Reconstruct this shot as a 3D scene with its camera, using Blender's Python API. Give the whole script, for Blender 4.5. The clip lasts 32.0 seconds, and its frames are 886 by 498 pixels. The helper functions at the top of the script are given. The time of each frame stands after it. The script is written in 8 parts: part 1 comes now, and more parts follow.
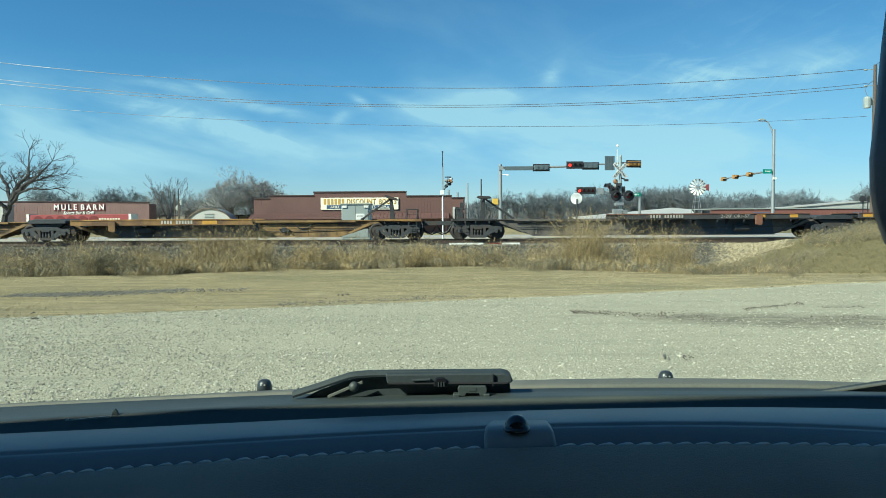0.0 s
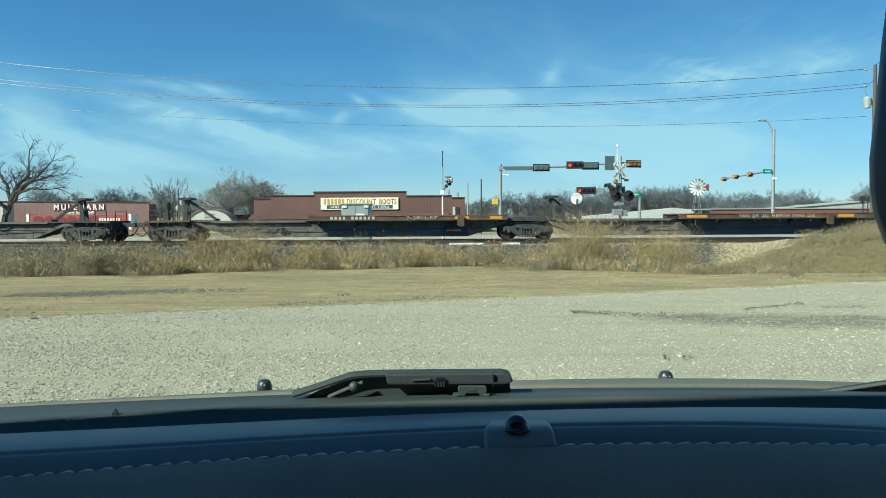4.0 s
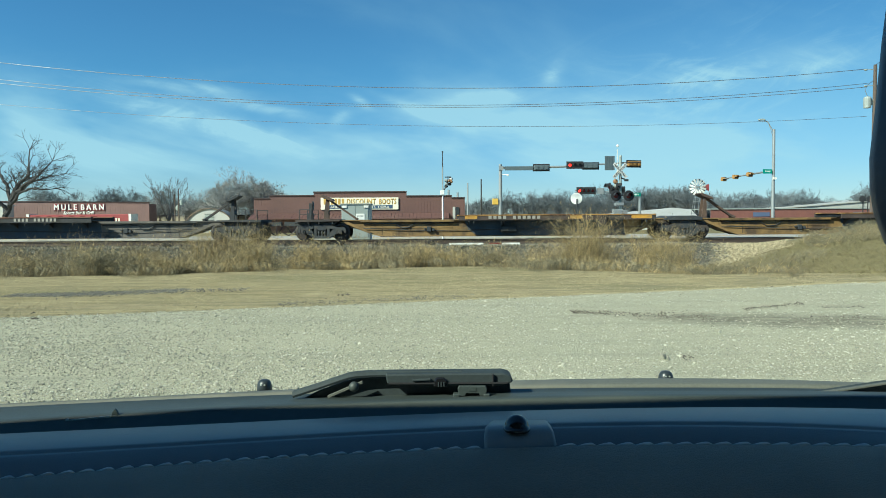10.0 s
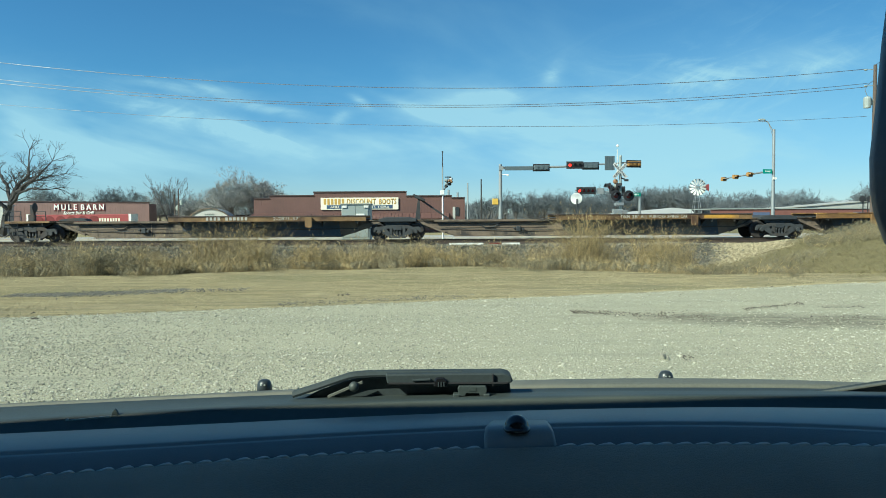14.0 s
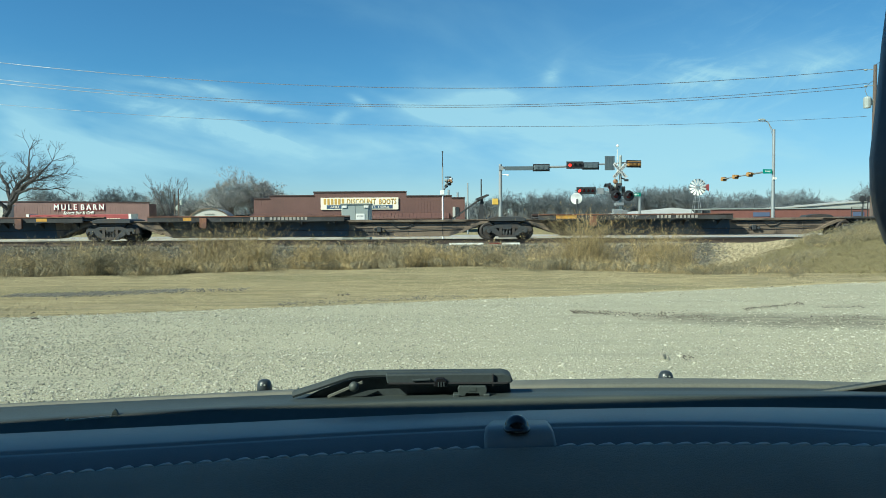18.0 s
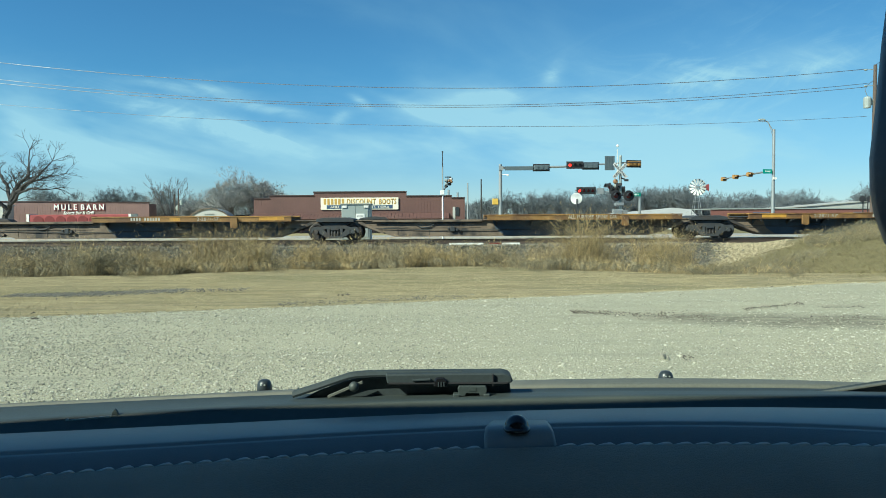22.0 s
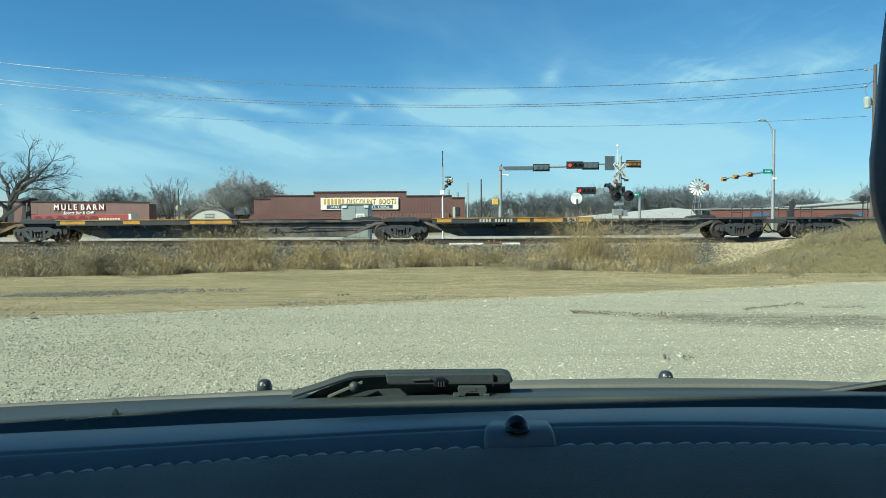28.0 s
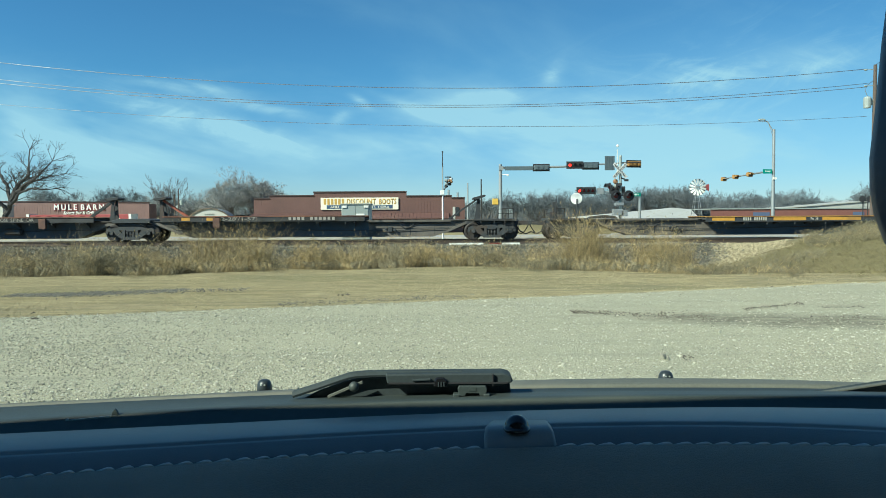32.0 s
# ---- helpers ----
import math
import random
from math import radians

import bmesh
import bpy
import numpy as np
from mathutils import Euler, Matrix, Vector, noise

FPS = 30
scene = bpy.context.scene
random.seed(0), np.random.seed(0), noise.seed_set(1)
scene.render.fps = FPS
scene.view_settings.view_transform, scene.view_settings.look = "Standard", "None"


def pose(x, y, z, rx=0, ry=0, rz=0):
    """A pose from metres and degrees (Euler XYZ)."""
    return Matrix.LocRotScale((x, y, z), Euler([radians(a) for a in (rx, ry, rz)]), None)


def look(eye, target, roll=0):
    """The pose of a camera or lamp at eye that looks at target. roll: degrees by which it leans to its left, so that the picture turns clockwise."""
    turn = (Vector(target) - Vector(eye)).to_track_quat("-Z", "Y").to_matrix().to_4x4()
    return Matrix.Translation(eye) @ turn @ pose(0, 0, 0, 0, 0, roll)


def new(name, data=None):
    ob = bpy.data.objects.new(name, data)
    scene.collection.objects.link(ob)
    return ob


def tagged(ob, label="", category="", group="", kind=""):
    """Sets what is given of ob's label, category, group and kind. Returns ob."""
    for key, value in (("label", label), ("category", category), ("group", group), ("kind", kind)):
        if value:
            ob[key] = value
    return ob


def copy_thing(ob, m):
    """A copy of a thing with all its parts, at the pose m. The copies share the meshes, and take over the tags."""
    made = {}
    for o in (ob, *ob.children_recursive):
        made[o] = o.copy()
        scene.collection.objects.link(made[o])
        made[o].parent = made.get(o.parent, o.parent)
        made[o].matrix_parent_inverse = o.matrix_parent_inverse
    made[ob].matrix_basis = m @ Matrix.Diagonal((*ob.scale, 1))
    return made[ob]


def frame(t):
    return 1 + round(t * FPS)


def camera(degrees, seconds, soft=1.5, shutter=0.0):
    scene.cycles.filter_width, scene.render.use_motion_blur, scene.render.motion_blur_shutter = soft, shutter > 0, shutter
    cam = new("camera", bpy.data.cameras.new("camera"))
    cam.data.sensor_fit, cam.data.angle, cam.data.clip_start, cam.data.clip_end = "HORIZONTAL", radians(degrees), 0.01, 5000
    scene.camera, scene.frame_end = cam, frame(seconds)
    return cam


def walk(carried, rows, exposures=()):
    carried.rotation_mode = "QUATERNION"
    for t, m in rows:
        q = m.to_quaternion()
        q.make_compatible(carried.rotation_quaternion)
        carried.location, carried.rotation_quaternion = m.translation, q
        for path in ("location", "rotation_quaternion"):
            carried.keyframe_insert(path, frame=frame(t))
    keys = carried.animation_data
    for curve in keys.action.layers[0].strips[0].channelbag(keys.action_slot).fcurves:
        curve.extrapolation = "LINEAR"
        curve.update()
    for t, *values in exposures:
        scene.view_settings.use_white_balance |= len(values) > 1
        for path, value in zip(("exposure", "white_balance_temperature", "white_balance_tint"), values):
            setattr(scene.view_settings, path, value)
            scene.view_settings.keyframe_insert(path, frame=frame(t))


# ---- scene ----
# A parked car looks across a gravel lot and a railway at a train of empty spine cars.
# x runs to the right along the track, y away from the car, z up; the lot lies at z = 0.
EYE = (0.0, 0.0, 1.45)
cam = camera(63.0, 32.0, soft=0.65)
VIEW = look(EYE, (0.0, 50.0, 1.45 - 50.0 * 0.04457), roll=-0.33)
walk(cam, [(0.0, VIEW), (32.0, VIEW)], exposures=[(0.0, 0.58, 5750, -6), (32.0, 0.58, 5750, -6)])

# ---- light ----
SUN_FROM = Vector((-1.25, -0.88, 1.10)).normalized()
world = bpy.data.worlds.new("sky")
scene.world = world
world.use_nodes = True


def sky():
    nt = world.node_tree
    n, l = nt.nodes, nt.links
    n.clear()
    out = n.new("ShaderNodeOutputWorld")
    bg = n.new("ShaderNodeBackground")
    bg.inputs["Strength"].default_value = 0.0675
    tex = n.new("ShaderNodeTexSky")
    tex.sky_type = "NISHITA"
    tex.sun_disc = False
    tex.sun_elevation = math.asin(SUN_FROM.z)
    tex.sun_rotation = math.atan2(SUN_FROM.x, SUN_FROM.y)
    tex.air_density, tex.dust_density, tex.ozone_density = 1.0, 0.0, 5.0
    # thin cirrus: streaks laid out over the bearing and the height of the sky
    co = n.new("ShaderNodeTexCoord")
    sep = n.new("ShaderNodeSeparateXYZ")
    l.new(co.outputs["Generated"], sep.inputs[0])

    def math_node(op, a, b=None, clamp=False):
        m = n.new("ShaderNodeMath")
        m.operation, m.use_clamp = op, clamp
        for k, v in enumerate((a, b)):
            if v is None:
                continue
            if isinstance(v, (int, float)):
                m.inputs[k].default_value = v
            else:
                l.new(v, m.inputs[k])
        return m.outputs[0]

    far = math_node("MAXIMUM", math_node("ABSOLUTE", sep.outputs["Y"]), 0.05)
    az = math_node("DIVIDE", sep.outputs["X"], far)
    el = math_node("DIVIDE", sep.outputs["Z"], far)

    def streaks(angle, sx, sy, scale, detail, rough, seed, lo, hi, dist=0.0):
        comb = n.new("ShaderNodeCombineXYZ")
        l.new(az, comb.inputs[0])
        l.new(el, comb.inputs[1])
        comb.inputs[2].default_value = seed
        mp = n.new("ShaderNodeMapping")
        mp.inputs["Rotation"].default_value = (0, 0, radians(angle))
        l.new(comb.outputs[0], mp.inputs[0])
        mp2 = n.new("ShaderNodeMapping")
        mp2.inputs["Scale"].default_value = (sx, sy, 1)
        l.new(mp.outputs[0], mp2.inputs[0])
        no = n.new("ShaderNodeTexNoise")
        no.inputs["Scale"].default_value = scale
        no.inputs["Detail"].default_value = detail
        no.inputs["Roughness"].default_value = rough
        no.inputs["Distortion"].default_value = dist
        l.new(mp2.outputs[0], no.inputs["Vector"])
        r = n.new("ShaderNodeMapRange")
        r.interpolation_type = "SMOOTHSTEP"
        r.inputs["From Min"].default_value, r.inputs["From Max"].default_value = lo, hi
        l.new(no.outputs["Fac"], r.inputs["Value"])
        return r.outputs[0]

    def bump(value, centre, width):
        d = math_node("DIVIDE", math_node("SUBTRACT", value, centre), width)
        return math_node("POWER", 2.718, math_node("MULTIPLY", math_node("MULTIPLY", d, d), -1.0))

    def blob(x, y, wx, wy, tilt=0.0):
        yy = math_node("SUBTRACT", el, math_node("MULTIPLY", math_node("SUBTRACT", az, x), tilt))
        return math_node("MULTIPLY", bump(az, x, wx), bump(yy, y, wy))

    fine = streaks(14, 1.0, 4.2, 6.5, 8, 0.62, 1.7, 0.40, 0.74, 0.6)
    soft = streaks(10, 1.0, 3.0, 2.4, 5, 0.55, 5.2, 0.38, 0.72, 0.3)
    wisps = streaks(-22, 1.0, 3.4, 7.5, 8, 0.66, 9.4, 0.44, 0.76, 1.1)
    # bearing, height, half length, half width, slope and weight of each wisp
    strands = ((-0.355, 0.181, 0.075, 0.0075, -0.12, 0.75), (-0.35, 0.136, 0.13, 0.017, -0.28, 1.5), (-0.25, 0.113, 0.10, 0.012, -0.25, 0.9), (-0.25, 0.152, 0.07, 0.008, -0.2, 0.8),
               (-0.111, 0.158, 0.012, 0.006, -0.5, 1.1), (-0.02, 0.141, 0.05, 0.008, -0.36, 1.35), (0.058, 0.161, 0.045, 0.012, 0.12, 1.5), (-0.14, 0.137, 0.012, 0.008, 0.3, 0.7),
               (0.155, 0.199, 0.014, 0.012, 0.5, 0.9), (0.235, 0.19, 0.04, 0.010, -0.25, 0.5), (0.43, 0.196, 0.17, 0.022, 0.12, 0.75), (-0.52, 0.10, 0.07, 0.008, -0.15, 0.6))
    grain = math_node("ADD", math_node("MULTIPLY", math_node("ADD", fine, math_node("MULTIPLY", wisps, 0.5)), 0.85), 0.26)
    drawn = None
    for x, y, wx, wy, slope, weight in strands:
        one = math_node("MULTIPLY", blob(x, y, wx, wy, slope), weight)
        drawn = one if drawn is None else math_node("ADD", drawn, one)
    drawn = math_node("MULTIPLY", drawn, grain)
    right = math_node("MULTIPLY", wisps, math_node("MULTIPLY", blob(0.42, 0.18, 0.28, 0.08, 0.2), 0.45))
    veil = math_node("MULTIPLY", soft, math_node("MULTIPLY", bump(el, 0.10, 0.075), 1.55))
    haze = math_node("MULTIPLY", blob(0.45, 0.12, 0.34, 0.11), 0.38)
    top = math_node("MULTIPLY", soft, math_node("MULTIPLY", bump(el, 0.27, 0.07), 0.16))
    total = math_node("ADD", drawn, math_node("ADD", math_node("ADD", right, veil), math_node("ADD", top, haze)), True)
    amount = math_node("MULTIPLY", total, 0.72, True)
    mix = n.new("ShaderNodeMix")
    mix.data_type = "RGBA"
    l.new(amount, mix.inputs["Factor"])
    tint = n.new("ShaderNodeMix")
    tint.data_type, tint.blend_type = "RGBA", "MULTIPLY"
    tint.inputs["Factor"].default_value = 1.0
    # the low sky is pale with haze, the high sky deep blue
    low = n.new("ShaderNodeMapRange")
    low.interpolation_type = "SMOOTHSTEP"
    low.inputs["From Min"].default_value, low.inputs["From Max"].default_value = 0.0, 0.20
    l.new(el, low.inputs["Value"])
    hue = n.new("ShaderNodeMix")
    hue.data_type = "RGBA"
    hue.inputs[6].default_value = (0.815, 0.938, 1.11, 1)
    hue.inputs[7].default_value = (0.655, 0.988, 1.087, 1)
    l.new(low.outputs[0], hue.inputs["Factor"])
    # brighter towards the sun's side
    side = n.new("ShaderNodeMapRange")
    side.inputs["From Min"].default_value, side.inputs["From Max"].default_value = -0.6, 0.6
    side.inputs["To Min"].default_value, side.inputs["To Max"].default_value = 1.01, 0.86
    l.new(az, side.inputs["Value"])
    lean = n.new("ShaderNodeMix")
    lean.data_type, lean.blend_type = "RGBA", "MULTIPLY"
    lean.inputs["Factor"].default_value = 1.0
    l.new(hue.outputs[2], lean.inputs[6])
    l.new(side.outputs[0], lean.inputs[7])
    l.new(lean.outputs[2], tint.inputs[7])
    l.new(tex.outputs[0], tint.inputs[6])
    l.new(tint.outputs[2], mix.inputs[6])
    mix.inputs[7].default_value = (5.0, 7.3, 8.0, 1)
    l.new(mix.outputs[2], bg.inputs["Color"])
    l.new(bg.outputs[0], out.inputs[0])


sky()
sun = new("sun", bpy.data.lights.new("sun", "SUN"))
sun.data.energy, sun.data.angle, sun.data.color = 5.0, radians(0.53), (1.0, 0.92, 0.74)
sun.matrix_world = look((0, 0, 60), Vector((0, 0, 60)) - SUN_FROM)


# ---- materials ----
def surface(name, color, rough=0.7, metal=0.0, vary=0.25, scale=6.0, fine=60.0, bump=0.15, dirt=None, amount=0.4, island=0.0, dirt_scale=1.3, coords="Object", stretch=(1, 1, 1), spec=0.5):
    """A worn surface: base colour with two scales of variation, patches of dirt and fine relief."""
    m = bpy.data.materials.new(name)
    m.use_nodes = True
    n, l = m.node_tree.nodes, m.node_tree.links
    b = n["Principled BSDF"]
    b.inputs["Roughness"].default_value, b.inputs["Metallic"].default_value = rough, metal
    b.inputs["Specular IOR Level"].default_value = spec
    co = n.new("ShaderNodeTexCoord")
    mp = n.new("ShaderNodeMapping")
    mp.inputs["Scale"].default_value = stretch
    l.new(co.outputs[coords], mp.inputs[0])
    info = n.new("ShaderNodeObjectInfo")
    shift = n.new("ShaderNodeVectorMath")
    shift.operation = "ADD"
    sc = n.new("ShaderNodeMath")
    sc.operation = "MULTIPLY"
    sc.inputs[1].default_value = 37.0
    l.new(info.outputs["Random"], sc.inputs[0])
    l.new(mp.outputs[0], shift.inputs[0])
    l.new(sc.outputs[0], shift.inputs[1])

    def nz(s, d):
        t = n.new("ShaderNodeTexNoise")
        t.inputs["Scale"].default_value, t.inputs["Detail"].default_value = s, d
        l.new(shift.outputs[0], t.inputs["Vector"])
        return t.outputs["Fac"]

    big, small = nz(scale, 4), nz(fine, 3)
    add = n.new("ShaderNodeMath")
    add.operation = "ADD"
    l.new(big, add.inputs[0])
    l.new(small, add.inputs[1])
    ramp = n.new("ShaderNodeMapRange")
    ramp.inputs["From Min"].default_value, ramp.inputs["From Max"].default_value = 0.65, 1.35
    ramp.inputs["To Min"].default_value, ramp.inputs["To Max"].default_value = 1 - vary, 1 + vary
    l.new(add.outputs[0], ramp.inputs[0])
    col = n.new("ShaderNodeMix")
    col.data_type, col.blend_type = "RGBA", "MULTIPLY"
    col.inputs["Factor"].default_value = 1
    col.inputs[6].default_value = (*color, 1)
    l.new(ramp.outputs[0], col.inputs[7])
    top = col.outputs[2]
    if dirt:
        d = nz(dirt_scale, 6)
        dr = n.new("ShaderNodeMapRange")
        dr.inputs["From Min"].default_value, dr.inputs["From Max"].default_value = 0.62 - amount * 0.35, 0.72 - amount * 0.2
        l.new(d, dr.inputs[0])
        mix = n.new("ShaderNodeMix")
        mix.data_type = "RGBA"
        mix.inputs[7].default_value = (*dirt, 1)
        l.new(dr.outputs[0], mix.inputs["Factor"])
        l.new(top, mix.inputs[6])
        top = mix.outputs[2]
    if island:
        geo = n.new("ShaderNodeNewGeometry")
        ir = n.new("ShaderNodeMapRange")
        ir.inputs["To Min"].default_value, ir.inputs["To Max"].default_value = 1 - island, 1 + island
        l.new(geo.outputs["Random Per Island"], ir.inputs[0])
        im = n.new("ShaderNodeMix")
        im.data_type, im.blend_type = "RGBA", "MULTIPLY"
        im.inputs["Factor"].default_value = 1
        l.new(top, im.inputs[6])
        l.new(ir.outputs[0], im.inputs[7])
        top = im.outputs[2]
    l.new(top, b.inputs["Base Color"])
    if bump:
        bp = n.new("ShaderNodeBump")
        bp.inputs["Strength"].default_value, bp.inputs["Distance"].default_value = bump, 0.02
        l.new(small, bp.inputs["Height"])
        l.new(bp.outputs[0], b.inputs["Normal"])
    return m


def glowing(name, color, strength):
    m = bpy.data.materials.new(name)
    m.use_nodes = True
    b = m.node_tree.nodes["Principled BSDF"]
    b.inputs["Base Color"].default_value = (*color, 1)
    b.inputs["Emission Color"].default_value = (*color, 1)
    b.inputs["Emission Strength"].default_value = strength
    return m


RUST = (0.075, 0.040, 0.022)
M = {
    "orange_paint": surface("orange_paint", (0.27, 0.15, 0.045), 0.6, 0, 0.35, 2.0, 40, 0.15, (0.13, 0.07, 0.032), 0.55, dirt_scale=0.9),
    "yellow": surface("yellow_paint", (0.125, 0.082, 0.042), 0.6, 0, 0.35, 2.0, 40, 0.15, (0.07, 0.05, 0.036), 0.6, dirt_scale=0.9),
    # worn edge paints, made brighter to carry the sun on the sill tops
    "edge_yellow": surface("worn_sunlit_yellow_edge", (0.38, 0.21, 0.055), 0.6, 0, 0.3, 2.0, 40, 0.15, (0.15, 0.075, 0.035), 0.5, dirt_scale=1.2),
    "edge_rust": surface("worn_sunlit_rust_edge", (0.19, 0.085, 0.05), 0.7, 0, 0.3, 2.0, 40, 0.15, (0.09, 0.05, 0.04), 0.45, dirt_scale=1.2),
    "web": surface("grimed_web", (0.066, 0.066, 0.066), 0.8, 0, 0.3, 1.2, 30, 0.2, (0.045, 0.042, 0.038), 0.3, spec=0.2),
    "shaded_web": surface("shaded_web", (0.062, 0.084, 0.110), 0.7, 0, 0.3, 1.2, 30, 0.2, (0.075, 0.078, 0.078), 0.3, spec=0.3),
    "brown": surface("brown_paint", (0.078, 0.056, 0.046), 0.7, 0, 0.35, 2.0, 40, 0.15, (0.05, 0.042, 0.038), 0.45, dirt_scale=1.1),
    "ochre": surface("ochre_paint", (0.20, 0.12, 0.05), 0.65, 0, 0.35, 2.0, 40, 0.15, RUST, 0.4),
    "spine_grey": surface("grimy_steel", (0.134, 0.118, 0.100), 0.6, 0, 0.3, 1.6, 30, 0.2, (0.033, 0.036, 0.039), 0.35),
    "spine_brown": surface("brown_grime", (0.185, 0.140, 0.100), 0.75, 0, 0.3, 1.6, 30, 0.2, (0.05, 0.044, 0.040), 0.35),
    "spine_yellow": surface("faded_yellow_steel", (0.25, 0.155, 0.058), 0.7, 0, 0.3, 1.6, 30, 0.2, (0.09, 0.06, 0.035), 0.45),
    "dark": surface("dark_steel", (0.042, 0.046, 0.050), 0.7, 0, 0.3, 3, 50, 0.2, (0.055, 0.046, 0.038), 0.25),
    "truck": surface("truck_casting", (0.050, 0.053, 0.054), 0.75, 0, 0.35, 5, 60, 0.25, (0.066, 0.052, 0.042), 0.3),
    "wheel": surface("wheel_steel", (0.052, 0.045, 0.040), 0.6, 0.3, 0.3, 6, 60, 0.15, (0.05, 0.04, 0.035), 0.3),
    "hitch": surface("hitch_steel", (0.036, 0.038, 0.040), 0.7, 0, 0.3, 5, 60, 0.2, (0.06, 0.044, 0.036), 0.25),
    "hitch_rust": surface("rusty_hitch", (0.105, 0.068, 0.048), 0.75, 0, 0.3, 5, 60, 0.2, (0.06, 0.044, 0.036), 0.35),
    "orange": surface("orange_strut", (0.30, 0.085, 0.045), 0.6, 0, 0.25, 5, 60, 0.1),
    "reflector": surface("reflector_yellow", (0.55, 0.29, 0.045), 0.5, 0, 0.15, 6, 60, 0.0, (0.35, 0.2, 0.06), 0.25),
    "white": surface("white_paint", (0.78, 0.77, 0.72), 0.6, 0, 0.1, 4, 60, 0.05, (0.55, 0.52, 0.46), 0.2),
    "letter": surface("letter_white", (0.46, 0.44, 0.37), 0.7, 0, 0.2, 8, 60, 0.0),
    "letter_grey": surface("letter_grey", (0.33, 0.31, 0.265), 0.7, 0, 0.25, 8, 60, 0.0),
    "letter_dull": surface("letter_dull", (0.19, 0.125, 0.085), 0.7, 0, 0.2, 8, 60, 0.0),
    "letter_orange": surface("letter_orange", (0.36, 0.20, 0.10), 0.7, 0, 0.2, 8, 60, 0.0),
    "well": surface("well_brown", (0.112, 0.075, 0.058), 0.75, 0, 0.25, 1.2, 30, 0.2, (0.085, 0.055, 0.04), 0.35),
    "scrawl": surface("scrawl_paint", (0.24, 0.20, 0.165), 0.8, 0, 0.3, 8, 60, 0.0),
    "amber_box": surface("amber_box", (0.62, 0.40, 0.07), 0.55, 0, 0.1, 4, 40, 0.0),
    "trim": surface("navy_trim", (0.03, 0.05, 0.085), 0.5, 0, 0.1, 10, 200, 0.05),
    "slate": surface("slate_sign_back", (0.10, 0.13, 0.145), 0.5, 0.1, 0.15, 2, 30, 0.05),
    "rail": surface("rail_steel", (0.10, 0.075, 0.06), 0.5, 0.4, 0.2, 3, 50, 0.1),
    "tie": surface("tie_wood", (0.085, 0.07, 0.058), 0.9, 0, 0.3, 6, 40, 0.3),
    "ballast": surface("ballast_stone", (0.155, 0.145, 0.112), 0.9, 0, 0.25, 8, 90, 0.3, island=0.6),
    "gravel": surface("gravel_stone", (0.43, 0.413, 0.322), 0.9, 0, 0.15, 8, 90, 0.3, island=0.45),
    "fine_gravel": surface("fine_gravel", (0.33, 0.315, 0.24), 0.95, 0, 0.2, 8, 90, 0.3, island=0.45),
    "spilt": surface("spilt_stone", (0.15, 0.14, 0.115), 0.9, 0, 0.25, 8, 90, 0.3, island=0.45),
    "clod": surface("dark_clod", (0.10, 0.085, 0.065), 0.95, 0, 0.3, 8, 60, 0.3, island=0.3),
    "concrete": surface("concrete", (0.38, 0.365, 0.325), 0.85, 0, 0.15, 0.6, 12, 0.15, (0.29, 0.275, 0.245), 0.4),
    "barn": surface("barn_metal", (0.14, 0.074, 0.063), 0.6, 0, 0.12, 0.5, 8, 0.05, (0.12, 0.066, 0.057), 0.3, dirt_scale=0.3),
    "barn_rose": surface("barn_faded_metal", (0.215, 0.128, 0.113), 0.6, 0, 0.12, 0.5, 8, 0.05, (0.185, 0.108, 0.095), 0.3, dirt_scale=0.3),
    "barn_trim": surface("barn_trim", (0.05, 0.03, 0.028), 0.6, 0, 0.1, 1, 20, 0.0),
    "white_metal": surface("white_metal", (0.46, 0.455, 0.42), 0.5, 0, 0.08, 0.4, 10, 0.05, (0.42, 0.41, 0.37), 0.25, dirt_scale=0.4),
    "cream": surface("cream_panel", (0.80, 0.765, 0.61), 0.6, 0, 0.06, 0.6, 20, 0.0),
    "gold": surface("gold_letter", (0.50, 0.32, 0.08), 0.6, 0, 0.1, 2, 20, 0.0),
    "navy": surface("navy_panel", (0.05, 0.09, 0.16), 0.6, 0, 0.1, 2, 20, 0.0),
    "red": surface("red_panel", (0.30, 0.06, 0.06), 0.55, 0, 0.15, 1, 20, 0.0),
    "dark_red": surface("dark_red", (0.16, 0.02, 0.02), 0.6, 0, 0.15, 1, 20, 0.0),
    "silver": surface("silver_cabinet", (0.33, 0.365, 0.34), 0.55, 0.2, 0.08, 1.5, 20, 0.05, (0.36, 0.385, 0.355), 0.25),
    "galv": surface("galvanised", (0.29, 0.31, 0.315), 0.5, 0.3, 0.1, 3, 30, 0.05),
    "black": surface("black_paint", (0.025, 0.025, 0.027), 0.6, 0, 0.15, 4, 40, 0.05),
    "signal_yellow": surface("signal_yellow", (0.31, 0.165, 0.045), 0.55, 0, 0.12, 4, 40, 0.0),
    "sign_green": surface("sign_green", (0.01, 0.22, 0.17), 0.5, 0, 0.1, 3, 20, 0.0),
    "pole_wood": surface("pole_wood", (0.11, 0.085, 0.07), 0.9, 0, 0.25, 3, 30, 0.3, stretch=(4, 4, 0.4)),
    "wire": surface("wire", (0.50, 0.51, 0.52), 0.32, 0.95, 0.1, 3, 20, 0.0),
    "bark": surface("bark", (0.165, 0.15, 0.138), 0.95, 0, 0.25, 4, 40, 0.3),
    "bark_dark": surface("bark_dark", (0.060, 0.056, 0.052), 0.95, 0, 0.25, 4, 40, 0.3),
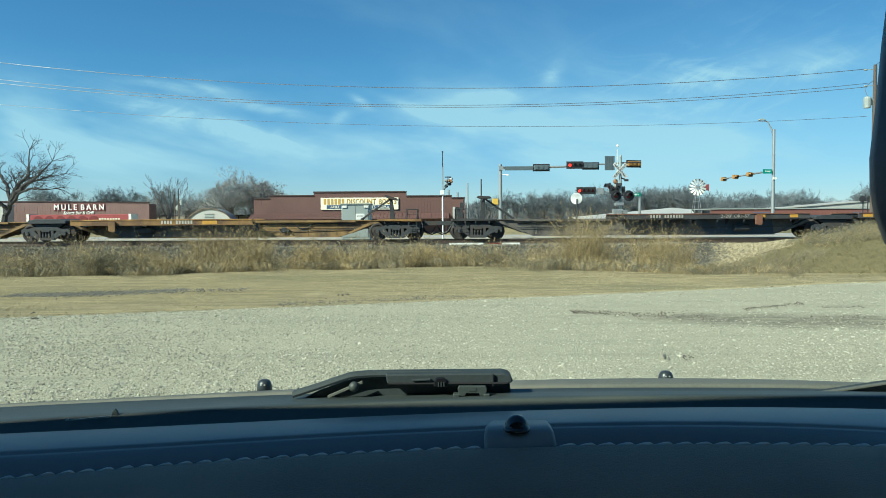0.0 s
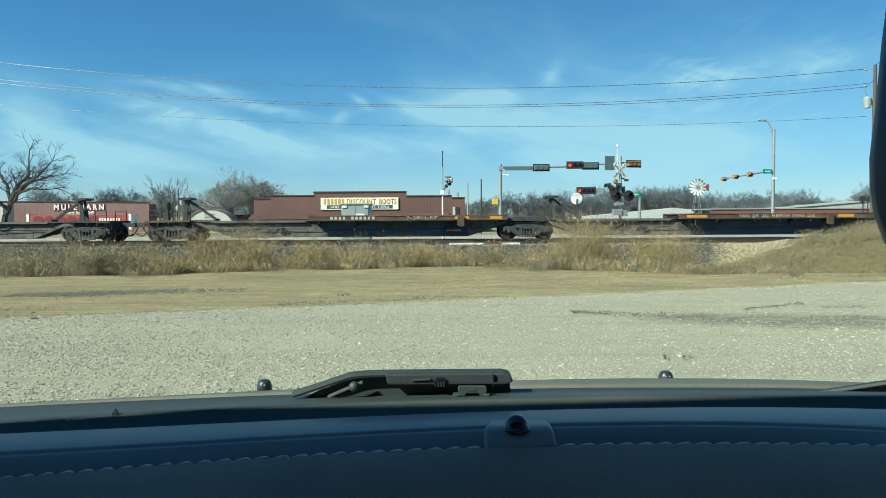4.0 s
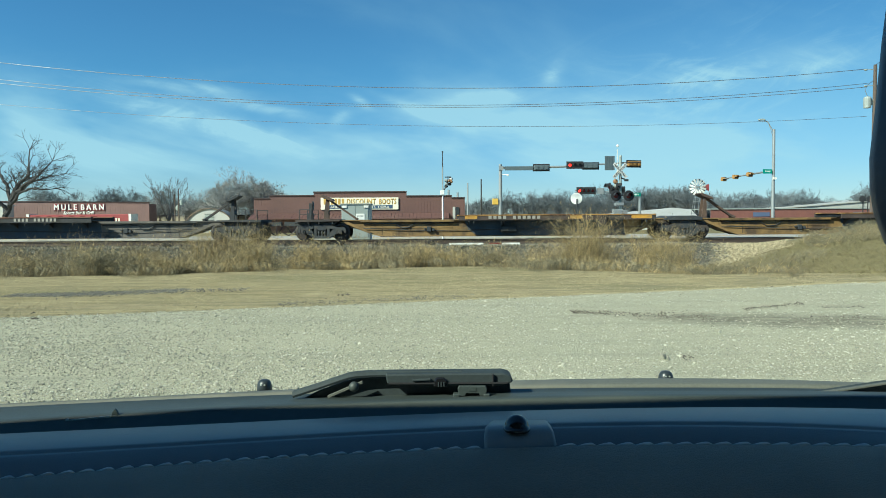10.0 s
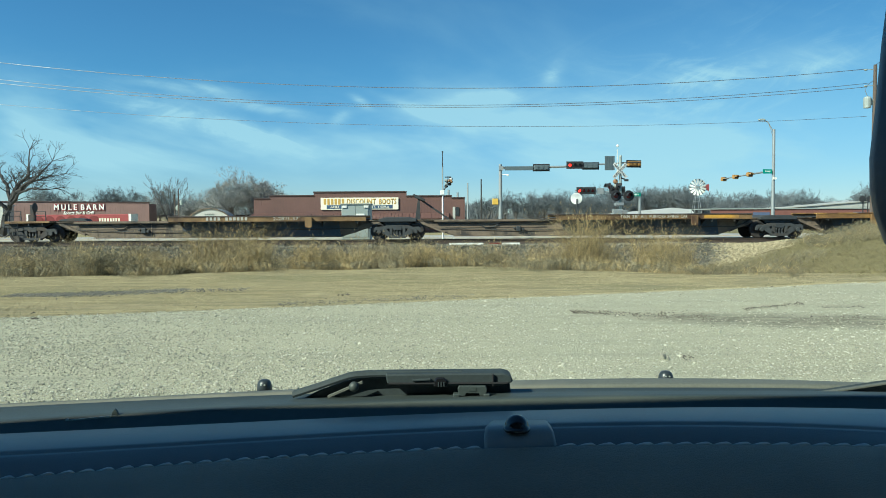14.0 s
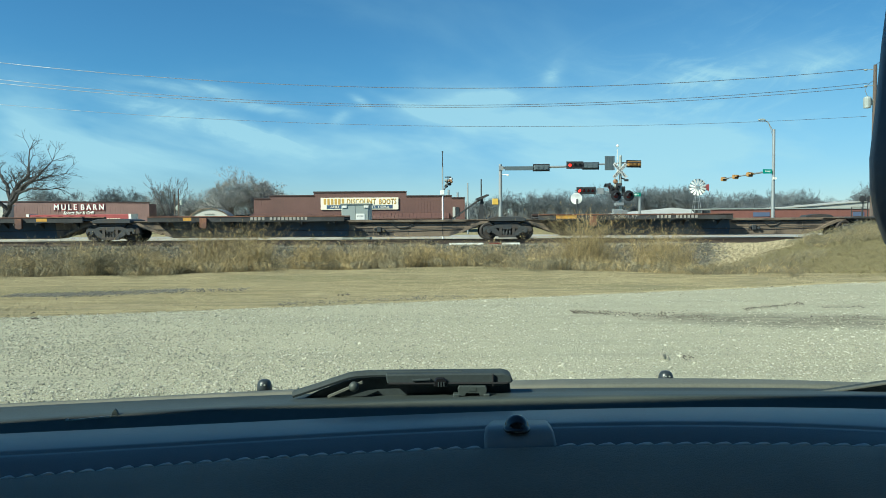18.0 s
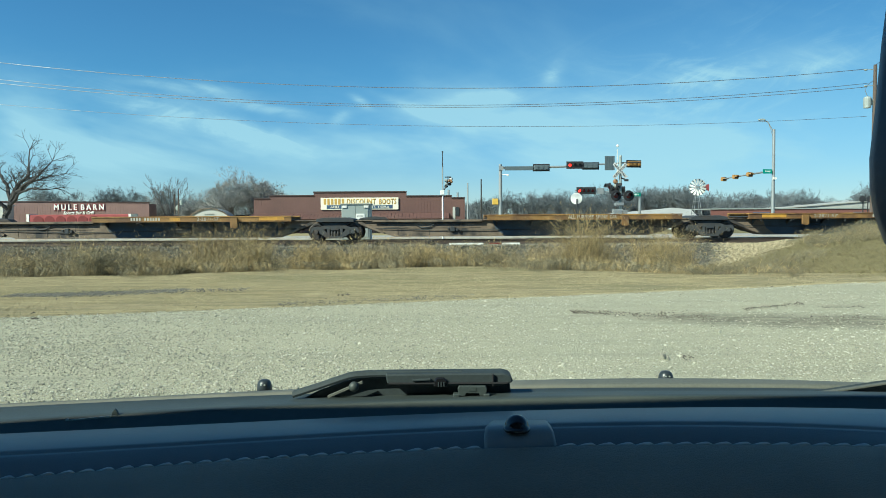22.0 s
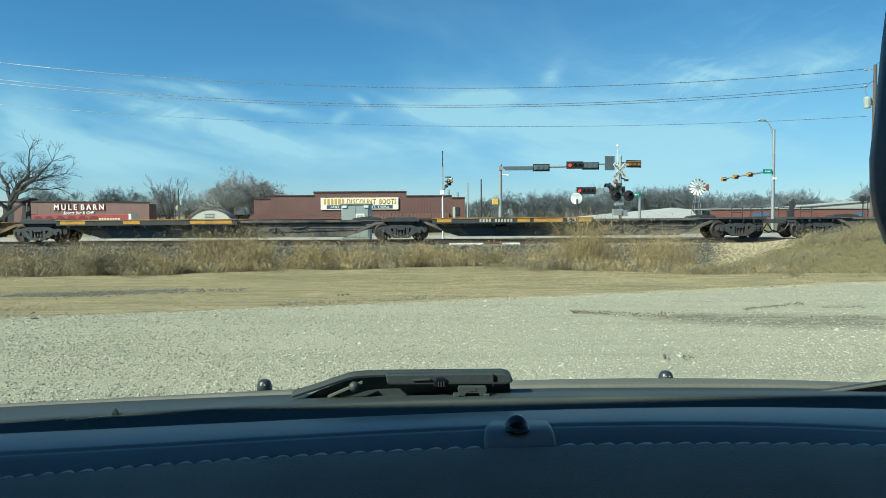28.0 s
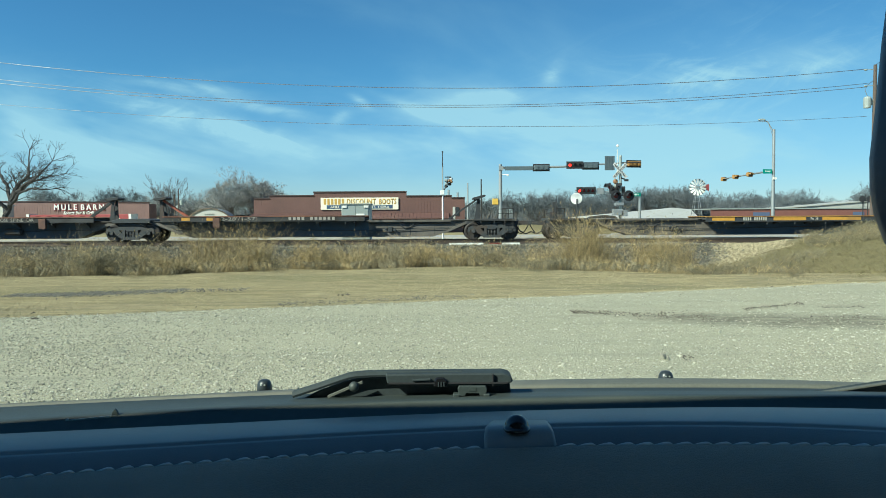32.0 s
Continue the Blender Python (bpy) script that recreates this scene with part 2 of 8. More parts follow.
    "wiper": surface("wiper_plastic", (0.037, 0.047, 0.049), 0.7, 0, 0.15, 30, 300, 0.03, spec=0.25),
    "jet": surface("jet_plastic", (0.030, 0.037, 0.041), 0.35, 0, 0.15, 30, 300, 0.03),
    "sunlit_dusty": surface("sunlit_dusty_plastic", (0.115, 0.12, 0.10), 0.7, 0, 0.2, 12, 300, 0.05, (0.155, 0.155, 0.125), 0.35, dirt_scale=6),
    # the bluish cast of the far twigs is distance haze put into their colour
    "twig": surface("twig", (0.132, 0.147, 0.156), 0.95, 0, 0.2, 0.6, 10, 0.0, island=0.3),
    "twig_pale": surface("twig_pale", (0.29, 0.285, 0.27), 0.95, 0, 0.2, 0.6, 10, 0.0, island=0.3),
    "straw": surface("dry_straw", (0.37, 0.280, 0.132), 0.85, 0, 0.25, 0.7, 10, 0.0, island=0.45),
    "straw_grey": surface("grey_weed", (0.195, 0.172, 0.108), 0.9, 0, 0.25, 0.7, 10, 0.0, island=0.55),
    "blade": surface("mown_grass", (0.40, 0.34, 0.20), 0.9, 0, 0.25, 0.5, 8, 0.0, island=0.3),
    "blade_green": surface("green_grass", (0.185, 0.158, 0.078), 0.9, 0, 0.25, 0.5, 8, 0.0, island=0.35),
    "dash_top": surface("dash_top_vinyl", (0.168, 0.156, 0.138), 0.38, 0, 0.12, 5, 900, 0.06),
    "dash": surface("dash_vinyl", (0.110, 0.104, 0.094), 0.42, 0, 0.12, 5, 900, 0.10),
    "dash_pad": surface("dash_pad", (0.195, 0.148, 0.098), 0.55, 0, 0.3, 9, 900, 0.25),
    "rubber": surface("rubber", (0.018, 0.018, 0.018), 0.55, 0, 0.15, 10, 200, 0.05),
    "cowl": surface("cowl_plastic", (0.040, 0.051, 0.048), 0.55, 0, 0.12, 8, 300, 0.05, (0.056, 0.066, 0.058), 0.3, dirt_scale=5),
    "gloss_black": surface("gloss_black", (0.012, 0.012, 0.013), 0.12, 0, 0.05, 10, 100, 0.0),
    "thread": surface("thread", (0.50, 0.49, 0.46), 0.5, 0, 0.1, 20, 300, 0.0),
    "frit": surface("black_frit", (0.060, 0.070, 0.062), 0.6, 0, 0.1, 10, 100, 0.0, spec=0.25),
    "headliner": surface("headliner", (0.42, 0.41, 0.39), 0.95, 0, 0.1, 6, 100, 0.1),
    "car_paint": surface("car_paint", (0.16, 0.17, 0.17), 0.3, 0.4, 0.05, 3, 100, 0.0),
    "glass_dark": surface("dark_glass", (0.03, 0.035, 0.04), 0.08, 0, 0.05, 3, 30, 0.0),
    "tan_panel": surface("tan_panel", (0.36, 0.31, 0.22), 0.8, 0, 0.15, 1, 20, 0.05),
    "blue_panel": surface("blue_panel", (0.10, 0.13, 0.22), 0.5, 0, 0.1, 1, 20, 0.0),
    "brown_wall": surface("brown_wall", (0.20, 0.085, 0.07), 0.7, 0, 0.12, 0.5, 8, 0.05),
    "lit_red": glowing("lit_red", (1.0, 0.035, 0.02), 1.5),
    "brass": surface("brass_fitting", (0.36, 0.20, 0.10), 0.45, 0.3, 0.2, 6, 40, 0.05),
    "dim_red": surface("dim_red_lens", (0.10, 0.012, 0.012), 0.25, 0, 0.1, 5, 30, 0.0),
    "rock": surface("pale_rock", (0.29, 0.245, 0.15), 0.95, 0, 0.2, 6, 60, 0.3, island=0.4),
}


# ---- building blocks ----
def box(bm, x0, x1, y0, y1, z0, z1):
    v = [bm.verts.new((x, y, z)) for z in (z0, z1) for y in (y0, y1) for x in (x0, x1)]
    for f in ((0, 2, 3, 1), (4, 5, 7, 6), (0, 1, 5, 4), (2, 6, 7, 3), (0, 4, 6, 2), (1, 3, 7, 5)):
        bm.faces.new([v[i] for i in f])


def tube(bm, a, b, r, r2=None, seg=8, caps=True):
    a, b = Vector(a), Vector(b)
    r2 = r if r2 is None else r2
    d = (b - a).normalized()
    u = d.cross(Vector((0, 0, 1)) if abs(d.z) < 0.9 else Vector((1, 0, 0))).normalized()
    w = d.cross(u)
    rings = []
    for p, q in ((a, r), (b, r2)):
        rings.append([bm.verts.new(p + (u * math.cos(t) + w * math.sin(t)) * q) for t in (2 * math.pi * i / seg for i in range(seg))])
    for i in range(seg):
        j = (i + 1) % seg
        bm.faces.new((rings[0][i], rings[0][j], rings[1][j], rings[1][i]))
    if caps:
        bm.faces.new(rings[0][::-1])
        bm.faces.new(rings[1])


def slab(bm, outline, y0, y1):
    """A plate: an outline in x and z, from y0 to y1."""
    a = [bm.verts.new((x, y0, z)) for x, z in outline]
    b = [bm.verts.new((x, y1, z)) for x, z in outline]
    bm.faces.new(a)
    bm.faces.new(b[::-1])
    for i in range(len(a)):
        j = (i + 1) % len(a)
        bm.faces.new((a[j], a[i], b[i], b[j]))


def sweep(bm, pts, w, h):
    """A bent bar of one piece through points that lie in the xz plane."""
    pts = [Vector(p) for p in pts]
    rings = []
    for i, p in enumerate(pts):
        d = (pts[min(i + 1, len(pts) - 1)] - pts[max(i - 1, 0)]).normalized()
        u = Vector((-d.z, 0, d.x)) * h / 2
        s = Vector((0, w / 2, 0))
        rings.append([bm.verts.new(p + q) for q in (-u - s, -u * 0.2 - s * 1.15, u - s * 0.6, u + s * 0.6, -u * 0.2 + s * 1.15, -u + s)])
    for a, b in zip(rings, rings[1:]):
        for i in range(6):
            bm.faces.new((a[i], a[(i + 1) % 6], b[(i + 1) % 6], b[i]))
    bm.faces.new(rings[0][::-1])
    bm.faces.new(rings[-1])


def beam(bm, a, b, w, h):
    """A straight bar of width w (across) and height h from a to b."""
    a, b = Vector(a), Vector(b)
    d = (b - a).normalized()
    u = d.cross(Vector((0, 1, 0)) if abs(d.y) < 0.9 else Vector((1, 0, 0))).normalized() * h / 2
    s = d.cross(u).normalized() * w / 2
    v = [bm.verts.new(p + q) for p in (a, b) for q in (-u - s, u - s, u + s, -u + s)]
    for f in ((3, 2, 1, 0), (4, 5, 6, 7), (0, 1, 5, 4), (1, 2, 6, 5), (2, 3, 7, 6), (3, 0, 4, 7)):
        bm.faces.new([v[i] for i in f])


def lathe(bm, profile, seg=20, axis="y", at=(0, 0, 0)):
    """A turned body: profile rows of (radius, position along the axis)."""
    rings = []
    for r, p in profile:
        ring = []
        for i in range(seg):
            t = 2 * math.pi * i / seg
            c, s = r * math.cos(t), r * math.sin(t)
            q = (c, p, s) if axis == "y" else ((p, c, s) if axis == "x" else (c, s, p))
            ring.append(bm.verts.new(Vector(q) + Vector(at)))
        rings.append(ring)
    for a, b in zip(rings, rings[1:]):
        for i in range(seg):
            j = (i + 1) % seg
            bm.faces.new((a[i], a[j], b[j], b[i]))
    bm.faces.new(rings[0][::-1])
    bm.faces.new(rings[-1])


def bevel(bm, width, seg=1):
    bmesh.ops.bevel(bm, geom=list(bm.edges), offset=width, segments=seg, affect="EDGES", clamp_overlap=True)


def mesh_of(bm, name, material, smooth=False):
    bmesh.ops.recalc_face_normals(bm, faces=list(bm.faces))
    me = bpy.data.meshes.new(name)
    bm.to_mesh(me)
    bm.free()
    me.materials.append(material)
    if smooth:
        me.shade_smooth()
    return me


def part(name, bm, material, parent, label="", m=None, smooth=False):
    """Links a bmesh, or a ready mesh, as one mesh object under its thing."""
    me = bm if isinstance(bm, bpy.types.Mesh) else mesh_of(bm, name, material, smooth)
    ob = new(name, me)
    ob.parent = parent
    if m is not None:
        ob.matrix_basis = m
    if label:
        ob["label"] = label
    return ob


def thing(name, label, category, m=None, group="", kind=""):
    ob = new(name)
    ob.empty_display_size = 0.2
    if m is not None:
        ob.matrix_basis = m
    return tagged(ob, label, category, group, kind)


def solid(name, bm, material, label, category, group="", kind="", m=None, smooth=False):
    """A thing of one mesh."""
    ob = new(name, mesh_of(bm, name, material, smooth))
    if m is not None:
        ob.matrix_basis = m
    return tagged(ob, label, category, group, kind)


def writing(words, height, width, depth=0.006, spacing=1.0, bold=0.0, slant=0.0):
    """A mesh of built-in letters, standing in the xz plane and facing -y, centred on its origin."""
    cu = bpy.data.curves.new("writing", "FONT")
    cu.body, cu.size, cu.extrude, cu.align_x, cu.align_y = words, 1.0, 0.0, "CENTER", "CENTER"
    cu.resolution_u, cu.space_character, cu.offset, cu.shear = 2, spacing, bold, slant
    ob = bpy.data.objects.new("writing", cu)
    scene.collection.objects.link(ob)
    bpy.context.view_layer.update()
    me = bpy.data.meshes.new_from_object(ob.evaluated_get(bpy.context.evaluated_depsgraph_get()))
    bpy.data.objects.remove(ob)
    xs = [v.co.x for v in me.vertices]
    ys = [v.co.y for v in me.vertices]
    kx, ky = width / (max(xs) - min(xs)), height / (max(ys) - min(ys))
    cx, cy = (max(xs) + min(xs)) / 2, (max(ys) + min(ys)) / 2
    for v in me.vertices:
        v.co = ((v.co.x - cx) * kx, 0, (v.co.y - cy) * ky)
    bm = bmesh.new()
    bm.from_mesh(me)
    bpy.data.meshes.remove(me)
    up = bmesh.ops.extrude_face_region(bm, geom=list(bm.faces))
    bmesh.ops.translate(bm, verts=[e for e in up["geom"] if isinstance(e, bmesh.types.BMVert)], vec=(0, -depth, 0))
    return bm


def bars(count, height, width, depth=0.006):
    """Writing that is not spelt out: a row of plain bars."""
    bm = bmesh.new()
    pitch = width / count
    for i in range(count):
        x = -width / 2 + i * pitch
        box(bm, x + pitch * 0.19, x + pitch * 0.81, -depth, 0, -height / 2, height / 2)
    return bm


# ---- ground ----
RAIL_Z = 0.313
TRACK_Y, SKEW = 36.29, 0.015
SKEW_DEG = math.degrees(math.atan(SKEW))


def step(a, b, v):
    t = min(1.0, max(0.0, (v - a) / (b - a)))
    return t * t * (3 - 2 * t)


def lip(x):
    return float(np.interp(x, (-18, -11, -7, -4.7, 0, 2, 4.5, 6, 14), (17.4, 17.9, 18.3, 19.8, 20.4, 20.2, 18.5, 17.6, 17.4)))


def lot_edge(x):
    return 12.43 + 0.30 * x + 0.0025 * x * x


def ground_z(x, y):
    yy = y - SKEW * x
    z = -0.80 * step(0.0, 5.0, y - lip(x))
    up = step(30.6, 33.2, yy)
    z = z * (1 - up) + 0.09 * up
    down = step(39.6, 41.8, yy)
    z = z * (1 - down) - 0.03 * down
    z -= 0.9 * step(60.0, 78.0, y)
    hill = 1.02 * step(11.5, 20.5, x) * step(18.5, 28.0, y) * (1 - step(31.0, 34.0, yy))
    rough = noise.noise(Vector((x * 0.5, y * 0.5, 3.1))) * 0.05 * step(13.0, 16.0, y) * (1 - step(33, 34, y))
    shut = step(9.8, 14.2, x)
    return z * (1 - shut) + max(z, hill) * shut + rough


def axis_steps(lo, hi, fine, far):
    vals = list(np.arange(lo, hi + fine / 2, fine))
    a, d = hi, fine
    while a < far:
        d *= 1.35
        a += d
        vals.append(a)
    a, d = lo, fine
    while a > -far:
        d *= 1.35
        a -= d
        vals.insert(0, a)
    return vals


def ground_material():
    m = bpy.data.materials.new("ground")
    m.use_nodes = True
    n, l = m.node_tree.nodes, m.node_tree.links
    b = n["Principled BSDF"]
    b.inputs["Roughness"].default_value = 0.95
    b.inputs["Specular IOR Level"].default_value = 0.2
    co = n.new("ShaderNodeTexCoord")
    sep = n.new("ShaderNodeSeparateXYZ")
    l.new(co.outputs["Object"], sep.inputs[0])
    X, Y = sep.outputs[0], sep.outputs[1]

    def mt(op, a, c, clamp=False):
        k = n.new("ShaderNodeMath")
        k.operation, k.use_clamp = op, clamp
        for i, v in enumerate((a, c)):
            if isinstance(v, (int, float)):
                k.inputs[i].default_value = v
            else:
                l.new(v, k.inputs[i])
        return k.outputs[0]

    def nz(scale, detail, stretch=(1, 1, 1), rough=0.55):
        mp = n.new("ShaderNodeMapping")
        mp.inputs["Scale"].default_value = stretch
        l.new(co.outputs["Object"], mp.inputs[0])
        t = n.new("ShaderNodeTexNoise")
        t.inputs["Scale"].default_value, t.inputs["Detail"].default_value, t.inputs["Roughness"].default_value = scale, detail, rough
        l.new(mp.outputs[0], t.inputs["Vector"])
        return t.outputs["Fac"]

    def ramp(v, lo, hi, a=0.0, c=1.0):
        r = n.new("ShaderNodeMapRange")
        r.inputs["From Min"].default_value, r.inputs["From Max"].default_value = lo, hi
        r.inputs["To Min"].default_value, r.inputs["To Max"].default_value = a, c
        l.new(v, r.inputs[0])
        return r.outputs[0]

    def mixc(f, a, c, mode="MIX"):
        k = n.new("ShaderNodeMix")
        k.data_type, k.blend_type = "RGBA", mode
        for i, v in ((0, f), (6, a), (7, c)):
            if isinstance(v, (int, float)):
                k.inputs[i].default_value = v
            elif isinstance(v, tuple):
                k.inputs[i].default_value = (*v, 1)
            else:
                l.new(v, k.inputs[i])
        return k.outputs[2]

    wob = mt("MULTIPLY", mt("SUBTRACT", nz(0.9, 6, rough=0.7), 0.5), 2.6)
    # crushed limestone with paler wheel ways and finer dust
    lot = mixc(ramp(nz(30, 4, rough=0.7), 0.35, 0.65), (0.382, 0.365, 0.258), (0.441, 0.421, 0.303))
    lot = mixc(ramp(nz(0.35, 3, (0.5, 1.6, 1)), 0.4, 0.62, 0.0, 0.55), lot, (0.458, 0.433, 0.313))
    lot = mixc(ramp(nz(160, 2), 0.60, 0.72, 0.0, 0.35), lot, (0.22, 0.19, 0.14))
    # packed pebbles of mixed tone
    vor = n.new("ShaderNodeTexVoronoi")
    vor.inputs["Scale"].default_value = 85.0
    l.new(co.outputs["Object"], vor.inputs["Vector"])
    pebble = vor.outputs["Distance"]
    tone = n.new("ShaderNodeSeparateColor")
    l.new(vor.outputs["Color"], tone.inputs[0])
    shade = ramp(tone.outputs[0], 0.0, 1.0, 0.89, 1.25)
    lot = mixc(1.0, lot, shade, "MULTIPLY")
    lot = mixc(ramp(pebble, 0.50, 0.75, 0.0, 0.26), lot, (0.17, 0.15, 0.11))
    # damp dark tracks towards the drive
    band = mt("ABSOLUTE", mt("SUBTRACT", mt("ADD", mt("MULTIPLY", X, -0.17), mt("MULTIPLY", wob, 0.35)), mt("SUBTRACT", Y, 10.7)), 0)
    reach = mt("DIVIDE", band, ramp(X, 2.2, 4.2, 0.25, 0.85))
    stain = mt("MULTIPLY", ramp(reach, 0.35, 1.1, 1.0, 0.0), ramp(X, 2.4, 3.6))
    stain = mt("MULTIPLY", stain, ramp(nz(2.4, 7, (0.6, 2.2, 1), 0.75), 0.34, 0.60, 0.25, 0.95))
    lot = mixc(stain, lot, (0.159, 0.152, 0.111))
    # faint greyer sweeps left by tyres
    sweep_mark = ramp(nz(0.8, 5, (0.22, 2.6, 1), 0.65), 0.50, 0.66, 0.0, 0.38)
    lot = mixc(sweep_mark, lot, (0.266, 0.259, 0.196))
    grass = mixc(ramp(nz(3.0, 6, (0.6, 1.6, 1), 0.7), 0.36, 0.64), (0.47, 0.39, 0.215), (0.28, 0.235, 0.125))
    grass = mixc(ramp(nz(1.1, 6, (0.3, 2.4, 1), 0.72), 0.46, 0.60, 0.0, 0.75), grass, (0.225, 0.19, 0.10))
    grass = mixc(ramp(nz(0.28, 3, (0.6, 1.4, 1)), 0.50, 0.64, 0.0, 0.6), grass, (0.215, 0.20, 0.10))
    grass = mixc(ramp(nz(34, 4, rough=0.7), 0.48, 0.7, 0.0, 0.45), grass, (0.16, 0.13, 0.07))
    green = mt("MULTIPLY", ramp(X, 9.0, 13.0), ramp(Y, 17.0, 22.0))
    grass = mixc(mt("MULTIPLY", green, 0.8), grass, (0.165, 0.142, 0.070))
    edge = mt("SUBTRACT", mt("ADD", mt("ADD", mt("MULTIPLY", X, mt("ADD", mt("MULTIPLY", X, 0.0025), 0.30)), 12.43), mt("MULTIPLY", wob, 0.22)), Y)
    col = mixc(ramp(edge, -0.06, 0.07), grass, lot)
    thin = ramp(mt("ABSOLUTE", mt("ADD", edge, 0.9), 0), 0.0, 1.1, 0.4, 0.0)
    col = mixc(mt("MULTIPLY", thin, ramp(nz(6, 5, (0.5, 1.5, 1), 0.7), 0.4, 0.6)), col, (0.26, 0.235, 0.165))
    YY = mt("SUBTRACT", Y, mt("MULTIPLY", X, 0.015))
    stone = mixc(ramp(nz(22, 4, rough=0.8), 0.35, 0.65), (0.045, 0.042, 0.035), (0.16, 0.15, 0.12))
    onbed = mt("MULTIPLY", ramp(mt("ADD", YY, mt("MULTIPLY", wob, 0.3)), 30.4, 31.0), ramp(YY, 41.6, 42.4, 1.0, 0.0))
    col = mixc(onbed, col, stone)
    # ditch soil, its colour darkened further for the shade among the weed stems
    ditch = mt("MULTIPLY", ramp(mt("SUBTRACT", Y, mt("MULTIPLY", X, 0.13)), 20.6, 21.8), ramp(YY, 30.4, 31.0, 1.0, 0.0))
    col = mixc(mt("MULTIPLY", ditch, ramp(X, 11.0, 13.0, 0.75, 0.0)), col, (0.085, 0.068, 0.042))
    heap = mt("ABSOLUTE", mt("SUBTRACT", X, mt("ADD", mt("MULTIPLY", mt("SUBTRACT", YY, 27.5), 0.42), 11.9)), 0)
    heap = mt("MULTIPLY", ramp(mt("ADD", heap, mt("MULTIPLY", wob, 0.5)), 0.9, 1.9, 1.0, 0.0), mt("MULTIPLY", ramp(YY, 28.0, 29.4), ramp(YY, 33.4, 34.0, 1.0, 0.0)))
    col = mixc(mt("MULTIPLY", heap, 0.85), col, (0.40, 0.34, 0.215))
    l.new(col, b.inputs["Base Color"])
    bp = n.new("ShaderNodeBump")
    bp.inputs["Strength"].default_value, bp.inputs["Distance"].default_value = 0.5, 0.03
    l.new(mt("ADD", mt("ADD", nz(70, 3, rough=0.7), mt("MULTIPLY", pebble, -0.9)), mt("MULTIPLY", nz(9, 4), 1.2)), bp.inputs["Height"])
    l.new(bp.outputs[0], b.inputs["Normal"])
    return m


def build_ground():
    xs = axis_steps(-27.0, 27.0, 0.5, 3000.0)
    ys = axis_steps(2.0, 46.0, 0.4, 3000.0)
    verts = [(x, y, ground_z(x, y)) for y in ys for x in xs]
    w = len(xs)
    faces = [(j * w + i, j * w + i + 1, (j + 1) * w + i + 1, (j + 1) * w + i) for j in range(len(ys) - 1) for i in range(w - 1)]
    me = bpy.data.meshes.new("ground")
    me.from_pydata(verts, [], faces)
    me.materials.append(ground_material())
    me.shade_smooth()
    tagged(new("ground", me), "pale gravel lot, dry mown grass and a weedy ditch", "ground", kind="structure")


build_ground()


def scatter_mesh(name, places, sizes, base_v, base_f, material, label, category, squash=0.65):
    """Many small solids as one mesh of kind stuff."""
    rng = np.random.default_rng(len(places))
    bv, bf = np.array(base_v, float), np.array(base_f)
    k, cnt = len(bv), len(places)
    ang = rng.uniform(0, 2 * np.pi, cnt)
    c, s = np.cos(ang), np.sin(ang)
    jit = rng.uniform(0.65, 1.25, (cnt, k, 1))
    v = bv[None] * jit * rng.uniform(0.7, 1.3, (cnt, 1, 3)) * np.array([1, 1, squash])
    x = v[..., 0] * c[:, None] - v[..., 1] * s[:, None]
    y = v[..., 0] * s[:, None] + v[..., 1] * c[:, None]
    v = np.stack([x, y, v[..., 2]], -1) * np.array(sizes)[:, None, None] + np.array(places)[:, None, :]
    f = (bf[None] + (np.arange(cnt) * k)[:, None, None]).reshape(-1, bf.shape[1])
    me = bpy.data.meshes.new(name)
    me.from_pydata(v.reshape(-1, 3).tolist(), [], f.tolist())
    me.materials.append(material)
    return tagged(new(name, me), label, category, kind="stuff")


OCTA_V = [(1, 0, 0), (0, 1, 0), (-1, 0, 0), (0, -1, 0), (0, 0, 1), (0, 0, -1)]
OCTA_F = [(0, 1, 4), (1, 2, 4), (2, 3, 4), (3, 0, 4), (1, 0, 5), (2, 1, 5), (3, 2, 5), (0, 3, 5)]


def ico():
    bm = bmesh.new()
    bmesh.ops.create_icosphere(bm, subdivisions=1, radius=1.0)
    v = [tuple(a.co) for a in bm.verts]
    f = [tuple(a.index for a in q.verts) for q in bm.faces]
    bm.free()
    return v, f


